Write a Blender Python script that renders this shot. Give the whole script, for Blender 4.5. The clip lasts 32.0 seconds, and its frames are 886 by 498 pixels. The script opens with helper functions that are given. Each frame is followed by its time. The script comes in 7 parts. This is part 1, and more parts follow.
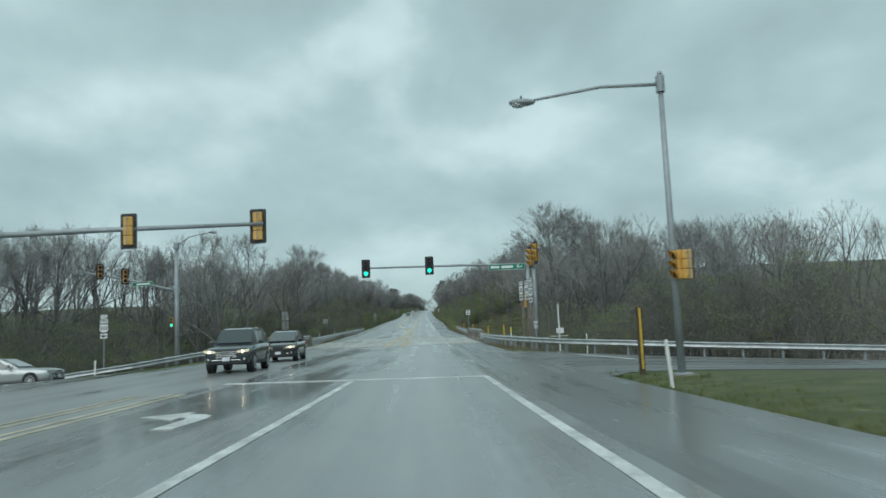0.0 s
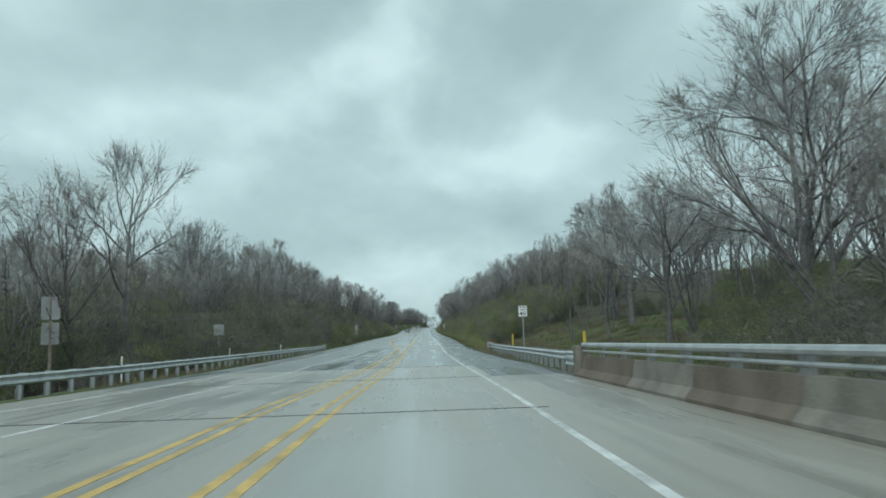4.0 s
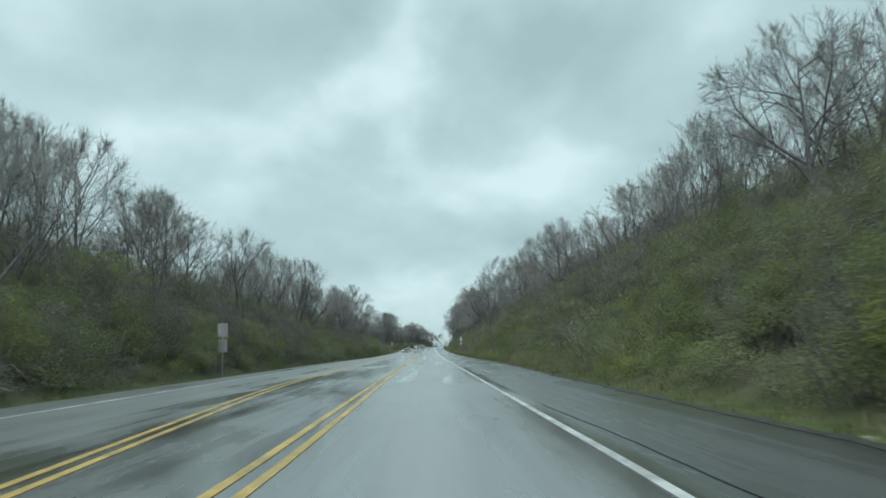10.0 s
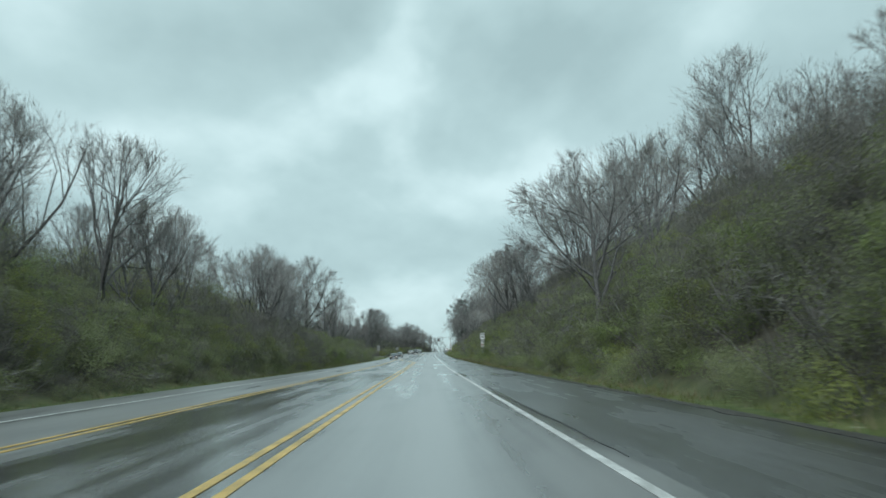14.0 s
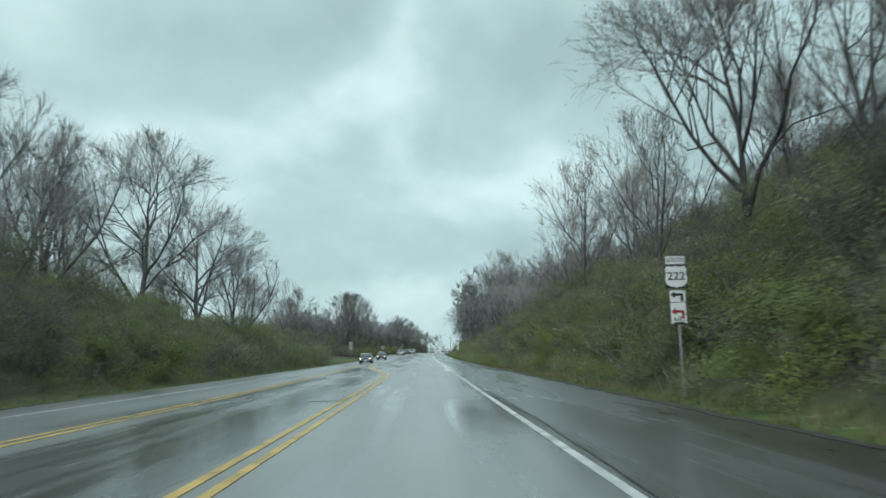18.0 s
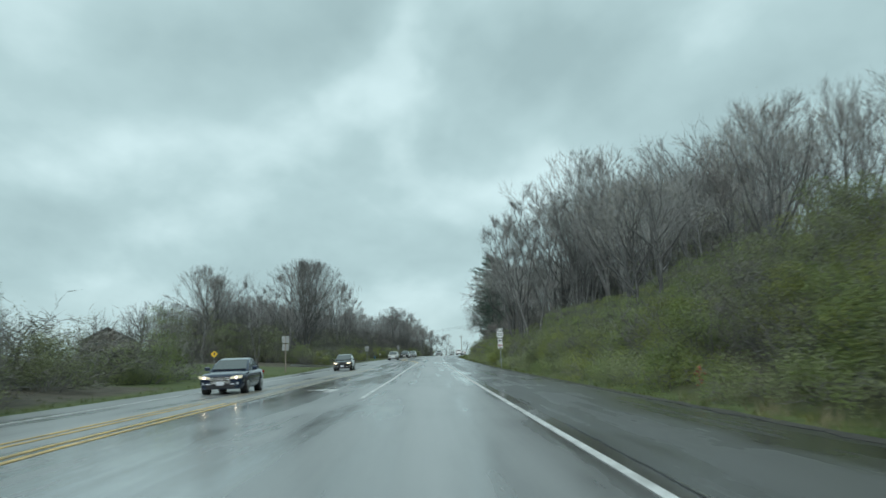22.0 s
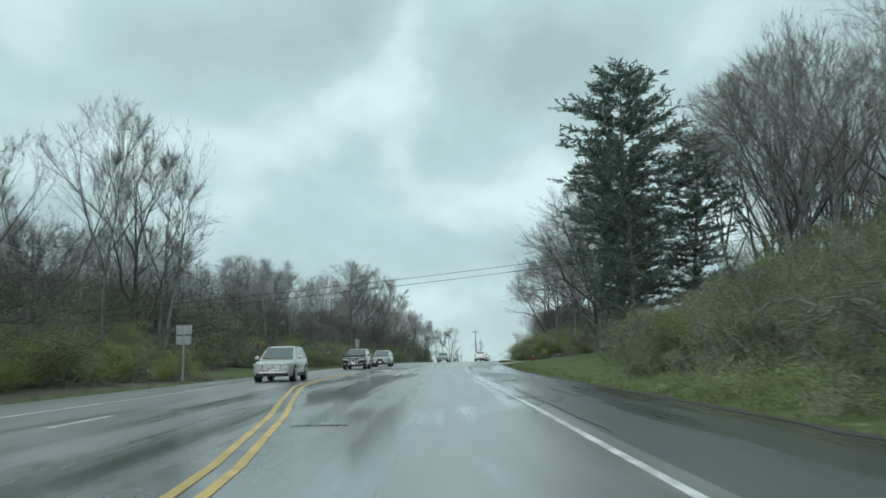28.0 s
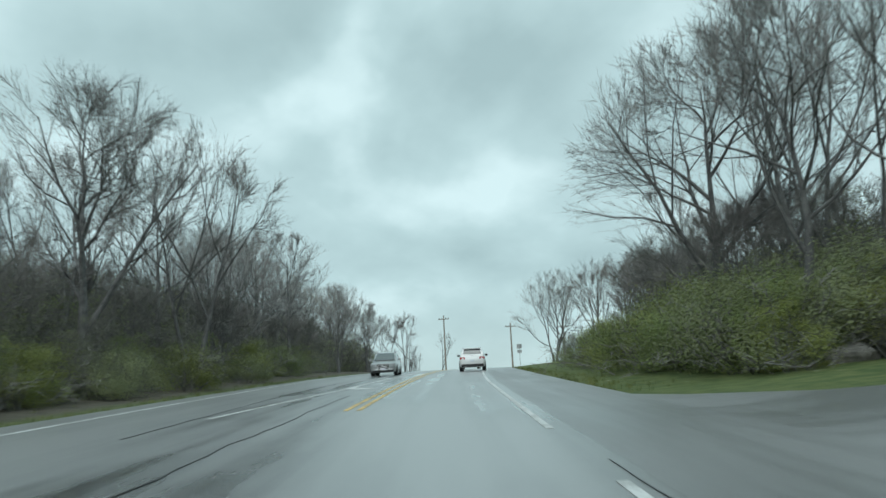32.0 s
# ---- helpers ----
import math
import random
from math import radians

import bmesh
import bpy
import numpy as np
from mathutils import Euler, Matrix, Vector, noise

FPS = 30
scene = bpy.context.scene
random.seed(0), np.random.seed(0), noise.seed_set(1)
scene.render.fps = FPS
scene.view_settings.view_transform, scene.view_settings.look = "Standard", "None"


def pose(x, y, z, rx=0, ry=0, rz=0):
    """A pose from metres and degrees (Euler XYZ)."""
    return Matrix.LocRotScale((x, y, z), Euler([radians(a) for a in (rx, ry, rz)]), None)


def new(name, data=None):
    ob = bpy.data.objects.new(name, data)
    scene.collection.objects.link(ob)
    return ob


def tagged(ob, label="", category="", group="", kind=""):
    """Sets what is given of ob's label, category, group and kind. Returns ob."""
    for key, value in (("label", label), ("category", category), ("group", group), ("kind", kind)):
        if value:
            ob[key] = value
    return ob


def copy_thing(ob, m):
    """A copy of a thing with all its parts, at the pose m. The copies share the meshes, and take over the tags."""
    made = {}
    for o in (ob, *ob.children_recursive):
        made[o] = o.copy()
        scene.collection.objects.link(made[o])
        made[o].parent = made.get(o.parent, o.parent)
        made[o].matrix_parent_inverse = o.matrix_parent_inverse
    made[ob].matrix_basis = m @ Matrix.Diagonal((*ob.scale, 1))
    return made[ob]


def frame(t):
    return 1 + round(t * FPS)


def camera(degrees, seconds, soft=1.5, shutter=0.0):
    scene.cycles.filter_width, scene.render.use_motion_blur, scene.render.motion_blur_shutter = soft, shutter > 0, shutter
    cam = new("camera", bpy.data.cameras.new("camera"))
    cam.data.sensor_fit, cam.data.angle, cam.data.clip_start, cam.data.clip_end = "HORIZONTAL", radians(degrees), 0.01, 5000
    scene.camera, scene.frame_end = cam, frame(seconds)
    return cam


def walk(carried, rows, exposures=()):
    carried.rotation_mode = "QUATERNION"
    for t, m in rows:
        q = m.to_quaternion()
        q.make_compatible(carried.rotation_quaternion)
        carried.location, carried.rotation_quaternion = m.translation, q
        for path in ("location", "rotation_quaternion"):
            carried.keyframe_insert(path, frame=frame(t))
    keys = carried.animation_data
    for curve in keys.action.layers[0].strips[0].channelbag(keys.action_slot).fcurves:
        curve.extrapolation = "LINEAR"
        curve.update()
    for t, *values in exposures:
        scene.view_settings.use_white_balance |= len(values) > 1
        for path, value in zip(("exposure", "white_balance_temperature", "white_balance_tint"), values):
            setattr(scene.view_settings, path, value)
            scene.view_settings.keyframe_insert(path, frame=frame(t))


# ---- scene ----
cam = camera(56.0, 32.0, soft=1.6, shutter=0.25)
walk(cam, [
    (0, pose(0.000, 0.000, 1.250, 96.790, 2.444, -1.291)),
    (0.5, pose(0.013, 8.070, 1.359, 96.992, 2.328, -1.340)),
    (1, pose(0.026, 16.233, 1.493, 97.195, 2.212, -1.390)),
    (1.5, pose(0.039, 24.489, 1.651, 97.395, 2.100, -1.378)),
    (2, pose(0.053, 32.838, 1.834, 97.597, 1.988, -1.366)),
    (2.5, pose(0.067, 41.280, 2.041, 97.651, 1.980, -1.308)),
    (3.5, pose(0.097, 58.398, 2.501, 97.955, 1.954, -1.230)),
    (4.5, pose(0.121, 75.796, 3.022, 98.224, 1.927, -1.101)),
    (5, pose(0.128, 84.601, 3.297, 98.316, 1.876, -1.132)),
    (5.5, pose(0.130, 93.476, 3.580, 98.381, 1.914, -1.060)),
    (6, pose(0.128, 102.421, 3.870, 98.446, 1.953, -0.987)),
    (6.5, pose(0.122, 111.438, 4.169, 98.600, 2.147, -0.902)),
    (7, pose(0.111, 120.525, 4.487, 98.840, 2.342, -0.818)),
    (7.5, pose(0.099, 129.652, 4.827, 99.001, 2.301, -0.789)),
    (8, pose(0.086, 138.791, 5.191, 99.162, 2.260, -0.761)),
    (8.5, pose(0.072, 147.940, 5.577, 99.267, 2.100, -0.778)),
    (9, pose(0.059, 157.100, 5.985, 99.371, 1.939, -0.795)),
    (9.5, pose(0.044, 166.271, 6.412, 99.491, 1.851, -0.794)),
    (10, pose(0.030, 175.453, 6.841, 99.569, 1.764, -0.793)),
    (10.5, pose(0.014, 184.688, 7.275, 99.675, 1.772, -0.878)),
    (11, pose(-0.001, 194.021, 7.715, 99.780, 1.779, -0.963)),
    (11.5, pose(-0.018, 203.452, 8.162, 99.836, 1.848, -0.982)),
    (12, pose(-0.032, 212.980, 8.615, 99.892, 1.917, -1.012)),
    (12.5, pose(-0.044, 222.605, 9.074, 99.902, 1.987, -1.000)),
    (13, pose(-0.053, 232.327, 9.537, 99.900, 2.056, -0.988)),
    (13.5, pose(-0.060, 242.147, 10.005, 99.915, 1.952, -0.965)),
    (14, pose(-0.064, 252.064, 10.476, 99.929, 1.848, -0.942)),
    (14.5, pose(-0.066, 262.079, 10.951, 99.944, 1.743, -0.920)),
    (15.5, pose(-0.060, 282.340, 11.909, 99.944, 1.613, -1.119)),
    (16.5, pose(-0.046, 302.870, 12.876, 99.954, 1.483, -1.305)),
    (17, pose(-0.036, 313.228, 13.367, 99.979, 1.433, -1.291)),
    (17.5, pose(-0.025, 323.636, 13.867, 100.005, 1.383, -1.276)),
    (18, pose(-0.012, 334.094, 14.376, 100.030, 1.333, -1.262)),
    (18.5, pose(0.002, 344.602, 14.893, 100.054, 1.364, -1.219)),
    (19, pose(0.018, 355.160, 15.419, 100.078, 1.395, -1.176)),
    (19.5, pose(0.035, 365.768, 15.953, 100.102, 1.425, -1.115)),
    (20, pose(0.048, 376.427, 16.496, 100.126, 1.456, -1.038)),
    (20.5, pose(0.056, 387.118, 17.046, 100.166, 1.590, -1.005)),
    (21, pose(0.060, 397.827, 17.597, 100.194, 1.724, -0.973)),
    (21.5, pose(0.058, 408.552, 18.149, 100.222, 1.858, -0.940)),
    (22, pose(0.052, 419.294, 18.701, 100.250, 1.991, -0.907)),
    (22.5, pose(0.041, 430.052, 19.253, 100.256, 1.988, -0.885)),
    (23, pose(0.025, 440.827, 19.807, 100.262, 1.985, -0.867)),
    (23.5, pose(0.009, 451.619, 20.360, 100.268, 1.982, -0.895)),
    (24, pose(-0.001, 462.427, 20.915, 100.288, 1.978, -0.923)),
    (24.5, pose(-0.008, 473.212, 21.477, 100.307, 1.822, -0.944)),
    (25, pose(-0.010, 483.932, 22.046, 100.326, 1.665, -0.965)),
    (25.5, pose(-0.007, 494.587, 22.623, 100.344, 1.509, -0.986)),
    (26, pose(0.001, 505.177, 23.207, 100.362, 1.352, -1.039)),
    (26.5, pose(0.024, 515.703, 23.799, 100.380, 1.195, -1.125)),
    (27.5, pose(0.119, 536.618, 25.007, 100.508, 1.178, -1.135)),
    (28.5, pose(0.329, 557.389, 26.239, 100.570, 1.161, -1.482)),
    (29, pose(0.511, 567.728, 26.857, 100.549, 1.447, -1.658)),
    (29.5, pose(0.744, 578.048, 27.478, 100.548, 1.878, -1.862)),
    (30, pose(1.040, 588.348, 28.101, 100.568, 2.247, -2.119)),
    (30.5, pose(1.418, 598.643, 28.727, 100.572, 2.448, -2.466)),
    (31, pose(1.879, 608.948, 29.354, 100.542, 2.599, -2.907)),
    (31.5, pose(2.424, 619.262, 29.976, 100.497, 2.684, -3.518)),
    (32, pose(3.048, 629.587, 30.592, 100.439, 2.761, -4.233)),
], exposures=((0, -0.12), (2, -0.10), (5, 0.03), (10, 0.08), (18, 0.12), (22, 0.02), (26, 0.12), (32, 0.12)))

# ---------------------------------------------------------------- light
world = bpy.data.worlds.new("overcast_sky")
scene.world = world
world.use_nodes = True
WT = world.node_tree
WT.nodes.clear()


def wn(kind):
    return WT.nodes.new(kind)


def wmath(op, a, b=None):
    node = wn("ShaderNodeMath")
    node.operation = op
    for i, value in enumerate((a, b)):
        if value is None:
            continue
        if isinstance(value, (int, float)):
            node.inputs[i].default_value = value
        else:
            WT.links.new(value, node.inputs[i])
    return node.outputs[0]


SUN_ELEVATION, SUN_ROTATION = 42.0, 200.0
coords = wn("ShaderNodeTexCoord")
split = wn("ShaderNodeSeparateXYZ")
WT.links.new(coords.outputs["Generated"], split.inputs[0])
lift = wmath("ADD", wmath("MAXIMUM", split.outputs[2], 0.0), 0.34)
flat = wn("ShaderNodeCombineXYZ")
WT.links.new(wmath("DIVIDE", split.outputs[0], lift), flat.inputs[0])
WT.links.new(wmath("DIVIDE", split.outputs[1], lift), flat.inputs[1])
turned = wn("ShaderNodeMapping")
turned.inputs["Rotation"].default_value = (0, 0, radians(-32))
turned.inputs["Location"].default_value = (1.9, 0.6, 0.0)
turned.inputs["Scale"].default_value = (1.0, 0.8, 1.0)
WT.links.new(flat.outputs[0], turned.inputs[0])
billow = wn("ShaderNodeTexNoise")
billow.inputs["Scale"].default_value = 1.7
billow.inputs["Detail"].default_value = 5.0
billow.inputs["Roughness"].default_value = 0.5
billow.inputs["Distortion"].default_value = 0.35
WT.links.new(turned.outputs[0], billow.inputs["Vector"])
wisps = wn("ShaderNodeTexNoise")
wisps.inputs["Scale"].default_value = 4.2
wisps.inputs["Detail"].default_value = 6.0
WT.links.new(turned.outputs[0], wisps.inputs["Vector"])
ahead = wmath("MAXIMUM", split.outputs[1], 0.05)
shake = wn("ShaderNodeTexNoise")
shake.inputs["Scale"].default_value, shake.inputs["Detail"].default_value = 5.0, 4.0
WT.links.new(coords.outputs["Generated"], shake.inputs["Vector"])
sway = wmath("MULTIPLY", wmath("SUBTRACT", shake.outputs[0], 0.5), 0.26)
side_way = wmath("ADD", wmath("DIVIDE", split.outputs[0], ahead), sway)
up_way = wmath("SUBTRACT", wmath("DIVIDE", split.outputs[2], ahead), sway)
amount = wmath("ADD", wmath("MULTIPLY", billow.outputs[0], 0.40), wmath("MULTIPLY", wisps.outputs[0], 0.28))
amount = wmath("ADD", amount, 0.165)
# the larger banks of cloud: sideways, up, half lengths, lean, thinner (+) or thicker (-)
for ca, cb, la, lb, lean_, gain in ((-0.015, 0.42, 0.12, 0.06, 48, 0.095), (-0.14, 0.31, 0.18, 0.06, 38, 0.060), (-0.47, 0.44, 0.14, 0.10, 0, 0.070), (0.30, 0.50, 0.20, 0.05, 10, 0.050),
                                    (0.14, 0.27, 0.12, 0.03, 14, 0.035), (-0.27, 0.42, 0.12, 0.08, 10, -0.045), (0.17, 0.38, 0.16, 0.05, 25, -0.030), (0.42, 0.38, 0.15, 0.08, 30, -0.035),
                                    (-0.08, 0.15, 0.16, 0.03, 0, -0.040), (-0.45, 0.25, 0.20, 0.05, 5, -0.035), (0.02, 0.09, 0.22, 0.035, 0, 0.050), (-0.40, 0.33, 0.22, 0.04, 8, 0.040), (0.42, 0.28, 0.12, 0.06, 30, 0.055)):
    c_, s_ = math.cos(radians(lean_)), math.sin(radians(lean_))
    da, db = wmath("SUBTRACT", side_way, ca), wmath("SUBTRACT", up_way, cb)
    p_ = wmath("DIVIDE", wmath("ADD", wmath("MULTIPLY", da, c_), wmath("MULTIPLY", db, s_)), la)
    q_ = wmath("DIVIDE", wmath("SUBTRACT", wmath("MULTIPLY", db, c_), wmath("MULTIPLY", da, s_)), lb)
    far_ = wmath("ADD", wmath("MULTIPLY", p_, p_), wmath("MULTIPLY", q_, q_))
    amount = wmath("ADD", amount, wmath("MULTIPLY", wmath("POWER", 2.718, wmath("MULTIPLY", far_, -0.7)), gain))
ramp = wn("ShaderNodeValToRGB")
ramp.color_ramp.elements[0].position = 0.40
ramp.color_ramp.elements[0].color = (0.350, 0.495, 0.513, 1)
ramp.color_ramp.elements[1].position = 0.62
ramp.color_ramp.elements[1].color = (0.620, 0.812, 0.836, 1)
middle = ramp.color_ramp.elements.new(0.52)
middle.color = (0.455, 0.628, 0.648, 1)
WT.links.new(amount, ramp.inputs[0])
low = wn("ShaderNodeMapRange")
low.inputs["From Min"].default_value = 0.0
low.inputs["From Max"].default_value = 0.14
low.inputs["To Min"].default_value = 0.75
low.inputs["To Max"].default_value = 0.0
WT.links.new(split.outputs[2], low.inputs["Value"])
band = wn("ShaderNodeMix")
band.data_type = "RGBA"
band.inputs[7].default_value = (0.490, 0.640, 0.648, 1)
WT.links.new(low.outputs[0], band.inputs[0])
WT.links.new(ramp.outputs[0], band.inputs[6])
sky = wn("ShaderNodeTexSky")
sky.sky_type, sky.sun_disc = "NISHITA", False
sky.sun_elevation, sky.sun_rotation = radians(SUN_ELEVATION), radians(SUN_ROTATION)
clear = wn("ShaderNodeBackground")
clear.inputs["Strength"].default_value = 0.004
WT.links.new(sky.outputs[0], clear.inputs[0])
cloud = wn("ShaderNodeBackground")
cloud.inputs["Strength"].default_value = 1.0
WT.links.new(band.outputs[2], cloud.inputs[0])
both = wn("ShaderNodeAddShader")
WT.links.new(clear.outputs[0], both.inputs[0])
WT.links.new(cloud.outputs[0], both.inputs[1])
out = wn("ShaderNodeOutputWorld")
WT.links.new(both.outputs[0], out.inputs[0])

sun = new("sun", bpy.data.lights.new("sun", "SUN"))
sun.data.energy, sun.data.angle, sun.data.color = 1.5, radians(60), (0.95, 1.0, 1.0)
sun.matrix_world = pose(0, 300, 200, 90 - SUN_ELEVATION, 0, 180 - SUN_ROTATION)

# ---------------------------------------------------------------- materials


def material(name, dark, light, scale=8.0, rough=0.7, metal=0.0, bump=0.0, fine=60.0, spread=0.12, each=0.0, spec=0.5):
    """Base colour between two tones by noise at two scales, fine relief, and a change of tone from object to object."""
    m = bpy.data.materials.new(name)
    m.use_nodes = True
    t = m.node_tree
    b = t.nodes["Principled BSDF"]
    where = t.nodes.new("ShaderNodeTexCoord")
    big, small = t.nodes.new("ShaderNodeTexNoise"), t.nodes.new("ShaderNodeTexNoise")
    big.inputs["Scale"].default_value, big.inputs["Detail"].default_value = scale, 4
    small.inputs["Scale"].default_value, small.inputs["Detail"].default_value = fine, 3
    for n in (big, small):
        t.links.new(where.outputs["Object"], n.inputs["Vector"])
    both = t.nodes.new("ShaderNodeMath")
    both.operation = "MULTIPLY_ADD"
    both.inputs[1].default_value = 0.4
    t.links.new(small.outputs[0], both.inputs[0])
    scaled = t.nodes.new("ShaderNodeMath")
    scaled.operation = "MULTIPLY"
    scaled.inputs[1].default_value = 0.6
    t.links.new(big.outputs[0], scaled.inputs[0])
    t.links.new(scaled.outputs[0], both.inputs[2])
    r = t.nodes.new("ShaderNodeValToRGB")
    r.color_ramp.elements[0].position, r.color_ramp.elements[0].color = 0.5 - spread, (*dark, 1)
    r.color_ramp.elements[1].position, r.color_ramp.elements[1].color = 0.5 + spread, (*light, 1)
    t.links.new(both.outputs[0], r.inputs[0])
    colour = r.outputs[0]
    if each:
        info, hsv, span = t.nodes.new("ShaderNodeObjectInfo"), t.nodes.new("ShaderNodeHueSaturation"), t.nodes.new("ShaderNodeMapRange")
        span.inputs["To Min"].default_value, span.inputs["To Max"].default_value = 1 - each, 1 + each
        t.links.new(info.outputs["Random"], span.inputs["Value"])
        t.links.new(span.outputs[0], hsv.inputs["Value"])
        t.links.new(colour, hsv.inputs["Color"])
        colour = hsv.outputs[0]
    t.links.new(colour, b.inputs["Base Color"])
    b.inputs["Roughness"].default_value, b.inputs["Metallic"].default_value = rough, metal
    b.inputs["Specular IOR Level"].default_value = spec
    if bump:
        rel = t.nodes.new("ShaderNodeBump")
        rel.inputs["Strength"].default_value, rel.inputs["Distance"].default_value = min(1.0, bump), 0.02
        t.links.new(small.outputs[0], rel.inputs["Height"])
        t.links.new(rel.outputs[0], b.inputs["Normal"])
    return m


def leafy(name, dark, light):
    """Thin leaves: part of the light shines through them."""
    m = material(name, dark, light, 0.5, 0.6, fine=3, each=0.2)
    t = m.node_tree
    b, end = t.nodes["Principled BSDF"], t.nodes["Material Output"]
    through_, mix = t.nodes.new("ShaderNodeBsdfTranslucent"), t.nodes.new("ShaderNodeMixShader")
    t.links.new(b.inputs["Base Color"].links[0].from_socket, through_.inputs["Color"])
    mix.inputs[0].default_value = 0.42
    t.links.new(b.outputs[0], mix.inputs[1])
    t.links.new(through_.outputs[0], mix.inputs[2])
    t.links.new(mix.outputs[0], end.inputs["Surface"])
    return m


def plain(name, colour, rough=0.5, metal=0.0, glow=0.0, spec=0.5):
    m = bpy.data.materials.new(name)
    m.use_nodes = True
    b = m.node_tree.nodes["Principled BSDF"]
    b.inputs["Base Color"].default_value = (*colour, 1)
    b.inputs["Roughness"].default_value, b.inputs["Metallic"].default_value = rough, metal
    b.inputs["Specular IOR Level"].default_value = spec
    if glow:
        b.inputs["Emission Color"].default_value = (*colour, 1)
        b.inputs["Emission Strength"].default_value = glow
    return m


def wet_road(name, dark, light, dry, wet, lanes=()):
    """Wet paving: UV in metres across and along. Damp patches and standing water change gloss; the driven lane is worn
    paler, with the sky's sheen painted down its middle.
    """
    m = bpy.data.materials.new(name)
    m.use_nodes = True
    t = m.node_tree
    b = t.nodes["Principled BSDF"]

    def node(kind, **inputs):
        n = t.nodes.new(kind)
        for key, value in inputs.items():
            n.inputs[key.replace("_", " ")].default_value = value
        return n

    def calc(op, a, b_):
        n = t.nodes.new("ShaderNodeMath")
        n.operation = op
        for i, value in enumerate((a, b_)):
            if isinstance(value, (int, float)):
                n.inputs[i].default_value = value
            else:
                t.links.new(value, n.inputs[i])
        return n.outputs[0]

    uv = t.nodes.new("ShaderNodeUVMap")
    uv.uv_map = "metres"
    stretch = node("ShaderNodeMapping", Scale=(1.0, 0.05, 1.0))
    t.links.new(uv.outputs[0], stretch.inputs["Vector"])
    streaks = node("ShaderNodeTexNoise", Scale=0.7, Detail=4.0, Roughness=0.5)
    t.links.new(stretch.outputs[0], streaks.inputs["Vector"])
    squeeze = node("ShaderNodeMapping", Scale=(1.0, 0.35, 1.0))
    t.links.new(uv.outputs[0], squeeze.inputs["Vector"])
    patch = node("ShaderNodeTexNoise", Scale=0.22, Detail=6.0, Roughness=0.6, Distortion=0.6)
    t.links.new(squeeze.outputs[0], patch.inputs["Vector"])
    grit = node("ShaderNodeTexNoise", Scale=90.0, Detail=2.0)
    t.links.new(uv.outputs[0], grit.inputs["Vector"])
    mixed = calc("SUBTRACT", calc("ADD", calc("MULTIPLY", streaks.outputs[0], 0.6), calc("MULTIPLY", patch.outputs[0], 0.5)), 0.045)
    drawn = node("ShaderNodeMapping", Scale=(1.0, 0.018, 1.0))
    t.links.new(uv.outputs[0], drawn.inputs["Vector"])
    tracks = node("ShaderNodeTexNoise", Scale=3.2, Detail=3.0)
    t.links.new(drawn.outputs[0], tracks.inputs["Vector"])
    mixed = calc("ADD", mixed, calc("MULTIPLY", calc("SUBTRACT", tracks.outputs[0], 0.5), 0.20))
    if lanes:
        across = t.nodes.new("ShaderNodeSeparateXYZ")
        t.links.new(uv.outputs[0], across.inputs[0])
        gain = None
        for centre, inner, outer, most, sheen in lanes:
            off = calc("ABSOLUTE", calc("SUBTRACT", across.outputs[0], centre), 0)
            worn = node("ShaderNodeMapRange", From_Min=inner, From_Max=outer, To_Min=most, To_Max=-0.025)
            t.links.new(off, worn.inputs["Value"])
            # the sky's gleam along the lane's middle, painted into the tone
            mid = node("ShaderNodeMapRange", From_Min=0.15, From_Max=0.60, To_Min=sheen, To_Max=0.0)
            t.links.new(off, mid.inputs["Value"])
            rut = node("ShaderNodeMapRange", From_Min=0.10, From_Max=0.45, To_Min=-0.5 * sheen, To_Max=0.0)
            t.links.new(calc("ABSOLUTE", calc("SUBTRACT", off, 0.80), 0), rut.inputs["Value"])
            here = calc("ADD", calc("ADD", worn.outputs[0], mid.outputs[0]), rut.outputs[0])
            gain = here if gain is None else calc("MAXIMUM", gain, here)
        mixed = calc("ADD", mixed, gain)
        # the turning lane in the middle is driven less and stays dark with water
        off = calc("ABSOLUTE", calc("SUBTRACT", across.outputs[0], -4.3), 0)
        dark_band = node("ShaderNodeMapRange", From_Min=1.1, From_Max=1.9, To_Min=-0.02, To_Max=0.0)
        t.links.new(off, dark_band.inputs["Value"])
        begin = node("ShaderNodeMapRange", From_Min=172.0, From_Max=205.0)
        t.links.new(across.outputs[1], begin.inputs["Value"])
        first = node("ShaderNodeMapRange", From_Min=26.0, From_Max=36.0, To_Min=1.0, To_Max=0.0)
        t.links.new(calc("ABSOLUTE", calc("SUBTRACT", across.outputs[1], 30.0), 0), first.inputs["Value"])
        last = node("ShaderNodeMapRange", From_Min=505.0, From_Max=545.0, To_Min=1.0, To_Max=0.0)
        t.links.new(across.outputs[1], last.inputs["Value"])
        where_dark = calc("MULTIPLY", calc("MINIMUM", calc("ADD", begin.outputs[0], first.outputs[0]), 1.0), last.outputs[0])
        mixed = calc("ADD", mixed, calc("MULTIPLY", dark_band.outputs[0], where_dark))
        # the last stretch, up the crest, has drained
        drained = node("ShaderNodeMapRange", From_Min=606.0, From_Max=632.0, To_Min=0.0, To_Max=0.06)
        t.links.new(across.outputs[1], drained.inputs["Value"])
        mixed = calc("ADD", mixed, drained.outputs[0])
    tone = t.nodes.new("ShaderNodeValToRGB")
    tone.color_ramp.elements[0].position, tone.color_ramp.elements[0].color = 0.42, (*dark, 1)
    tone.color_ramp.elements[1].position, tone.color_ramp.elements[1].color = 0.72, (*light, 1)
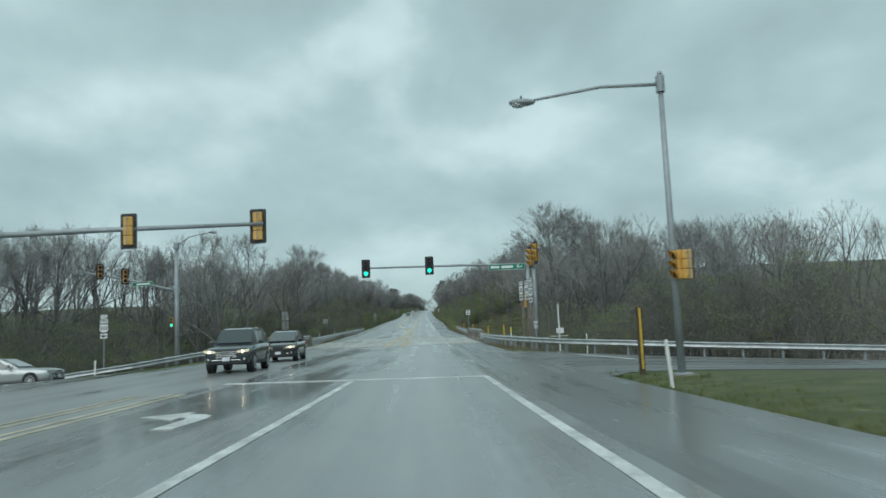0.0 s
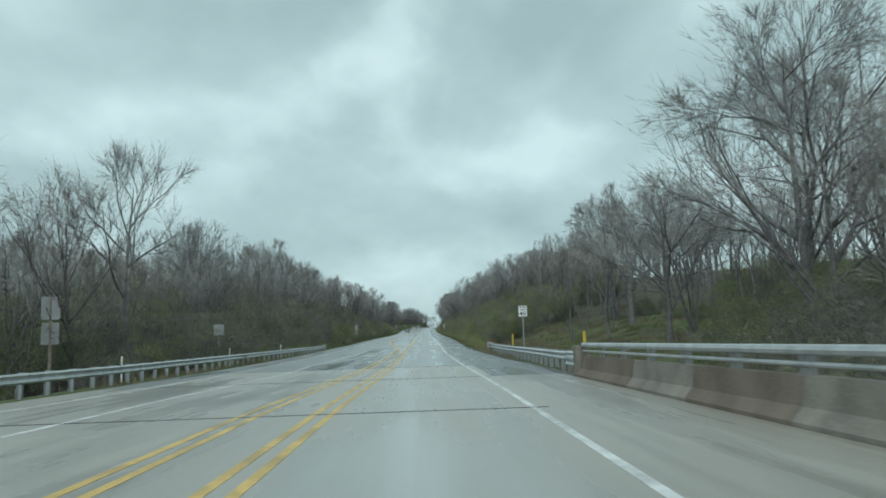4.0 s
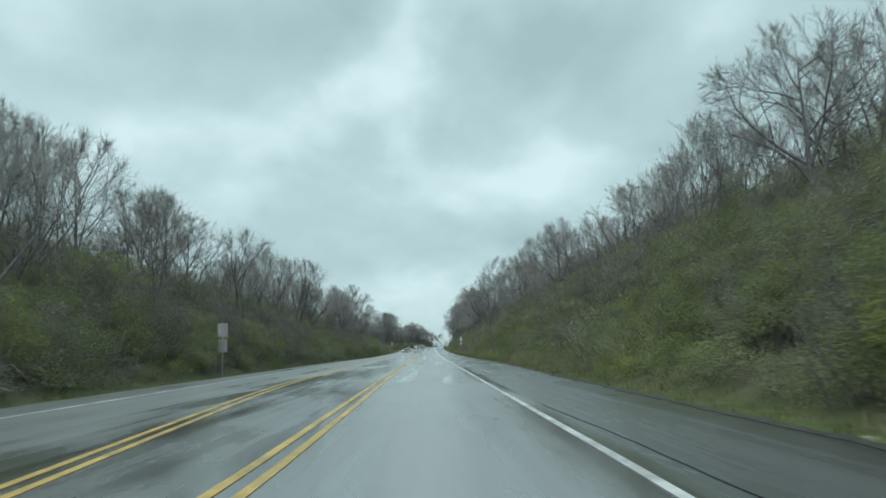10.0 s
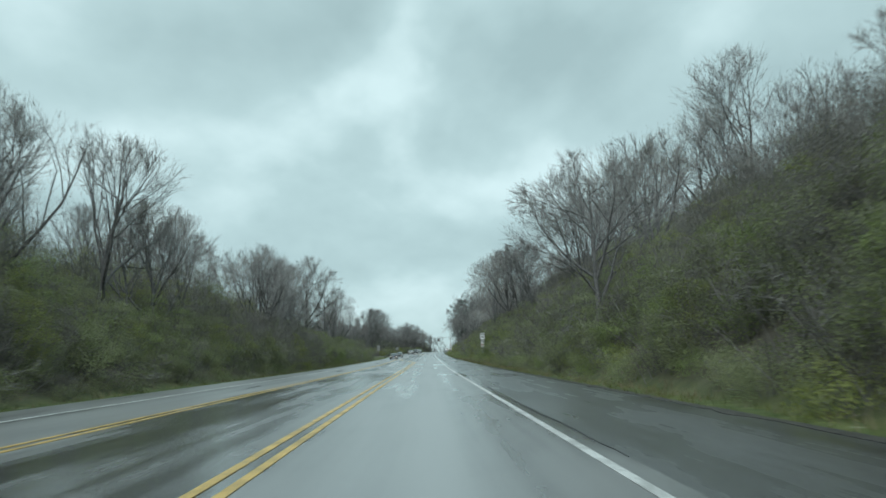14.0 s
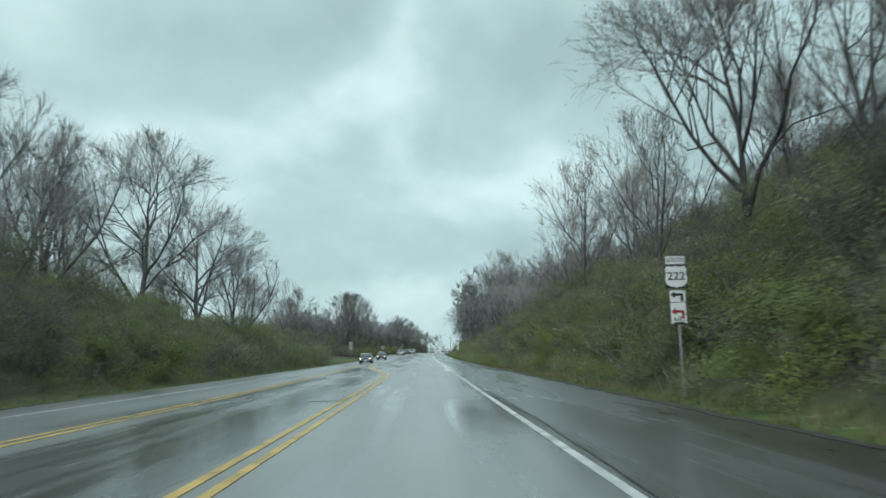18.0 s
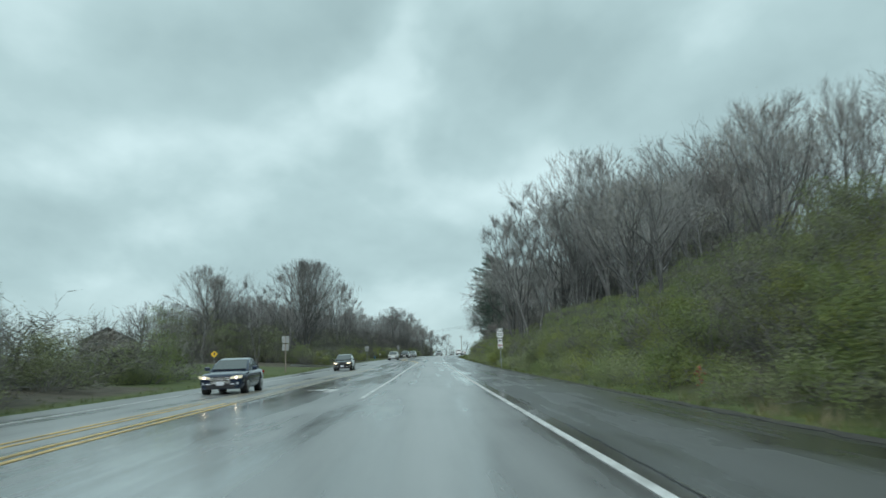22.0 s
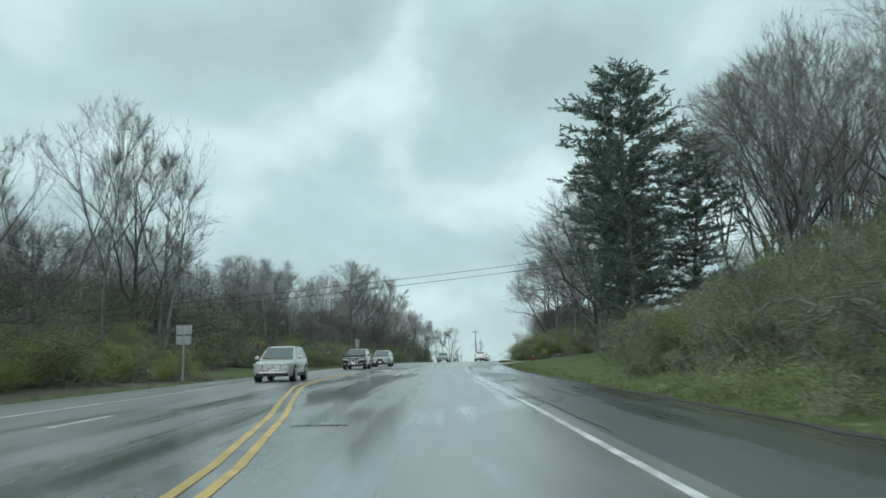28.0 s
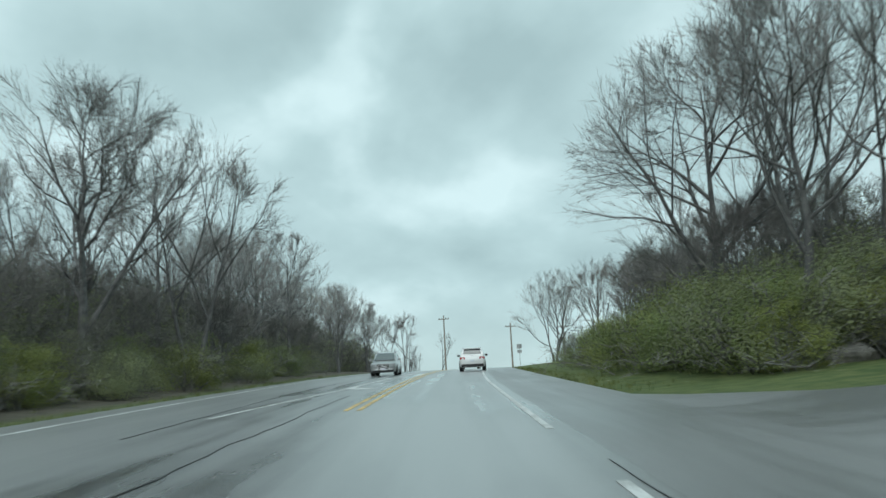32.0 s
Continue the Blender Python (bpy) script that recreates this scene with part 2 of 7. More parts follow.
    half_worn = tone.color_ramp.elements.new(0.57)
    half_worn.color = (*(0.3 * a_ + 0.7 * c_ for a_, c_ in zip(dark, light)), 1)
    speckled = calc("ADD", mixed, calc("MULTIPLY", calc("SUBTRACT", grit.outputs[0], 0.5), 0.22))
    t.links.new(speckled, tone.inputs[0])
    t.links.new(tone.outputs[0], b.inputs["Base Color"])
    gloss = node("ShaderNodeMapRange", From_Min=0.40, From_Max=0.58, To_Min=wet, To_Max=dry)
    t.links.new(mixed, gloss.inputs["Value"])
    t.links.new(gloss.outputs[0], b.inputs["Roughness"])
    b.inputs["Specular IOR Level"].default_value = 0.8
    film = node("ShaderNodeMapRange", From_Min=0.40, From_Max=0.58, To_Min=0.9, To_Max=0.40)
    t.links.new(mixed, film.inputs["Value"])
    t.links.new(film.outputs[0], b.inputs["Coat Weight"])
    b.inputs["Coat IOR"].default_value = 1.33
    t.links.new(calc("MULTIPLY", gloss.outputs[0], 0.7), b.inputs["Coat Roughness"])
    rel = node("ShaderNodeBump", Strength=0.15, Distance=0.005)
    t.links.new(grit.outputs[0], rel.inputs["Height"])
    t.links.new(rel.outputs[0], b.inputs["Normal"])
    return m


ASPHALT = wet_road("wet_asphalt", (0.057, 0.059, 0.061), (0.255, 0.259, 0.260), 0.36, 0.17, ((0.0, 1.3, 2.1, 0.06, 0.10), (-8.8, 1.8, 2.8, 0.10, 0.03), (-11.6, 0.8, 2.0, 0.09, 0.0)))
SHOULDER = wet_road("wet_shoulder_asphalt", (0.030, 0.031, 0.032), (0.088, 0.089, 0.090), 0.44, 0.24)
DRIVE = wet_road("wet_driveway_asphalt", (0.130, 0.131, 0.132), (0.225, 0.227, 0.228), 0.55, 0.44)
CONCRETE_DECK = wet_road("wet_concrete_deck", (0.24, 0.225, 0.195), (0.37, 0.35, 0.305), 0.5, 0.28)
LINE_WHITE = material("worn_white_line_paint", (0.38, 0.38, 0.37), (0.74, 0.75, 0.74), 1.3, 0.45, fine=14, spread=0.10)
LINE_YELLOW = material("worn_yellow_line_paint", (0.36, 0.24, 0.07), (0.72, 0.47, 0.12), 1.3, 0.45, fine=14, spread=0.10)
SEAL = material("black_crack_sealer", (0.016, 0.016, 0.017), (0.04, 0.04, 0.04), 3, 0.38)
# bark, twig, leaf and needle tones are raised: a haze veil put into colour
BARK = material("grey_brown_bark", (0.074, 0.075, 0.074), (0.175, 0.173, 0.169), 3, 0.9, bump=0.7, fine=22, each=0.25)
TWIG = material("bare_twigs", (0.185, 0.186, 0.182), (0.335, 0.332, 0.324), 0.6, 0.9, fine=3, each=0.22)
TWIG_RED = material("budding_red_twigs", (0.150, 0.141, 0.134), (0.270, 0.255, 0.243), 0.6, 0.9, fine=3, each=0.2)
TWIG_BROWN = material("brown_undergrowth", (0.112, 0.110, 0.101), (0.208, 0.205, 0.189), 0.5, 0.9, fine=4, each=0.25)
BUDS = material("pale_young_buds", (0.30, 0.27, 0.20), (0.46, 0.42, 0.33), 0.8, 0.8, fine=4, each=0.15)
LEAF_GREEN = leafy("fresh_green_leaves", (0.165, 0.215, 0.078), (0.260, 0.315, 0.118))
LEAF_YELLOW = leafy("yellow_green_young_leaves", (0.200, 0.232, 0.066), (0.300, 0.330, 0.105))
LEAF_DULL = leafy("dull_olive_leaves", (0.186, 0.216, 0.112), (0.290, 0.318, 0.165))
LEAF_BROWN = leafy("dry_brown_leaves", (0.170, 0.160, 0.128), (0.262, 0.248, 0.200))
NEEDLE = material("dark_pine_needles", (0.095, 0.135, 0.115), (0.180, 0.240, 0.200), 0.8, 0.7, fine=8)
GALV = material("galvanised_steel", (0.36, 0.38, 0.39), (0.56, 0.58, 0.59), 2.5, 0.42, 0.55, fine=30)
POLE_GREY = material("weathered_grey_pole", (0.26, 0.29, 0.31), (0.38, 0.41, 0.43), 1.5, 0.5, 0.3, fine=20)
CONCRETE = material("stained_concrete", (0.15, 0.137, 0.118), (0.28, 0.258, 0.226), 1.2, 0.85, bump=0.4, fine=25)
RUST_CONCRETE = material("rust_stained_concrete", (0.12, 0.094, 0.070), (0.21, 0.172, 0.138), 1.0, 0.85, bump=0.4, fine=25)
WOOD_POST = material("grey_weathered_wood", (0.15, 0.125, 0.10), (0.29, 0.25, 0.21), 4, 0.85, bump=0.5, fine=30)
SIGN_WHITE = material("white_sign_sheeting", (0.66, 0.68, 0.68), (0.80, 0.81, 0.81), 2, 0.35, fine=9)
SIGN_BACK = material("bare_aluminium_sign_back", (0.25, 0.26, 0.26), (0.36, 0.37, 0.37), 2, 0.45, 0.5)
SIGN_GREEN = material("green_sign_sheeting", (0.005, 0.17, 0.10), (0.012, 0.24, 0.15), 2, 0.35)
SIGN_YELLOW = material("yellow_sign_sheeting", (0.72, 0.42, 0.02), (0.85, 0.52, 0.03), 2, 0.4)
SIGN_RED = plain("red_sign_ink", (0.30, 0.02, 0.03), 0.4)
INK = plain("black_sign_ink", (0.02, 0.02, 0.022), 0.45)
SIGNAL_YELLOW = material("yellow_signal_paint", (0.56, 0.31, 0.07), (0.70, 0.41, 0.11), 3, 0.45)
SIGNAL_BLACK = material("black_signal_paint", (0.012, 0.014, 0.015), (0.03, 0.032, 0.034), 3, 0.5)
LENS_DARK = plain("unlit_dark_lens", (0.035, 0.022, 0.02), 0.2)
LENS_GREEN = plain("lit_green_lens", (0.02, 0.95, 0.62), 0.2, glow=1.6)
POST_YELLOW = material("yellow_marker_post", (0.46, 0.30, 0.03), (0.62, 0.42, 0.05), 3, 0.5)
POST_WHITE = material("white_marker_post", (0.58, 0.59, 0.58), (0.76, 0.77, 0.76), 3, 0.5)
HYDRANT_RED = material("faded_red_hydrant_paint", (0.26, 0.05, 0.035), (0.42, 0.095, 0.065), 6, 0.5)
RUBBER = material("black_rubber", (0.012, 0.012, 0.013), (0.03, 0.03, 0.03), 6, 0.75)
RIM = plain("silver_alloy", (0.5, 0.51, 0.52), 0.3, 0.9)
GLASS_DARK = plain("dark_car_glass", (0.030, 0.040, 0.041), 0.04, spec=1.0)
GLASS_DARK.node_tree.nodes["Principled BSDF"].inputs["Coat Weight"].default_value = 1.0
TRIM_BLACK = plain("black_plastic_trim", (0.018, 0.018, 0.02), 0.5)
CHROME = plain("chrome", (0.7, 0.71, 0.72), 0.12, 1.0)
LAMP_LIT = plain("lit_headlamp", (1.0, 0.86, 0.62), 0.1, glow=7.0)
LAMP_GLOW = plain("glowing_headlamp_glass", (1.0, 0.86, 0.62), 0.1, glow=0.12)
LAMP_OFF = plain("clear_headlamp", (0.55, 0.57, 0.58), 0.1, 0.3)
TAIL_RED = plain("red_tail_lamp", (0.35, 0.012, 0.015), 0.15)
PLATE = plain("pale_number_plate", (0.62, 0.65, 0.70), 0.4)

# ---------------------------------------------------------------- the lie of the land
GRADE = ((-400, 0.0), (-60, 0.27), (0, 0.70), (35, 1.38), (70, 1.75), (110, 1.91), (160, 2.67), (220, 2.73), (300, 2.69), (380, 2.95), (460, 2.94),
         (540, 3.38), (600, 3.49), (680, 3.1), (730, 2.0), (800, 0.3), (900, -0.8), (1100, 0.0), (4000, 0.0))
BEARING = ((-400, 0.09), (0, 0.09), (60, 0.10), (120, -0.08), (200, -0.10), (280, 0.03), (360, 0.10), (440, -0.10), (500, 0.04), (540, 0.38), (580, 1.50),
           (620, 3.29), (680, 6.2), (760, 10.0), (840, 12.0), (4000, 12.0))
LINE = np.arange(-400.0, 4001.0, 1.0)


def summed(knots):
    tangent = np.tan(np.radians(np.interp(LINE, *zip(*knots))))
    total = np.concatenate([[0], np.cumsum((tangent[1:] + tangent[:-1]) / 2)])
    return total - np.interp(0, LINE, total)


RISE, SWING = summed(GRADE), summed(BEARING)


def road_z(s):
    return np.interp(s, LINE, RISE)


def road_x(s):
    return np.interp(s, LINE, SWING)


def knot(table, s):
    return np.interp(s, *zip(*table))


def heading(s):
    """Degrees by which the road has turned to the right."""
    return float(knot(BEARING, s))


# edges of the paving, and the height of the ground 8, 22 and 60 m out from them
EDGE_R = ((-400, 4.9), (22, 4.8), (60, 4.7), (110, 5.2), (160, 4.8), (190, 5.2), (240, 5.8), (350, 5.6), (440, 5.7), (520, 6.3), (570, 6.0), (600, 5.1), (640, 5.0), (700, 4.6), (4000, 4.6))
EDGE_L = ((-400, -13.5), (30, -14.0), (68, -11.3), (95, -11.2), (130, -12.0), (165, -12.2), (200, -11.8), (260, -12.4), (330, -12.0), (420, -11.6), (500, -12.2), (540, -13.6), (580, -12.2), (640, -10.6), (700, -9.5), (4000, -9.0))
RIGHT = ((-400, .2, .6, 2), (10, -.1, -.4, -1.2), (30, -.35, -1.0, -2), (44, -.5, -1.4, -2), (72, -3.2, -3.6, 0), (96, -2.6, -2.0, 3), (106, 0.1, .7, 4), (125, .9, 2.1, 5), (150, 1.7, 3.8, 6), (175, 2.7, 6.0, 9), (205, 3.8, 8.2, 11.5), (250, 4.6, 10.2, 13),
         (330, 5.0, 10.8, 13), (375, 5.0, 10.5, 13), (420, 3.6, 7.6, 10), (480, 1.8, 4.0, 7), (560, 1.3, 2.8, 5), (585, 0.9, 1.9, 4), (630, 0.9, 1.9, 4.5), (655, .5, 1.1, 3), (690, .4, .9, 2), (760, .3, .6, 2), (4000, 0, 0, 0))
LEFT = ((-400, .1, .3, 1), (35, -.3, -.8, 0), (72, -3.2, -3.6, -1), (96, -2.6, -2.4, 1), (120, -.6, .2, 3), (165, 1.4, 3.4, 6), (230, 3.0, 6.2, 8), (330, 2.8, 5.8, 7), (400, 1.5, 2.8, 4),
        (450, .4, .8, 1.5), (530, .3, .9, 3.5), (580, .3, .7, 2), (680, .5, 1.0, 2), (760, .2, .4, 1), (4000, 0, 0, 0))


def ground_off(u, s):
    """Height of the ground over the road's crown line, u metres to the right of the driven line and s metres along it."""
    right, left = knot(EDGE_R, s), knot(EDGE_L, s)
    side, out_ = (RIGHT, u - right) if u > 0 else (LEFT, left - u)
    if out_ <= 0:
        return -0.16
    ks = [k[0] for k in side]
    h = [np.interp(s, ks, [k[i] for k in side]) for i in (1, 2, 3)]
    base = np.interp(out_, (0, 1.2, 8, 22, 60, 400), (-0.03, -0.02, *h, h[2]))
    rough = min(1.0, out_ / 8)
    if u > 0 and 20 < s < 46 or u < 0 and 26 < s < 50:
        rough = 0.0
    if u > 0 and 626 < s < 656:
        rough = 0.15
    return float(base + rough * 0.28 * noise.noise((u * 0.19, s * 0.17, 0)) + rough * 0.5 * noise.noise((u * 0.05, s * 0.05, 4)))


def place(u, s, lift=0.0, turn=0.0, grounded=True):
    """The pose of a thing that stands u metres to the right of the driven line, s metres along it."""
    z = road_z(s) + lift + (ground_off(u, s) if grounded else 0.0)
    return pose(road_x(s) + u, s, float(z), 0, 0, turn - heading(s))


def spot(u, s, lift=0.0):
    return (float(road_x(s) + u), float(s), float(road_z(s) + lift))


# ---------------------------------------------------------------- mesh helpers
def mesh_of(name, verts, faces, mats, index=None, smooth=False):
    """A mesh from arrays of corners and of triangles or quads."""
    verts = np.asarray(verts, np.float32)
    me = bpy.data.meshes.new(name)
    sizes = np.array([len(f) for f in faces]) if isinstance(faces, list) else np.full(len(faces), faces.shape[1])
    flat_ = np.concatenate([np.asarray(f) for f in faces]) if isinstance(faces, list) else faces.ravel()
    me.vertices.add(len(verts))
    me.vertices.foreach_set("co", verts.ravel())
    me.loops.add(len(flat_))
    me.loops.foreach_set("vertex_index", flat_.astype(np.int32))
    me.polygons.add(len(sizes))
    me.polygons.foreach_set("loop_start", np.concatenate([[0], np.cumsum(sizes)[:-1]]).astype(np.int32))
    for m in mats:
        me.materials.append(m)
    if index is not None:
        me.polygons.foreach_set("material_index", np.asarray(index, np.int32))
    me.polygons.foreach_set("use_smooth", np.full(len(sizes), smooth))
    me.update(calc_edges=True)
    me.validate()
    return me


def part(name, bm, mat, parent=None, label="", smooth=False):
    """Links a bmesh as one mesh object under a thing or a part."""
    me = bpy.data.meshes.new(name)
    if smooth:
        for f in bm.faces:
            f.smooth = True
    bm.to_mesh(me)
    bm.free()
    me.materials.append(mat)
    ob = new(name, me)
    ob.parent = parent
    if label:
        ob["label"] = label
    return ob


def thing(name, m, label, category, group="", kind=""):
    ob = new(name)
    ob.empty_display_size = 0.2
    ob.matrix_basis = m
    return tagged(ob, label, category, group, kind)


def box(bm, size, at, bevel=0.0, turn=None):
    made = bmesh.ops.create_cube(bm, size=1.0)["verts"]
    m = Matrix.Translation(at) @ (turn or Matrix()) @ Matrix.Diagonal((*size, 1))
    bmesh.ops.transform(bm, matrix=m, verts=made)
    if bevel:
        edges = {e for v in made for e in v.link_edges}
        bmesh.ops.bevel(bm, geom=list(edges), offset=bevel, segments=2, affect="EDGES", profile=0.6)
    return bm


def tube(bm, a, b, ra, rb=None, sides=10, caps=True):
    a, b = Vector(a), Vector(b)
    made = bmesh.ops.create_cone(bm, cap_ends=caps, segments=sides, radius1=ra, radius2=ra if rb is None else rb, depth=(b - a).length)["verts"]
    bmesh.ops.transform(bm, matrix=Matrix.Translation((a + b) / 2) @ (b - a).to_track_quat("Z", "Y").to_matrix().to_4x4(), verts=made)
    return bm


def pipe(bm, points, radii, sides=8):
    """A bent tube through points."""
    pts = [Vector(p) for p in points]
    rings = []
    for i, p_ in enumerate(pts):
        way = (pts[min(i + 1, len(pts) - 1)] - pts[max(i - 1, 0)]).normalized()
        q = way.to_track_quat("Z", "Y")
        r = radii[i] if isinstance(radii, (list, tuple)) else radii
        rings.append([bm.verts.new(p_ + q @ Vector((r * math.cos(k * math.tau / sides), r * math.sin(k * math.tau / sides), 0))) for k in range(sides)])
    for lo, hi in zip(rings, rings[1:]):
        for k in range(sides):
            bm.faces.new((lo[k], lo[(k + 1) % sides], hi[(k + 1) % sides], hi[k]))
    bm.faces.new(list(reversed(rings[0])))
    bm.faces.new(rings[-1])
    return bm


def outline(bm, points, depth, m=None):
    """A flat plate from an outline in x and z, depth thick along y."""
    m = m or Matrix()
    front = [bm.verts.new(m @ Vector((x, -depth / 2, z))) for x, z in points]
    back = [bm.verts.new(m @ Vector((x, depth / 2, z))) for x, z in points]
    n = len(points)
    bm.faces.new(front)
    bm.faces.new(list(reversed(back)))
    for k in range(n):
        bm.faces.new((front[k], back[k], back[(k + 1) % n], front[(k + 1) % n]))
    bmesh.ops.recalc_face_normals(bm, faces=bm.faces)
    return bm


def rounded(w, h, r, steps=3):
    pts = []
    for cx, cz, a in ((w / 2 - r, h / 2 - r, 0), (-w / 2 + r, h / 2 - r, 90), (-w / 2 + r, -h / 2 + r, 180), (w / 2 - r, -h / 2 + r, 270)):
        for k in range(steps + 1):
            t = radians(a + 90 * k / steps)
            pts.append((cx + r * math.cos(t), cz + r * math.sin(t)))
    return pts


def lettering(text, size, at, mat, parent, width=0.0, name="lettering"):
    """Words in the built-in font, standing in the x-z plane and facing -y."""
    curve = bpy.data.curves.new(name, "FONT")
    curve.body, curve.size, curve.align_x, curve.align_y, curve.extrude, curve.offset = text, size, "CENTER", "CENTER", 0.002, 0.012 * size
    ob = bpy.data.objects.new(name, curve)
    scene.collection.objects.link(ob)
    me = bpy.data.meshes.new_from_object(ob.evaluated_get(bpy.context.evaluated_depsgraph_get()))
    bpy.data.objects.remove(ob)
    me.materials.clear()
    me.materials.append(mat)
    written = new(name, me)
    written.parent = parent
    squeeze = 1.0
    if width and len(me.vertices):
        xs = [v.co.x for v in me.vertices]
        squeeze = width / (max(xs) - min(xs))
    written.matrix_basis = Matrix.Translation(at) @ pose(0, 0, 0, 90, 0, 0) @ Matrix.Diagonal((squeeze, 1, 1, 1))
    return written

# ---------------------------------------------------------------- ground
def stepped(*spans):
    out_ = []
    for a, b, step in spans:
        out_ += list(np.arange(a, b, step))
    return out_


ALONG = stepped((-400, -60, 40), (-60, 780, 3.0), (780, 1200, 20), (1200, 4001, 200))
OUT = [0, .5, 1.2, 2.2, 3.5, 5, 7, 9, 12, 15, 19, 24, 30, 38, 50, 70, 110, 180, 320, 600, 1200, 2500]


def ground_material():
    m = material("ground_cover", (0.045, 0.041, 0.030), (0.120, 0.105, 0.076), 1.1, 0.95, bump=1.0, fine=7, spread=0.16)
    t = m.node_tree
    b = t.nodes["Principled BSDF"]
    litter = b.inputs["Base Color"].links[0].from_socket
    where, n = t.nodes.new("ShaderNodeTexCoord"), t.nodes.new("ShaderNodeTexNoise")
    n.inputs["Scale"].default_value, n.inputs["Detail"].default_value = 1.7, 6
    t.links.new(where.outputs["Object"], n.inputs["Vector"])
    grass = t.nodes.new("ShaderNodeValToRGB")
    for e, (pos, col) in zip((*grass.color_ramp.elements, grass.color_ramp.elements.new(0.66)), ((0.34, (0.042, 0.076, 0.015)), (0.5, (0.074, 0.118, 0.025)), (0.68, (0.120, 0.142, 0.043)))):
        e.position, e.color = pos, (*col, 1)
    t.links.new(n.outputs[0], grass.inputs[0])
    mask, mix = t.nodes.new("ShaderNodeAttribute"), t.nodes.new("ShaderNodeMix")
    mask.attribute_name = "grass"
    mix.data_type = "RGBA"
    t.links.new(mask.outputs["Fac"], mix.inputs[0])
    t.links.new(litter, mix.inputs[6])
    t.links.new(grass.outputs[0], mix.inputs[7])
    t.links.new(mix.outputs[2], b.inputs["Base Color"])
    return m


GROUND = ground_material()


def grass_share(u, s):
    right, left = knot(EDGE_R, s), knot(EDGE_L, s)
    d = u - right if u > 0 else left - u
    if d < 0:
        return 0.0
    strip = 1 - min(1, max(0, (d - 1.0) / 0.8))
    if u > 0 and s < 47:
        strip = 0.62 if s < 24 else max(strip, 1 - (d - 2) / 6)
    if u > 0 and 100 < s < 156 and d < 20:
        patch = 0.72 + 1.6 * noise.noise((u * 0.33, s * 0.16, 7.0)) - 0.04 * max(0, d - 9)
        strip = max(strip if s < 118 else 0.0, min(1.0, max(0.12, patch)) * min(1, (156 - s) / 8))
    if u > 0 and 556 < s:
        strip = max(strip, min(1, (s - 556) / 8))
    if u < 0 and 462 < s < 535:
        strip = max(strip, 0.9)
    if u < 0 and (s < 20 or 600 < s < 625 and d < 6):
        strip = 1.0
    field = min(1.0, max(0.0, 0.5 + 1.1 * noise.noise((u * 0.006, s * 0.005, 2.0))))
    if d > 45:
        blend = min(1.0, (d - 45) / 40)
        strip = strip * (1 - blend) + field * blend
    return strip


def build_ground():
    verts, mask = [], []
    for s in ALONG:
        r, l = float(knot(EDGE_R, s)), float(knot(EDGE_L, s))
        us = [l - o for o in reversed(OUT)] + [l + 0.4, -4.0, r - 0.4] + [r + o for o in OUT]
        for u in us:
            verts.append(spot(u, s, ground_off(u, s)))
            mask.append(grass_share(u, s))
    n = len(OUT) * 2 + 3
    faces = [(i * n + k, i * n + k + 1, (i + 1) * n + k + 1, (i + 1) * n + k) for i in range(len(ALONG) - 1) for k in range(n - 1)]
    me = mesh_of("ground", verts, np.array(faces), [GROUND], smooth=True)
    me.attributes.new("grass", "FLOAT", "POINT").data.foreach_set("value", np.array(mask, np.float32))
    tagged(new("ground", me), "rolling ground with grass verges and leaf litter under woods", "ground", kind="structure")


build_ground()


def ribbon(name, left, right, s0, s1, mat, lift=0.0, thick=0.15, step=2.0, parent=None):
    """A slab along the road between two lines given as tables of (s, u)."""
    rows = np.append(np.arange(s0, s1, step), s1)
    verts, faces, uvs = [], [], []
    for s in rows:
        a, b = float(knot(left, s)), float(knot(right, s))
        for u, z in ((a, lift - thick), (a, lift), (b, lift), (b, lift - thick)):
            verts.append(spot(u, s, z))
            uvs.append((u, s))
    for i in range(len(rows) - 1):
        for k in range(3):
            faces.append((i * 4 + k, i * 4 + k + 1, i * 4 + k + 5, i * 4 + k + 4))
    n = len(verts)
    faces += [(3, 2, 1, 0), (n - 4, n - 3, n - 2, n - 1)]
    me = mesh_of(name, verts, np.array(faces), [mat])
    layer = me.uv_layers.new(name="metres")
    idx = np.zeros(len(me.loops), np.int32)
    me.loops.foreach_get("vertex_index", idx)
    layer.data.foreach_set("uv", np.array(uvs, np.float32)[idx].ravel())
    ob = new(name, me)
    ob.parent = parent
    return ob


LANE_R = ((-400, 1.85), (8, 1.77), (24, 1.70), (62, 1.80), (88, 1.95), (110, 1.87), (147, 1.84), (165, 1.95), (185, 2.06), (240, 2.02), (322, 1.80), (363, 1.83), (406, 1.94),
          (449, 2.07), (471, 2.2), (514, 2.26), (566, 2.22), (576, 2.04), (597, 1.54), (617, 1.40), (638, 1.68), (654, 1.78), (668, 1.78), (700, 2.0), (4000, 2.1))


def shifted(table, d):
    return tuple((s, u + d) for s, u in table)


road = ribbon("road", EDGE_L, shifted(LANE_R, 0.35), -400, 1300, ASPHALT)
tagged(road, "wide wet asphalt road with worn painted lines", "road", kind="structure")
shoulder = ribbon("shoulder", shifted(LANE_R, 0.35), EDGE_R, -400, 629, SHOULDER)
tagged(shoulder, "dark wet asphalt shoulder beside the driving lane", "shoulder", kind="structure")
far_shoulder = ribbon("shoulder", shifted(LANE_R, 0.35), EDGE_R, 629, 1300, DRIVE)
tagged(far_shoulder, "pale wet asphalt shoulder by the driveway", "shoulder", kind="structure")
wander = random.Random(77)
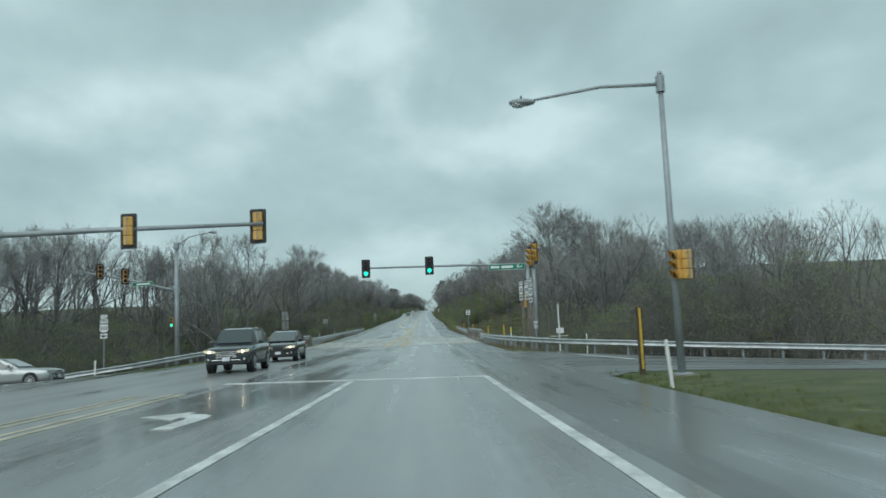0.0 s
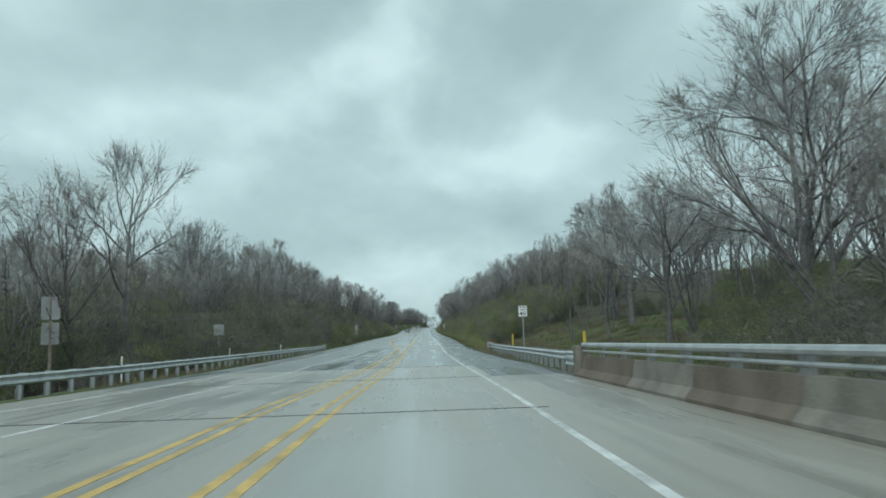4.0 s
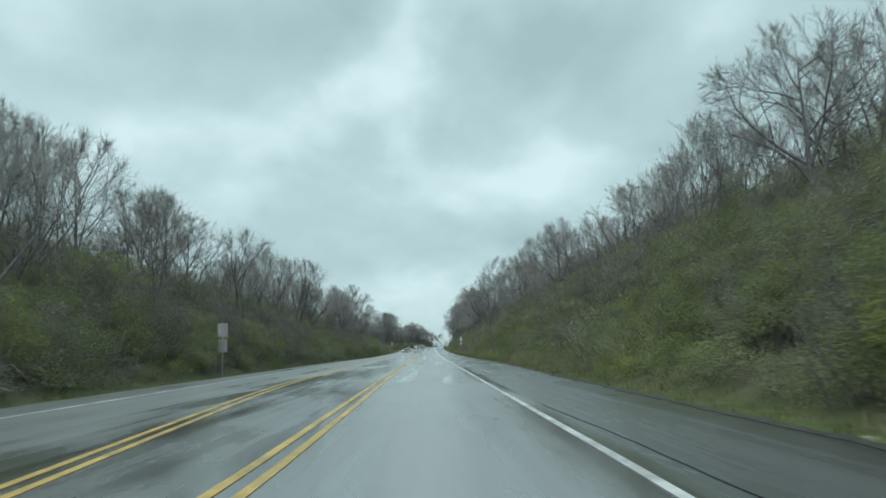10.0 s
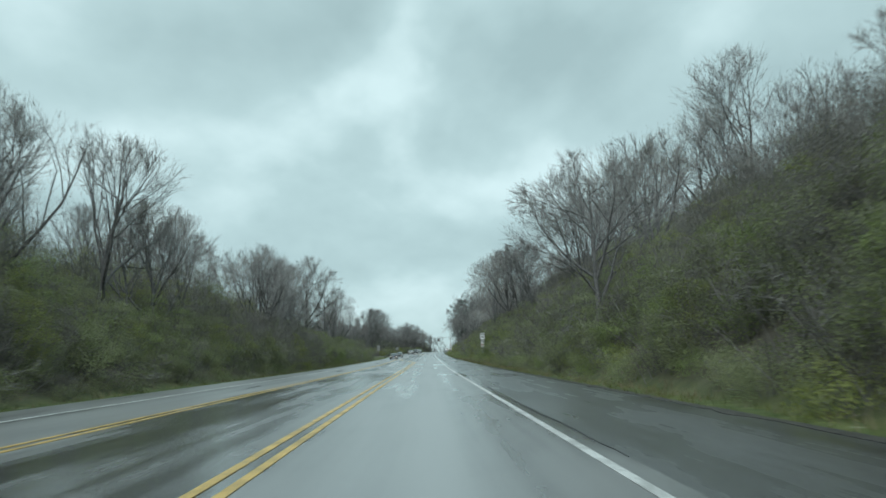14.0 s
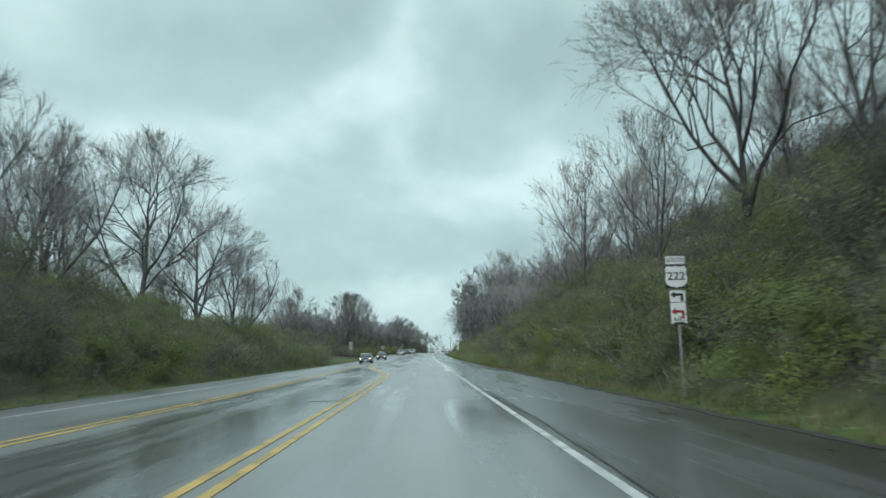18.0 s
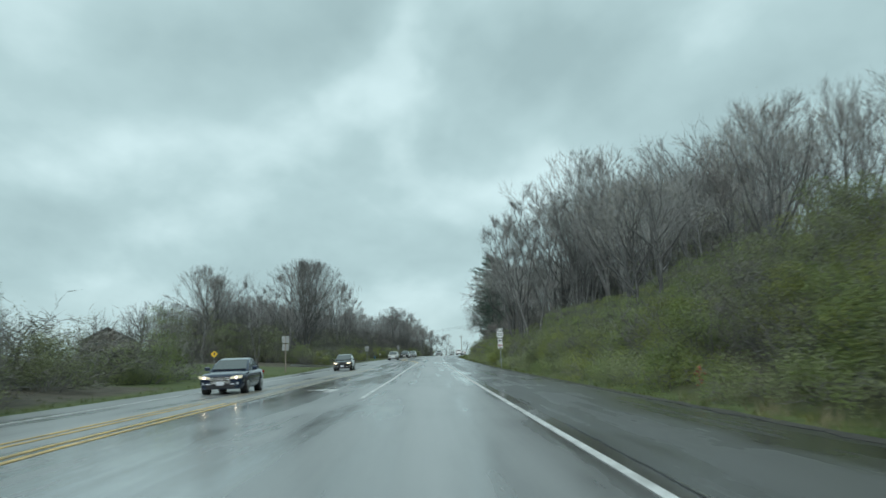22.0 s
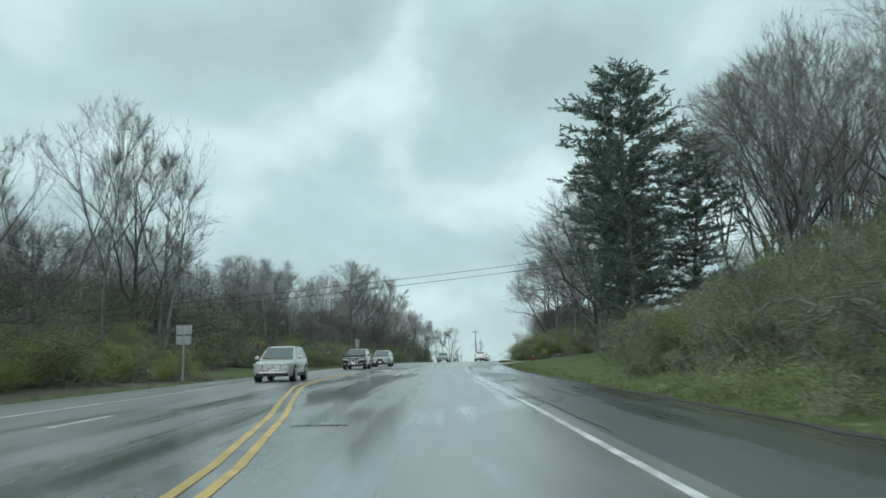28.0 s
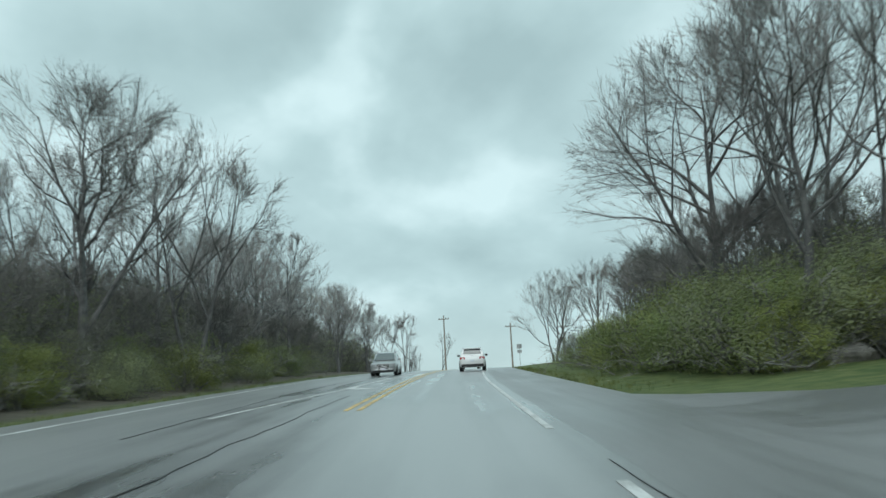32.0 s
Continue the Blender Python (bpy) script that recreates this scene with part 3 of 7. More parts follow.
BROKEN = [(float(s), float(knot(EDGE_R, s))) for s in np.arange(112, 640, 0.7)]
ribbon("broken_edge", [(s, u - 0.10 - abs(wander.gauss(0, 0.09))) for s, u in BROKEN], [(s, u + 0.06 + abs(wander.gauss(0, 0.07))) for s, u in BROKEN], 112, 631,
       material("crumbled_wet_edge", (0.026, 0.025, 0.022), (0.075, 0.07, 0.06), 4, 0.7, bump=0.8, fine=30), lift=0.012, thick=0.06, step=0.7, parent=shoulder)
deck = ribbon("bridge_deck", ((0, -11.2), (900, -11.2)), ((0, 4.72), (900, 4.72)), 69.5, 96.0, CONCRETE_DECK, lift=0.005, thick=0.5)
tagged(deck, "pale worn concrete bridge deck", "bridge deck", kind="structure")
approach = ribbon("concrete_approach", ((0, -9.6), (900, -9.6)), ((0, 2.25), (900, 2.25)), 96.0, 108.8, CONCRETE_DECK, lift=0.005, thick=0.3)
tagged(approach, "pale concrete approach slab before the asphalt", "road slab", kind="structure")


def painted(name, table, s0, s1, mat, width=0.12, dash=None):
    """A painted line, child of the road; dash is a pair of lengths, painted and bare."""
    spans = [(s0, s1)]
    if dash:
        spans, s = [], s0
        while s < s1:
            spans.append((s, min(s1, s + dash[0])))
            s += sum(dash)
    for a, b in spans:
        ribbon(name, shifted(table, -width / 2), shifted(table, width / 2), a, b, mat, lift=0.010, thick=0.008, parent=road)


def double_yellow(table, s0, s1, mat=LINE_YELLOW, width=0.13):
    painted("yellow_line", shifted(table, -0.16), s0, s1, mat, width)
    painted("yellow_line", shifted(table, 0.16), s0, s1, mat, width)


def level(u):
    return ((-400, u), (4000, u))


painted("edge_line", LANE_R, -60, 24.4, LINE_WHITE, 0.17)
painted("edge_line", LANE_R, 62, 637.5, LINE_WHITE, 0.125)
painted("edge_line", LANE_R, 643, 1200, LINE_WHITE, 0.125)
painted("lane_line", ((-60, -2.5), (8, -2.42), (24, -2.19)), -60, 24.4, LINE_WHITE, 0.17)
LINE_FADED = material("faded_cream_line_paint", (0.30, 0.25, 0.16), (0.56, 0.50, 0.38), 1.3, 0.45, fine=14, spread=0.10)
double_yellow(level(-6.45), -60, 22, LINE_FADED)
double_yellow(level(-7.45), -60, 22, LINE_FADED)
MEDIAN_R = ((60, -1.72), (84, -1.92), (108, -1.80), (147, -2.0), (165, -1.95), (185, -1.86), (240, -2.1), (321, -2.2), (363, -2.2), (380, -2.25), (390, -2.6), (399, -3.4), (408, -4.5), (419, -5.4), (433, -6.05), (446, -6.2))
double_yellow(MEDIAN_R, 67, 446)
MEDIAN_L = ((60, -3.0), (84, -3.3), (110, -2.92), (158, -2.95), (166, -3.08), (172, -3.28), (178, -3.7), (185, -4.25), (190, -4.65), (202, -5.55), (211, -6.0), (235, -6.55), (260, -6.6), (330, -6.7), (369, -6.6), (412, -6.9), (446, -7.3))
double_yellow(MEDIAN_L, 67, 446)
double_yellow(level(-6.1), 446, 512, LINE_FADED, 0.10)
double_yellow(level(-7.3), 446, 512, LINE_FADED, 0.10)
double_yellow(((540, -1.75), (556, -2.3), (565, -3.35), (572, -4.4), (582, -5.8), (592, -6.2), (640, -5.9)), 541, 604)
double_yellow(((592, -6.2), (640, -5.9)), 604, 640, LINE_FADED, 0.09)
double_yellow(((650, -2.2), (697, -1.9), (720, -1.8), (1200, -1.8)), 650, 1200)
painted("lane_line", ((60, -6.4), (90, -6.7), (105, -6.3), (116, -6.8), (155, -6.3)), 68, 158, LINE_WHITE, 0.15)
painted("lane_line", ((449, -2.1), (471, -2.0), (485, -2.06), (514, -1.86), (541, -1.7)), 446, 540, LINE_WHITE, 0.15)
painted("lane_line", ((594, -2.75), (617, -2.85), (637, -2.6), (645, -2.4)), 596, 634, LINE_WHITE, 0.15)
painted("lane_line", ((640, -5.8), (649.6, -5.42), (664, -4.25), (690, -3.2)), 649.5, 690, LINE_WHITE, 0.13)
painted("dashed_line", ((530, -6.7), (563, -7.2)), 533, 566, LINE_WHITE, 0.13, (3, 3))
painted("edge_line", ((-60, -13.2), (20, -13.4)), -60, 22, LINE_WHITE, 0.13)
painted("edge_line", ((60, -10.6), (94, -9.3), (120, -9.6), (158, -9.8), (176, -9.5), (253, -10.2), (332, -9.5), (354, -9.9), (374, -9.4), (418, -10.0), (463, -10.0), (483, -10.2), (515, -10.5),
                      (545, -10.4), (576, -9.4), (627, -9.3), (648, -9.0), (1200, -8.0)), 84, 1200, LINE_WHITE, 0.13)


def marking(name, shape, u, s, mat, parent=road, flip=1):
    """A flat painted shape, its outline given across and along from its middle."""
    bm = bmesh.new()
    low_ = [bm.verts.new(spot(u + flip * x, s + flip * y, 0.003)) for x, y in shape]
    top = [bm.verts.new(spot(u + flip * x, s + flip * y, 0.012)) for x, y in shape]
    bm.faces.new(top)
    n = len(shape)
    for k in range(n):
        bm.faces.new((low_[k], low_[(k + 1) % n], top[(k + 1) % n], top[k]))
    bmesh.ops.recalc_face_normals(bm, faces=bm.faces)
    bmesh.ops.triangulate(bm, faces=bm.faces)
    return part(name, bm, mat, parent)


ARROW = ((-.12, -1.5), (.22, -1.5), (.34, .0), (.30, .6), (.05, .95), (-.25, 1.1), (-.25, 1.55), (-1.05, .85), (-.25, .05), (-.25, .55), (-.06, .4), (-.02, .0))
for u, s, flip in ((-4.15, 14.6, 1), (-4.9, 141, -1), (-4.0, 453.8, 1), (-4.5, 610, 1), (-3.9, 665, -1)):
    marking("turn_arrow", ARROW, u, s, LINE_WHITE, flip=flip)
marking("stop_line", ((-6.2, 1.4), (-6.2, 1.9), (1.7, .05), (1.7, -.45)), 0, 24.4, LINE_WHITE)
marking("stop_line", ((-6.4, -.25), (-6.4, .25), (-2.8, 1.6), (-2.8, 1.1)), 0, 65.7, LINE_WHITE)
# transverse joints of the slab and sealed cracks
for s in (69.5, 82.5, 96.0, 108.8):
    marking("sealed_joint", ((-9.5, -.05), (-9.5, .05), (2.2, .05), (2.2, -.05)), 0, s, SEAL)
rnd = random.Random(5)


def crack(u, s, long, wander, width=0.015, parent=road):
    pts = []
    n = max(6, int(long / 0.7))
    drift = 0
    for k in range(n + 1):
        drift += rnd.uniform(-wander, wander)
        pts.append((drift, k * long / n))
    shape = [(x - width * rnd.uniform(.3, 1), y) for x, y in pts] + [(x + width * rnd.uniform(.3, 1), y) for x, y in reversed(pts)]
    marking("sealed_crack", shape, u, s, SEAL, parent)


for u, s, l, w in ((2.35, 30, 16, .05), (2.5, 47, 22, .04), (2.35, 160, 34, .03), (2.3, 200, 30, .03), (2.3, 262, 25, .03), (2.2, 330, 40, .03), (2.3, 400, 34, .03), (2.75, 500, 30, .03), (2.7, 560, 16, .04),
                   (1.85, 600, 26, .04), (-3.4, 628, 30, .06), (-2.2, 95, 20, .05), (-5.7, 645, 22, .05), (-2.4, 460, 30, .03), (-2.5, 510, 26, .04)):
    crack(u, s, l, w)
crack(1.95, 619, 20, .02, .008)
crack(-.5, 600.5, 4.5, .06, .010)
for k in range(26):
    s = rnd.uniform(100, 620)
    u = rnd.choice((2.3, -2.6)) + rnd.uniform(-.3, .8)
    marking("sealed_crack", ((-.5, 0), (-.2, .05), (.3, -.02), (.55, .03), (.4, .09), (-.1, .12)), u, s, SEAL)

# ---------------------------------------------------------------- trees and brush
class Sticks:
    """Collects tapered bent sticks, spikes and leaves as arrays."""

    def __init__(self):
        self.verts, self.faces, self.index = [], [], []

    def stick(self, pts, radii, sides, mat):
        base = len(self.verts)
        n = len(pts)
        for i in range(n):
            way = (pts[min(i + 1, n - 1)] - pts[max(i - 1, 0)]).normalized()
            side = way.orthogonal().normalized()
            up = way.cross(side)
            for k in range(sides):
                a = math.tau * k / sides
                self.verts.append(pts[i] + (side * math.cos(a) + up * math.sin(a)) * radii[i])
        for i in range(n - 1):
            for k in range(sides):
                a, b = base + i * sides + k, base + i * sides + (k + 1) % sides
                self.faces += [(a, b, b + sides), (a, b + sides, a + sides)]
                self.index += [mat, mat]

    def spike(self, a, b, r, mat):
        base = len(self.verts)
        way = (b - a).normalized()
        side = way.orthogonal().normalized()
        up = way.cross(side)
        self.verts += [a + side * r, a - side * r * 0.5 + up * r * 0.87, a - side * r * 0.5 - up * r * 0.87, b]
        self.faces += [(base, base + 1, base + 3), (base + 1, base + 2, base + 3), (base + 2, base, base + 3)]
        self.index += [mat] * 3

    def sliver(self, a, b, r, mat):
        """The thinnest twigs."""
        base = len(self.verts)
        side = (b - a).normalized().orthogonal()
        side.rotate(Matrix.Rotation(self.rnd.uniform(0, math.tau), 3, (b - a).normalized()))
        self.verts += [a + side * r, a - side * r, b]
        self.faces.append((base, base + 1, base + 2))
        self.index.append(mat)

    def leaf(self, at, way, wide, long, mat):
        """A leaf folded along its rib."""
        base = len(self.verts)
        side = way.orthogonal().normalized()
        side.rotate(Matrix.Rotation(self.rnd.uniform(0, math.tau), 3, way))
        fold = way.cross(side) * wide * 0.35
        self.verts += [at, at + way * long * 0.5 + side * wide / 2 + fold, at + way * long, at + way * long * 0.5 - side * wide / 2 + fold]
        self.faces += [(base, base + 1, base + 2), (base, base + 2, base + 3)]
        self.index += [mat, mat]

    def blade(self, at, way, wide, long, mat):
        """A leaf in one piece, for brush that is never seen from near."""
        base = len(self.verts)
        side = way.orthogonal().normalized() * wide / 2
        self.verts += [at + side, at - side, at + way * long]
        self.faces.append((base, base + 1, base + 2))
        self.index.append(mat)

    def arrays(self):
        return np.array([tuple(v) for v in self.verts], np.float32), np.array(self.faces, np.int32), np.array(self.index, np.int32)


def bent(rnd_, a, way, long, n, wobble, lift):
    pts, d = [a], way.normalized()
    for _ in range(n):
        d = (d + Vector((rnd_.gauss(0, wobble), rnd_.gauss(0, wobble), rnd_.gauss(0, wobble) + lift))).normalized()
        pts.append(pts[-1] + d * long / n)
    return pts


def along(pts, f):
    x = f * (len(pts) - 1)
    i = min(int(x), len(pts) - 2)
    return pts[i].lerp(pts[i + 1], x - i), (pts[i + 1] - pts[i]).normalized()


def aside(rnd_, d, angle):
    axis = d.orthogonal().normalized()
    axis.rotate(Matrix.Rotation(rnd_.uniform(0, math.tau), 3, d))
    return (d * math.cos(angle) + axis * math.sin(angle)).normalized()


def bare_tree(seed, height, fork=0.3, limbs=8, spread=0.7, trunks=1, lean=0.0, buds=0, boughs=5, sprays=5, twigs=5, thick=1.0, up=0.10, lite=False, gnarl=0.15):
    """Trunk and limbs in one mesh, boughs and twigs in another; the twigs end at a rounded crown."""
    rnd_ = random.Random(seed)
    wood, fine = Sticks(), Sticks()
    fine.rnd = rnd_
    bottom = height * max(0.05, fork * 0.6)
    centre = Vector((lean * height * 0.6, 0, (height + bottom) / 2))
    wide, tall = height * 0.51 * spread, (height - bottom) / 2

    def reach(p_, d):
        q, e = p_ - centre, Vector((d.x / wide, d.y / wide, d.z / tall))
        q = Vector((q.x / wide, q.y / wide, q.z / tall))
        a, b, c = e.dot(e), q.dot(e), q.dot(q) - 1
        root = b * b - a * c
        return max(0.0, (-b + math.sqrt(root)) / a) if root > 0 else 0.0

    for k in range(trunks):
        h = height * (1 if k == 0 else rnd_.uniform(0.82, 0.98))
        way = Vector((rnd_.gauss(0, 0.04) + lean, rnd_.gauss(0, 0.04), 1))
        if trunks > 1:
            a = math.tau * (k + rnd_.random() * 0.5) / trunks
            way += Vector((math.cos(a), math.sin(a), 0)) * 0.2
        r0 = thick * (0.016 * h + 0.03) / (1 if trunks == 1 else 1.35)
        trunk = bent(rnd_, Vector((way.x * 0.5, way.y * 0.5, -0.25)) if trunks > 1 else Vector((0, 0, -0.25)), way, h * 0.86, 9, 0.06, 0.04)
        radii = [r0 * (1.35 if i == 0 else 1 - 0.9 * (i / 9) ** 0.8) for i in range(10)]
        wood.stick(trunk[::3] if lite else trunk, radii[::3] if lite else radii, 4 if lite else 7, 0)
        for j in range(limbs):
            f = fork + (0.97 - fork) * ((j + rnd_.random() * 0.7) / limbs) ** 0.85
            a, d = along(trunk, f)
            way = aside(rnd_, d, rnd_.uniform(0.40, 0.95))
            long = max(0.8, reach(a, (way + Vector((0, 0, up * 2))).normalized()) * rnd_.uniform(0.62, 1.04))
            r1 = max(0.022, min(r0 * (1 - 0.85 * f) * 0.65, long * 0.016))
            limb = bent(rnd_, a, way, long, 5, gnarl, up)
            wood.stick(limb[::5] if lite else limb, [r1 * (1 - 0.8 * i / 5) for i in range(0, 6, 5 if lite else 1)], 3 if lite else 4, 0)
            for m in range(boughs):
                g = 0.25 + 0.75 * (m + rnd_.random()) / boughs
                b, e = along(limb, min(1, g))
                way = aside(rnd_, e, rnd_.uniform(0.25, 0.75))
                long2 = max(0.5, min(long * rnd_.uniform(0.45, 0.8), reach(b, way) * rnd_.uniform(0.7, 1.15)))
                r2 = max(0.013, r1 * (1 - 0.75 * g) * 0.6)
                bough = bent(rnd_, b, way, long2, 3, gnarl * 1.25, up)
                wood.stick(bough[::3] if lite else bough, [r2 * (1 - 0.7 * i / 3) for i in range(0, 4, 3 if lite else 1)], 3, 0)
                for n in range(sprays):
                    g2 = 0.12 + 0.88 * (n + rnd_.random()) / sprays
                    c, e2 = along(bough, min(1, g2))
                    way = (aside(rnd_, e2, rnd_.uniform(0.2, 0.7)) + Vector((0, 0, up))).normalized()
                    long3 = max(0.45, min(long2 * rnd_.uniform(0.4, 0.85), reach(c, way) + 0.45))
                    end = c + way * long3
                    fine.spike(c, end, 0.0095, 0)
                    for q in range(twigs):
                        t0 = c.lerp(end, rnd_.uniform(0.12, 1))
                        tip = t0 + aside(rnd_, way, rnd_.uniform(0.2, 0.65)) * rnd_.uniform(0.3, 0.95)
                        fine.sliver(t0, tip, 0.0075, 0)
                        if buds and rnd_.random() < buds:
                            fine.leaf(tip, (tip - t0).normalized(), 0.05, 0.09, 1)
    return wood.arrays(), fine.arrays()


def bush(seed, wide, high, leaves, stems=14, leaf=0.075, twiggy=260, whole=True):
    """Arching stems and twigs; the leaves gather in clumps over a rounded mound that reaches the ground."""
    rnd_ = random.Random(seed)
    wood, green = Sticks(), Sticks()
    wood.rnd = green.rnd = rnd_
    tips = []
    for _ in range(stems):
        a = rnd_.uniform(0, math.tau)
        out_ = rnd_.uniform(0.1, 1.0)
        way = Vector((math.cos(a) * out_, math.sin(a) * out_, 1.0))
        long = high * rnd_.uniform(0.5, 0.85) * (1 + 0.2 * out_)
        stem = bent(rnd_, Vector((math.cos(a), math.sin(a), 0)) * wide * 0.16 * out_ + Vector((0, 0, -0.2)), way, long, 3, 0.16, -0.14 * out_)
        wood.stick(stem, [0.02, 0.015, 0.010, 0.004], 3, 0)
        tips.append(stem)
    for _ in range(twiggy):
        line = rnd_.choice(tips)
        a, d = along(line, rnd_.uniform(0.2, 1))
        b = a + aside(rnd_, d, rnd_.uniform(0.3, 1.3)) * rnd_.uniform(0.3, 0.9) * wide * 0.25
        if b.z < 0.02:
            b.z = 0.02
        wood.sliver(a, b, 0.008, 0)
        tips.append([a, a.lerp(b, 0.5), b])
    clumps = []
    for _ in range(34):
        a, lift_ = rnd_.uniform(0, math.tau), math.asin(rnd_.uniform(0.0, 0.98))
        out_ = rnd_.uniform(0.55, 1.0)
        clumps.append(Vector((math.cos(a) * math.cos(lift_) * wide * 0.5, math.sin(a) * math.cos(lift_) * wide * 0.5, 0.12 + math.sin(lift_) * high * 0.85)) * out_)
    heart = Vector((0, 0, high * 0.2))
    for i in range(leaves):
        hub = clumps[int(rnd_.random() ** 1.3 * len(clumps))]
        s = wide * 0.075
        a = hub + Vector((rnd_.gauss(0, s), rnd_.gauss(0, s), rnd_.gauss(0, s * 0.8)))
        if a.z < 0.02:
            a.z = abs(a.z) + 0.02
        face = ((a - heart).normalized() + Vector((rnd_.gauss(0, 0.5), rnd_.gauss(0, 0.5), rnd_.gauss(0.3, 0.5)))).normalized()
        way = aside(rnd_, face, math.pi / 2)
        side = face.cross(way)
        w_, l_ = leaf * rnd_.uniform(0.5, 0.8), leaf * rnd_.uniform(0.8, 1.4)
        base = len(green.verts)
        if whole:
            fold = face * w_ * 0.25
            green.verts += [a, a + way * l_ * 0.5 + side * w_ / 2 - fold, a + way * l_, a + way * l_ * 0.5 - side * w_ / 2 - fold]
            green.faces += [(base, base + 1, base + 2), (base, base + 2, base + 3)]
            green.index += [0, 0]
        else:
            green.verts += [a + side * w_ / 2, a - side * w_ / 2, a + way * l_]
            green.faces.append((base, base + 1, base + 2))
            green.index.append(0)
    return wood.arrays(), green.arrays()


def tree_kind(name, shape, twig, label, bud=BUDS):
    (wv, wf, wi), (fv, ff, fi) = shape
    trunk = mesh_of("trunk", wv, wf, [BARK], wi, smooth=True)
    crown = mesh_of("crown", fv, ff, [twig, bud], fi)
    base = thing(name, Matrix(), label, name)
    for n, me in (("trunk", trunk), ("crown", crown)):
        ob = new(n, me)
        ob.parent = base
    return base


TALL = "tall bare deciduous tree with grey-brown branches in roadside woods"
WIDE = "wide-spreading bare deciduous tree with fine grey twigs"
SMALL = "small bare tree with dense brown twigs on the bank"
BUDDING = "bare deciduous tree with pale opening buds beside the road"
KINDS = {
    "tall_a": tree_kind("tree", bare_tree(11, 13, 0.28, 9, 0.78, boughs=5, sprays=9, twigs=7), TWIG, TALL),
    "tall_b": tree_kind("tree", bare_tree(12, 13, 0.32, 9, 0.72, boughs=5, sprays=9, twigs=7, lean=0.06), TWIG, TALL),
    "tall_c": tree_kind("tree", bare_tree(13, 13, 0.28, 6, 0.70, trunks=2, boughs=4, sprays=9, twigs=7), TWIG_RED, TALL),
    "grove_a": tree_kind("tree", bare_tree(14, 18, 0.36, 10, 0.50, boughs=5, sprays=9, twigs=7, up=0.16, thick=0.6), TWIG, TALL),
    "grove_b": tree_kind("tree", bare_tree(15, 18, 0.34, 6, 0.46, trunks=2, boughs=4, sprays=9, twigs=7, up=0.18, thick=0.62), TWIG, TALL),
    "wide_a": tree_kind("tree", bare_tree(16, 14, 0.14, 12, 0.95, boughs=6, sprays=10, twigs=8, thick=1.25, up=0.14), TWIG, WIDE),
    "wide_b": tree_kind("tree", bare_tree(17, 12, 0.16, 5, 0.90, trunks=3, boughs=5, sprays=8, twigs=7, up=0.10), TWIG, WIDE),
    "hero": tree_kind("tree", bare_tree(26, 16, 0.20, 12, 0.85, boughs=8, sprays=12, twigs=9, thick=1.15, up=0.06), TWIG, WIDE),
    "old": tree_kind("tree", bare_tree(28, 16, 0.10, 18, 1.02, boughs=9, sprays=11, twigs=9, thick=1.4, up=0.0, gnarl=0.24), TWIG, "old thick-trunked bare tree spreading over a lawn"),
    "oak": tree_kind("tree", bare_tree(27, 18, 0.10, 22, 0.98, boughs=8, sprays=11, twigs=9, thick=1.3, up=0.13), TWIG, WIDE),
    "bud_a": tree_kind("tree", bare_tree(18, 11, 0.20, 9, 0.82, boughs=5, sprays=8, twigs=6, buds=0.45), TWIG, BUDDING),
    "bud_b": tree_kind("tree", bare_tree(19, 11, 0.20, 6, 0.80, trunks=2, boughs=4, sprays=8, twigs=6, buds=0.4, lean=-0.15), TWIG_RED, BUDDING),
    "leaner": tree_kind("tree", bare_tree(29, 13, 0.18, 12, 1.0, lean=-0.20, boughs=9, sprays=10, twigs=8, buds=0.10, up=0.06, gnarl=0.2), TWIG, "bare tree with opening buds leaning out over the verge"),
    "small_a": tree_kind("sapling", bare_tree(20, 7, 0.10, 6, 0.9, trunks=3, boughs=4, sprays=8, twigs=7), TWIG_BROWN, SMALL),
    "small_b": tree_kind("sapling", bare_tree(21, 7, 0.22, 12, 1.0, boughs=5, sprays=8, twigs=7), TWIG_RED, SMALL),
}
NATIVE = {"tall_a": 13, "tall_b": 13, "tall_c": 13, "grove_a": 18, "grove_b": 18, "wide_a": 14, "wide_b": 12, "hero": 16, "old": 16, "oak": 18, "bud_a": 11, "bud_b": 11, "leaner": 13, "small_a": 7, "small_b": 7}
USED = {}


def plant(kind, u, s, high, turn, group="roadside trees"):
    size = high / NATIVE[kind]
    m = place(u, s, -0.05, turn)
    if kind not in USED:
        ob = USED[kind] = KINDS[kind]
    else:
        ob = copy_thing(KINDS[kind], m)
    ob.matrix_basis = m
    ob.scale = (size * 0.97, size * 1.03, size)
    return tagged(ob, group=group)


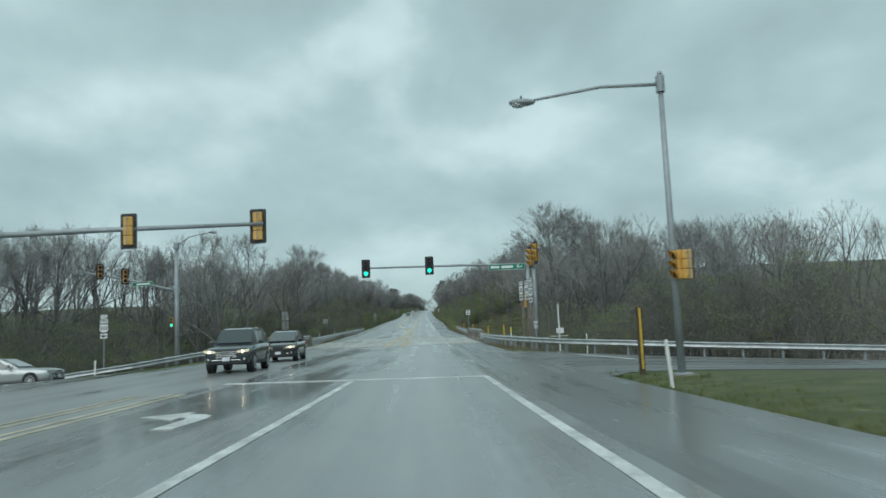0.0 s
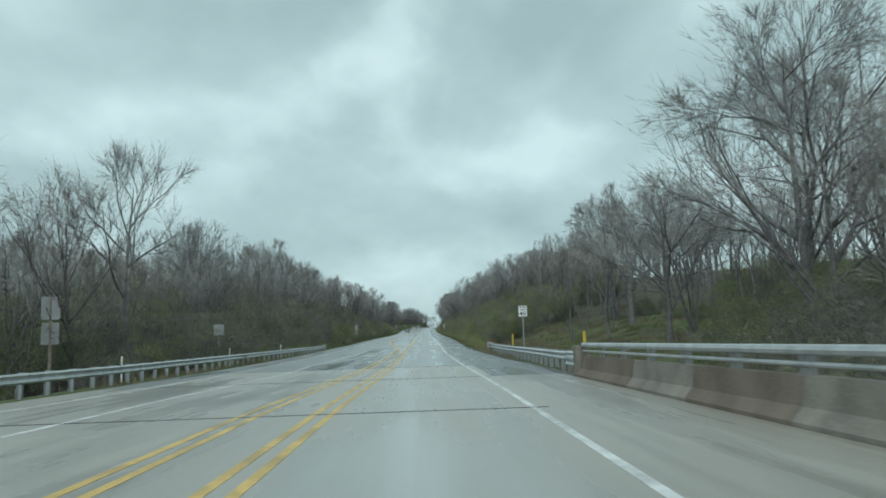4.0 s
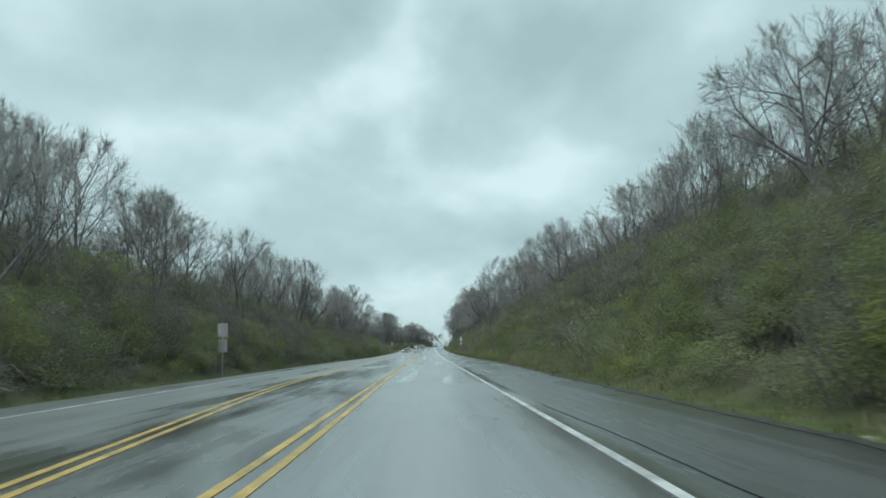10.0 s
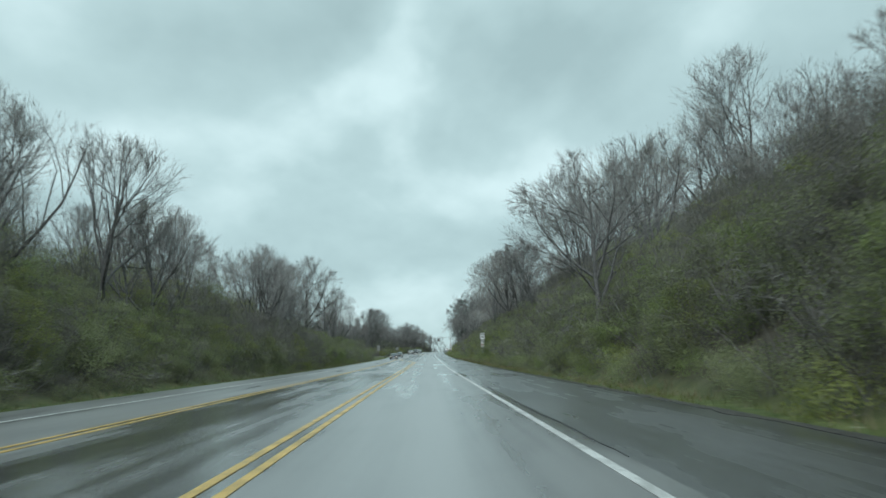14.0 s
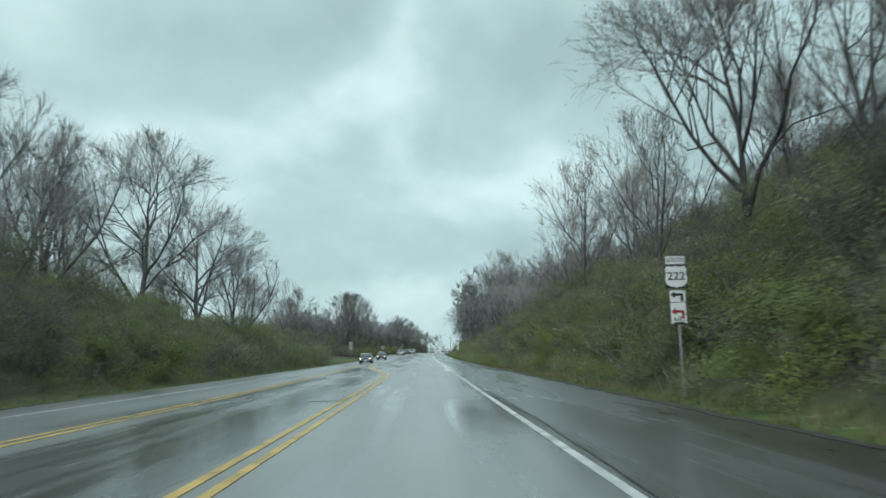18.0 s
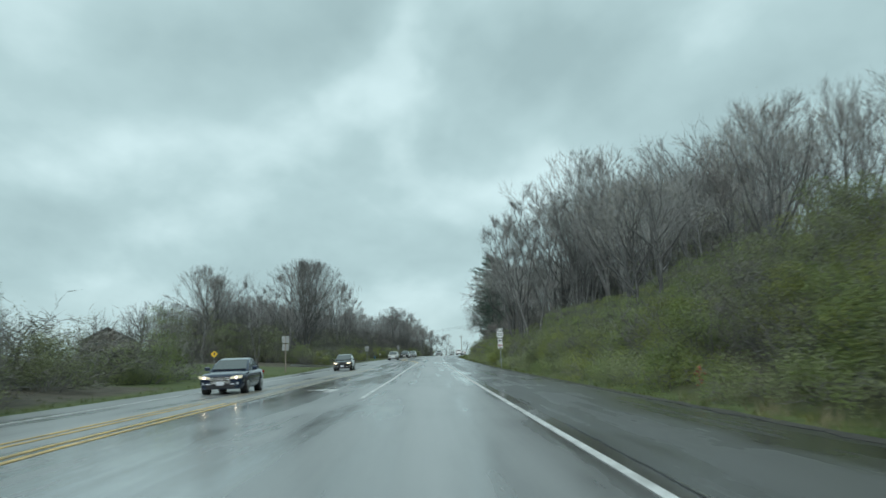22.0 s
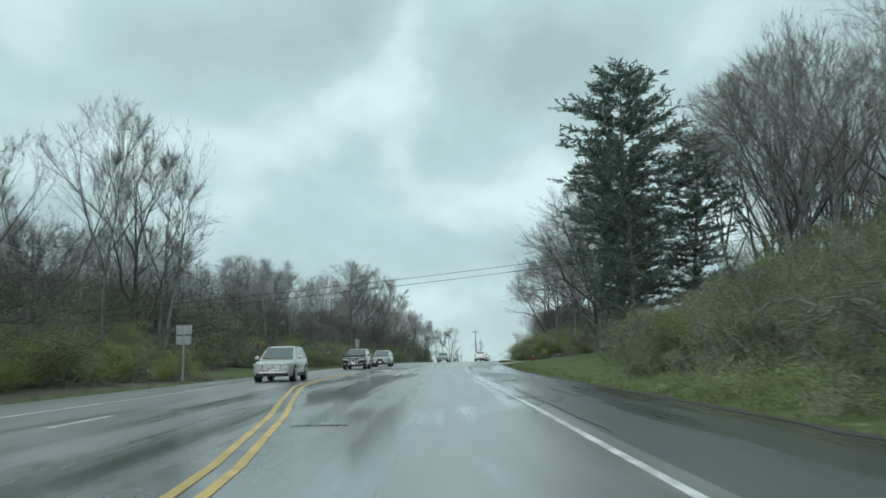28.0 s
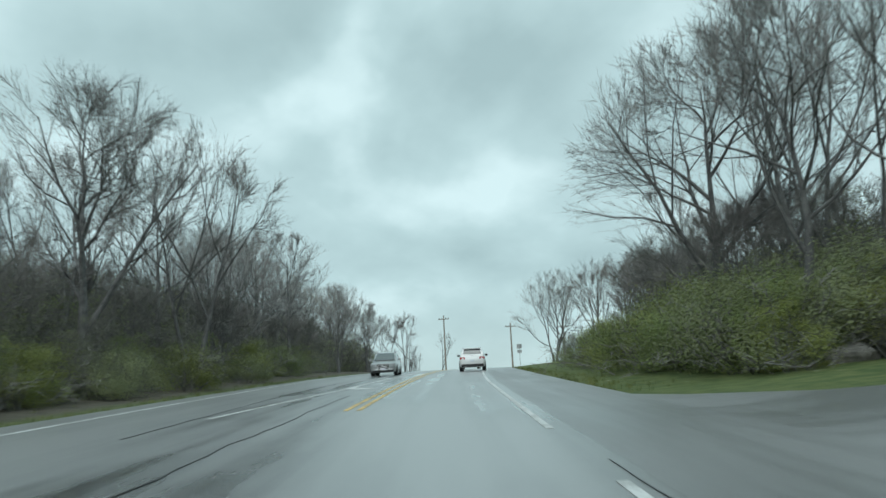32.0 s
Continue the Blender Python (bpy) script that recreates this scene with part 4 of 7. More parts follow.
# trees that stand out on their own
for kind, u, s, high, turn in (
    ("hero", 8.7, 294, 10.3, 40), ("oak", -20.5, 557, 16.8, 10), ("tall_a", -34, 256, 17, 0), ("hero", -21, 397, 16.5, 200), ("hero", -18.4, 402, 13, 80),
    ("tall_a", -26, 391, 15, 20), ("wide_a", -18.2, 415, 11, 120), ("bud_a", -20, 431, 9.5, 0), ("tall_c", -17, 437, 10, 0), ("hero", 13.5, 259, 9, 60), ("tall_a", 17.5, 259, 8, 0), ("bud_b", 12.6, 402, 10.6, 180), ("bud_b", 13.6, 408, 9.5, 60),
    ("bud_a", 12, 395, 11.8, 0), ("leaner", 11.9, 530, 11.8, 10), ("bud_b", 12.2, 540, 9.5, 170),
    ("old", 13.8, 622, 15.8, 250), ("old", 14.9, 633, 15.5, 150), ("tall_c", 15.6, 634.5, 14, 0), ("tall_a", 26, 600, 18, 0), ("tall_b", 20.5, 593, 17, 30), ("grove_a", 18.5, 588, 17, 60), ("hero", 22.5, 599, 18, 100), ("tall_c", 24, 606, 17, 0), ("grove_b", 28, 611, 18, 0),
    ("tall_b", 20, 580, 16, 200), ("tall_c", 17.5, 584, 14, 90), ("wide_b", 30, 605, 15, 0), ("tall_a", 32, 618, 16, 70), ("grove_a", 25, 592, 18, 10),
    ("tall_b", 12.6, 657, 13.5, 80), ("tall_c", 14.8, 660, 16, 0), ("grove_a", 14.9, 654, 15.5, 0), ("grove_b", 15.8, 657, 17, 0), ("hero", 12.2, 665, 14.5, 200), ("tall_a", 16.5, 668, 14, 190),
    ("hero", -16.5, 668, 14.5, 0), ("tall_c", -14, 676, 14, 0), ("wide_b", 15.5, 826, 8.5, 0),
    ("hero", 18.5, 141, 12.5, 60), ("wide_b", 19, 149, 12, 0), ("tall_a", 20, 156, 12.5, 0), ("hero", 15, 118, 10.5, 0), ("wide_b", 18.5, 124, 9.5, 90), ("bud_a", 13.2, 127, 7.5, 0), ("hero", 20.5, 110, 15, 140), ("hero", 15.8, 101, 16.5, 0), ("bud_b", 12.0, 134, 7, 0),
    ("leaner", 11.0, 349, 9.8, 0), ("leaner", 10.9, 361, 10.8, 25), ("leaner", 11.8, 341, 9.0, -20), ("bud_a", 9.2, 366, 9, 0), ("wide_b", 12, 354, 10, 0),
    ("grove_a", -20.5, 598, 17, 0), ("grove_b", -19, 604, 17.5, 40), ("tall_a", -22.5, 608, 16, 0), ("grove_b", -22, 594, 16, 110), ("tall_b", -16.5, 114, 13.5, 0), ("bud_b", -17.5, 110, 11, 60), ("hero", 15.7, 208, 9.5, 30), ("wide_b", 13.4, 214, 8, 0),
    ("tall_a", -24.5, 92, 15, 0), ("wide_b", -27, 84, 13, 0), ("tall_b", -21, 98, 15, 150),
):
    plant(kind, u, s, high, turn)

rnd = random.Random(31)
# the woods: (side, from, to, nearest, farthest distance from the paving, spacing, heights, kinds)
WOODS = (
    (1, 64, 98, 9, 24, 2.2, (9.0, 12.5), ("tall_a", "tall_b", "tall_c", "wide_b", "bud_a")),
    (1, 100, 150, 17, 30, 9.0, (8, 11), ("tall_a", "tall_b", "wide_b", "bud_a")),
    (1, 215, 262, 8, 22, 3.6, (6, 8.8), ("tall_a", "tall_b", "bud_a", "wide_a")),
    (1, 262, 300, 8, 22, 4.6, (4.5, 6.6), ("tall_a", "tall_b", "bud_a")),
    (1, 146, 215, 10, 24, 4.6, (6.5, 9), ("tall_a", "tall_b", "wide_b", "tall_c", "wide_a")),
    (1, 300, 360, 5.5, 20, 4.0, (8, 12), ("tall_a", "bud_a", "bud_b", "tall_c", "wide_b")),
    (1, 360, 425, 8, 20, 3.4, (6.2, 9), ("tall_a", "bud_a", "tall_c")),
    (1, 428, 462, 6.5, 24, 3.0, (6, 8.2), ("grove_a", "tall_b", "tall_a", "bud_a", "tall_c")),
    (1, 462, 482, 5.5, 22, 2.2, (8, 10), ("tall_b", "tall_a", "bud_a", "tall_c")),
    (1, 499, 520, 4.0, 15, 1.6, (15, 19), ("grove_a", "grove_b")),
    (1, 524, 562, 13, 28, 7.5, (7.5, 10), ("tall_a", "tall_b", "bud_a", "tall_c")),
    (1, 532, 566, 4.5, 11, 3.6, (4.5, 6.5), ("small_b", "small_a")),
    (1, 562, 590, 9, 26, 4.6, (11, 14), ("tall_a", "tall_b", "bud_a")),
    (1, 690, 760, 6, 24, 12, (8, 12), ("tall_a", "tall_c", "wide_b")),
    (-1, 40, 74, 14, 32, 2.9, (9, 12.5), ("tall_a", "tall_b", "wide_b", "wide_a")),
    (-1, 76, 104, 7, 28, 3.2, (10, 13), ("tall_a", "tall_b", "tall_c", "wide_b", "wide_a")),
    (-1, 110, 150, 6, 24, 3.6, (7, 9.5), ("tall_a", "tall_b", "tall_c", "wide_b")),
    (-1, 150, 250, 5, 22, 3.5, (8, 12), ("tall_a", "tall_b", "tall_c", "wide_b", "wide_a")),
    (-1, 250, 395, 6, 22, 3.6, (8, 12.5), ("tall_a", "tall_b", "wide_b", "bud_a", "wide_a")),
    (-1, 403, 446, 10, 28, 7, (8, 11), ("bud_a", "tall_c", "wide_b")),
    (-1, 546, 584, 7, 34, 3.0, (10.5, 14), ("tall_a", "tall_b", "grove_a", "grove_b", "tall_c")),
    (-1, 584, 640, 9, 34, 2.9, (8.5, 11), ("tall_a", "tall_b", "wide_a", "wide_b", "tall_c")),
    (-1, 640, 662, 6, 26, 3.2, (8.5, 11), ("tall_a", "tall_b", "wide_b")),
    (-1, 640, 722, 5, 15, 4.6, (4.5, 6.5), ("small_a", "small_b")),
    (1, 660, 690, 7.5, 13, 2.4, (5.5, 7.2), ("small_b", "small_b", "small_a")),
    (-1, 664, 790, 5, 26, 4.3, (9.5, 12.5), ("tall_a", "tall_b", "tall_c", "wide_b", "bud_a")),
)
for side, s0, s1, near, far, gap, (lo, hi), kinds in WOODS:
    s = s0
    while s < s1:
        d = near + (far - near) * rnd.random() ** 1.3
        edge = knot(EDGE_R, s) if side > 0 else knot(EDGE_L, s)
        if not (side > 0 and 586 < s < 650 or side < 0 and 540 < s < 650 and edge - d < -0.41 * (s - 442) or side < 0 and 84 < s < 108 and d < 9):
            plant(rnd.choice(kinds), float(edge + side * d), s, rnd.uniform(lo, hi) * (1 + 0.012 * (d - near)), rnd.uniform(0, 360))
        s += gap * rnd.uniform(0.6, 1.4)

# ---------------------------------------------------------------- bushes
BUSHES = [bush(41, 2.6, 2.2, 7600, leaf=0.050), bush(42, 2.4, 2.6, 7400, leaf=0.050), bush(43, 3.0, 1.9, 7600, leaf=0.050), bush(44, 2.6, 2.8, 900, leaf=0.06, twiggy=620), bush(45, 2.4, 3.0, 120, stems=18, leaf=0.06, twiggy=900)]
LOOSE = [bush(51, 3.0, 2.4, 1500, 5, 0.085, 90, False), bush(52, 2.8, 2.8, 1450, 5, 0.085, 90, False), bush(53, 3.2, 2.1, 1500, 5, 0.085, 90, False), bush(54, 2.8, 3.0, 600, 6, 0.08, 240, False), bush(55, 2.6, 3.2, 40, 7, 0.07, 460, False)]
LOOKS = (
    (0, LEAF_GREEN, "dense bush coming into fresh green leaf on the verge"),
    (1, LEAF_YELLOW, "bush in yellow-green spring leaf at the woods' edge"),
    (2, LEAF_DULL, "tangled olive-green bush on the roadside bank"),
    (3, LEAF_DULL, "twiggy half-leafed brown bush on the roadside bank"),
    (4, LEAF_DULL, "leafless brown thorny bush at the woods' edge"),
    (2, LEAF_YELLOW, "low arching bush in yellow-green spring leaf"),
)
BUSH_KINDS = []
for i, leafed, label in LOOKS:
    (wv, wf, wi), (gv, gf, gi) = BUSHES[i]
    base = thing("bush", Matrix(), label, "bush", "roadside bushes")
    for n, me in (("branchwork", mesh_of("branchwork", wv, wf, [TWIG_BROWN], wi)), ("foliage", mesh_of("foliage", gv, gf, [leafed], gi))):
        ob = new(n, me)
        ob.parent = base
    BUSH_KINDS.append(base)
bush_used = set()
# (side, from, to, distance from the paving, spacing, scale, kinds)
HEDGES = (
    (1, 152, 200, (2.0, 4.2), 5.0, (0.7, 1.2), (2, 2, 3, 0, 5)),
    (1, 200, 330, (1.7, 4.0), 4.8, (0.8, 1.2), (2, 2, 0, 3, 5, 4)),
    (1, 330, 430, (1.7, 4.0), 4.4, (0.9, 1.4), (0, 1, 0, 5, 2, 3)),
    (1, 430, 560, (1.9, 4.2), 4.0, (0.9, 1.3), (1, 5, 1, 0, 2, 3)),
    (1, 560, 584, (4.2, 6.0), 2.0, (1.0, 1.4), (2, 3, 0)),
    (1, 580, 599, (4.6, 8.0), 0.9, (1.1, 1.5), (2, 3, 2, 5, 3)),
    (1, 653, 690, (3.0, 6.5), 1.7, (1.0, 1.5), (0, 1, 0)),
    (1, 654, 676, (4.5, 13.0), 0.6, (1.4, 2.1), (0, 2, 2, 5)),
    (-1, 108, 200, (2.4, 5.0), 5.0, (0.8, 1.3), (4, 3, 2, 4, 1)),
    (-1, 200, 330, (1.8, 4.5), 4.8, (0.9, 1.4), (3, 2, 2, 4, 0)),
    (-1, 330, 446, (1.8, 4.5), 4.6, (0.9, 1.5), (0, 2, 1, 2, 3)),
    (-1, 446, 480, (5.0, 12.0), 1.3, (1.1, 1.7), (2, 3, 4, 0)),
    (-1, 546, 598, (2.6, 5.5), 2.4, (0.9, 1.4), (0, 2, 1, 5, 3)),
    (-1, 598, 626, (6.5, 8.5), 2.4, (0.9, 1.4), (0, 2, 1, 5, 3)),
    (-1, 626, 700, (2.6, 5.5), 2.4, (0.9, 1.4), (0, 2, 1, 5, 3)),
)
for side, s0, s1, (near, far), gap, (lo, hi), kinds in HEDGES:
    s = s0
    while s < s1:
        k = rnd.choice(kinds)
        edge = knot(EDGE_R, s) if side > 0 else knot(EDGE_L, s)
        m = place(float(edge + side * rnd.uniform(near, far)), s, 0, rnd.uniform(0, 360))
        ob = copy_thing(BUSH_KINDS[k], m) if k in bush_used else BUSH_KINDS[k]
        bush_used.add(k)
        size = rnd.uniform(lo, hi)
        ob.matrix_basis = m
        ob.scale = (size * 1.1, size * 1.1, size)
        s += gap * rnd.uniform(0.6, 1.4)


def thicket(name, label, items, mats):
    """Many bushes joined into one sheet of brush."""
    verts, faces, index, count = [], [], [], 0
    for i, u, s, size, turn, stem_mat, leaf_mat in items:
        m = np.array(place(u, s, -0.1, turn))
        for (v, f, _), mat in zip(LOOSE[i], (stem_mat, leaf_mat)):
            verts.append((v * size) @ m[:3, :3].T + m[:3, 3])
            faces.append(f + count)
            index.append(np.full(len(f), mat))
            count += len(v)
    me = mesh_of(name, np.concatenate(verts), np.concatenate(faces), mats, np.concatenate(index))
    return tagged(new(name, me), label, "brush", kind="stuff")


BANKS = (
    (1, 152, 572, 1.2, 2.3, 1.3, (0, 2, 2), (0.4, 0.7)),
    (1, 50, 105, 5, 20, 2.4, (4, 3, 4), (1.0, 1.5)),
    (1, 430, 560, 10, 26, 1.8, (4, 4), (1.4, 2.1)),
    (-1, 40, 76, 13.5, 28, 1.2, (4, 4, 4, 3), (1.1, 1.6)),
    (-1, 84, 108, 8.2, 22, 1.4, (4, 4, 4, 3), (1.1, 1.6)),
    (-1, 76, 120, 4, 22, 1.6, (4, 4, 4, 3), (1.1, 1.6)),
    (-1, 76, 150, 22, 45, 1.0, (4, 4), (1.5, 2.2)),
    (-1, 122, 446, 1.2, 2.4, 1.6, (2, 0, 4), (0.4, 0.7)),
    (1, 156, 215, 18, 34, 2.4, (4, 4, 3), (1.1, 1.7)),
    (-1, 546, 720, 7, 16, 1.0, (2, 3, 4, 4), (0.9, 1.5)),
    (-1, 546, 760, 8, 30, 0.75, (4, 4, 3), (1.7, 2.7)),
)
for wanted, name in ((1, "bank_brush"), (-1, "woodland_brush")):
    items = []
    for side, s0, s1, near, far, gap, kinds, (lo, hi) in BANKS:
        if side != wanted:
            continue
        s = s0
        while s < s1:
            if side < 0 and 84 < s < 108 and near < 8:
                s += 1.0
                continue
            edge = float(knot(EDGE_R, s) if side > 0 else knot(EDGE_L, s))
            i = rnd.choice(kinds)
            items.append((i, edge + side * rnd.uniform(near, far), s, rnd.uniform(lo, hi), rnd.uniform(0, 360), 0, rnd.choice((1, 1, 1, 2, 3)) if i < 3 else 1))
            s += gap * rnd.uniform(0.5, 1.5)
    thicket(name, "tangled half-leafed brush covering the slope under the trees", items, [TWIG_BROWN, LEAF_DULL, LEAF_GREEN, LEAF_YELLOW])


def tangle(seed, slope, high, shares, leaves=26000, twigs=9000, long=8.0, deep=6.0):
    """A stretch of thicket that climbs away from the road along +x: crowded shrubs, each with stems, twigs and leaves in lobes.
    shares: how much of it is olive, green, yellow-green and brown."""
    rs = np.random.RandomState(seed)
    n = 26
    x, y = rs.uniform(0.4, deep, n), long * ((np.arange(n) * 0.618) % 1 - 0.5) + rs.normal(0, 0.3, n)
    top = high * rs.uniform(0.42, 1.08, n) * np.interp(x, (0, 2.0), (0.6, 1.0))
    look_ = rs.choice(4, n, p=np.array(shares) / sum(shares))
    full = np.where(look_ == 3, 0.22, 1.0) * rs.uniform(0.6, 1.3, n)
    # lobes of each shrub, from its foot to its top
    lobes = []
    for k in range(n):
        for f, r in ((0.22, 0.95), (0.45, 1.0), (0.70, 0.85), (0.92, 0.6)):
            for _ in range(2):
                r_ = r * rs.uniform(0.6, 1.15) * top[k] / 3.4
                lobes.append((x[k] + rs.normal(0, 0.4), y[k] + rs.normal(0, 0.4), slope * x[k] + f * top[k], r_, k, full[k] * (0.55 if f < 0.3 else 1.0)))
    lobes = np.array(lobes)

    def ways(m):
        d = rs.normal(0, 1, (m, 3))
        return d / np.linalg.norm(d, axis=1)[:, None]

    def crossed(a_):
        c_ = np.cross(a_, ways(len(a_)))
        return c_ / np.maximum(np.linalg.norm(c_, axis=1)[:, None], 1e-6)

    share = lobes[:, 5] * lobes[:, 3] ** 2
    pick = rs.choice(len(lobes), leaves, p=share / share.sum())
    out_ = ways(leaves)
    out_[:, 2] = np.where(rs.rand(leaves) < 0.7, np.abs(out_[:, 2]), out_[:, 2])
    at_ = lobes[pick, :3] + out_ * (lobes[pick, 3] * (0.45 + 0.6 * rs.rand(leaves) ** 0.6))[:, None] * (1, 1, 0.8)
    at_[:, 2] = np.maximum(at_[:, 2], slope * at_[:, 0] + 0.05 * rs.rand(leaves))
    blade_ = ways(leaves)
    blade_[:, 2] *= 0.6
    size = rs.uniform(0.7, 1.3, leaves)[:, None]
    half = crossed(blade_) * 0.021 * size
    leaf_v = np.stack([at_ + half, at_ - half, at_ + blade_ * 0.058 * size], 1).reshape(-1, 3)
    leaf_i = look_[lobes[pick, 4].astype(int)]
    # twigs run outwards and up from the lobes; the leafless shrubs have most of them
    share = lobes[:, 3] * np.where(lobes[:, 5] < 0.4, 3.0, 1.0)
    pick = rs.choice(len(lobes), twigs, p=share / share.sum())
    out_ = ways(twigs)
    out_[:, 2] = np.abs(out_[:, 2]) * 0.9 + 0.25
    a_ = lobes[pick, :3] + ways(twigs) * (lobes[pick, 3] * 0.5)[:, None]
    b_ = a_ + out_ * (lobes[pick, 3] * rs.uniform(0.4, 1.1, twigs))[:, None]
    low_ = slope * np.minimum(a_[:, 0], b_[:, 0]) + 0.02
    a_[:, 2], b_[:, 2] = np.maximum(a_[:, 2], low_), np.maximum(b_[:, 2], low_ + 0.1)
    w_ = crossed(b_ - a_) * rs.uniform(0.004, 0.009, twigs)[:, None]
    twig_v = [np.stack([a_ + w_, a_ - w_, b_], 1).reshape(-1, 3)]
    # stems from the ground
    foot = np.repeat(np.arange(n), 9)
    m = len(foot)
    a_ = np.stack([x[foot] + rs.normal(0, 0.25, m), y[foot] + rs.normal(0, 0.25, m), slope * x[foot] - 0.35], 1)
    b_ = np.stack([x[foot] + rs.normal(0, 0.8, m), y[foot] + rs.normal(0, 0.8, m), slope * x[foot] + top[foot] * rs.uniform(0.6, 1.15, m)], 1)
    side_, stem_v, stem_f = crossed(b_ - a_), [], []
    up_ = np.cross(side_, (b_ - a_) / np.linalg.norm(b_ - a_, axis=1)[:, None])
    for k in range(3):
        turn_ = side_ * math.cos(k * math.tau / 3) + up_ * math.sin(k * math.tau / 3)
        stem_v += [a_ + turn_ * 0.022, b_ + turn_ * 0.005]
    stem_v = np.stack(stem_v, 1).reshape(-1, 3)
    for k in range(3):
        p_, q_ = 2 * k, 2 * ((k + 1) % 3)
        stem_f += [np.array((p_, q_, q_ + 1)), np.array((p_, q_ + 1, p_ + 1))]
    stem_f = (np.stack(stem_f)[None] + (np.arange(m) * 6)[:, None, None]).reshape(-1, 3)
    tri = np.arange(twigs * 3).reshape(-1, 3)
    wood = np.concatenate([twig_v[0], stem_v]), np.concatenate([tri, stem_f + twigs * 3])
    return wood, (leaf_v, np.arange(leaves * 3).reshape(-1, 3), leaf_i)


TANGLES = {}
for name, label, shares, forms in (
    ("olive", "tangle of olive-green and brown shrubs climbing the roadside bank", (5, 2.6, 1.0, 2.0), ((81, 0.62, 3.6), (82, 0.45, 3.8), (83, 0.22, 3.6))),
    ("brown", "tangle of leafless brown shrubs and vines at the woods' edge", (3, 1.0, 0.3, 5), ((84, 0.40, 4.2), (85, 0.15, 4.2), (91, 0.0, 4.0))),
    ("green", "dense shrubs in fresh yellow-green leaf along the verge", (2.5, 3.4, 3.2, 1.0), ((86, 0.55, 3.6), (87, 0.30, 3.6), (88, 0.12, 3.2))),
):
    for seed, slope, high in forms:
        (wv, wf), (gv, gf, gi) = tangle(seed, slope, high, shares, *((24000, 13000) if name == "brown" else (52000, 9000)))
        base = thing("thicket", Matrix(), label, "thicket", "thickets on the banks")
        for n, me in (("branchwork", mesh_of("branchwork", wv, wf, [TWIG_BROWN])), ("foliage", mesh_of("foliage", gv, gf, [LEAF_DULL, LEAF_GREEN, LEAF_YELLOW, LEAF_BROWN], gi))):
            ob = new(n, me)
            ob.parent = base
        TANGLES.setdefault(name, []).append((slope, base))
tangle_used = set()
# (side, from, to, distance from the paving, spacing, sizes, kinds)
THICKETS = (
    (1, 156, 215, 1.7, 6.2, (0.75, 1.0), ("olive", "olive", "green")),
    (1, 215, 335, 1.4, 6.2, (0.9, 1.15), ("olive", "olive", "olive", "green")),
    (1, 335, 432, 1.4, 6.2, (0.95, 1.2), ("green", "green", "olive")),
    (1, 432, 586, 1.9, 6.0, (0.75, 1.0), ("green", "green", "olive")),
    (1, 162, 215, 7.4, 6.8, (0.75, 1.0), ("olive", "brown")),
    (1, 215, 425, 7.2, 6.4, (0.95, 1.25), ("olive", "olive", "brown", "green")),
    (1, 425, 545, 7.5, 7.6, (0.9, 1.2), ("green", "olive", "olive")),
    (1, 172, 400, 13.0, 12.5, (1.2, 1.6), ("brown", "olive")),
    (1, 484, 522, 13.5, 8.0, (1.6, 2.1), ("brown",)),
    (1, 577, 600, 9.5, 5.0, (1.2, 1.5), ("brown", "olive")),
    (1, 584, 626, 17.5, 6.0, (1.3, 1.7), ("brown",)),
    (1, 50, 104, 6.5, 6.8, (1.0, 1.4), ("brown", "brown", "olive")),
    (1, 50, 104, 14.0, 12.0, (1.4, 1.8), ("brown",)),
    (1, 657, 686, 5.0, 5.2, (0.9, 1.1), ("green", "olive")),
    (1, 655, 690, 10.5, 5.0, (1.4, 1.8), ("brown", "olive")),
    (-1, 52, 112, 12.5, 7.5, (1.1, 1.5), ("brown", "brown", "olive")),
    (-1, 50, 112, 21.0, 17.0, (1.4, 1.7), ("brown",)),
    (1, 108, 158, 15.5, 9.0, (0.40, 0.6), ("brown", "brown", "olive")),
    (1, 106, 158, 24.0, 8.5, (0.8, 1.1), ("brown", "brown", "olive")),
    (-1, 112, 200, 2.6, 6.3, (0.9, 1.15), ("brown", "brown", "olive")),
    (-1, 200, 330, 2.2, 6.3, (0.95, 1.25), ("olive", "brown", "olive", "green")),
    (-1, 330, 448, 2.2, 6.3, (0.9, 1.2), ("olive", "green", "olive", "brown")),
    (-1, 112, 330, 8.0, 8.2, (1.1, 1.45), ("brown", "olive", "brown")),
    (-1, 330, 412, 7.0, 6.6, (1.3, 1.65), ("olive", "brown", "green")),
    (-1, 124, 390, 14.0, 16.0, (1.6, 2.0), ("brown", "brown", "olive")),
    (-1, 552, 600, 4.4, 6.2, (0.7, 0.95), ("brown", "olive", "green")),
    (-1, 628, 720, 4.0, 6.2, (0.7, 0.95), ("olive", "brown", "green")),
    (-1, 552, 780, 10.0, 7.8, (1.3, 1.7), ("brown",)),
    (-1, 556, 760, 19.0, 11.5, (2.0, 2.5), ("brown",)),
)
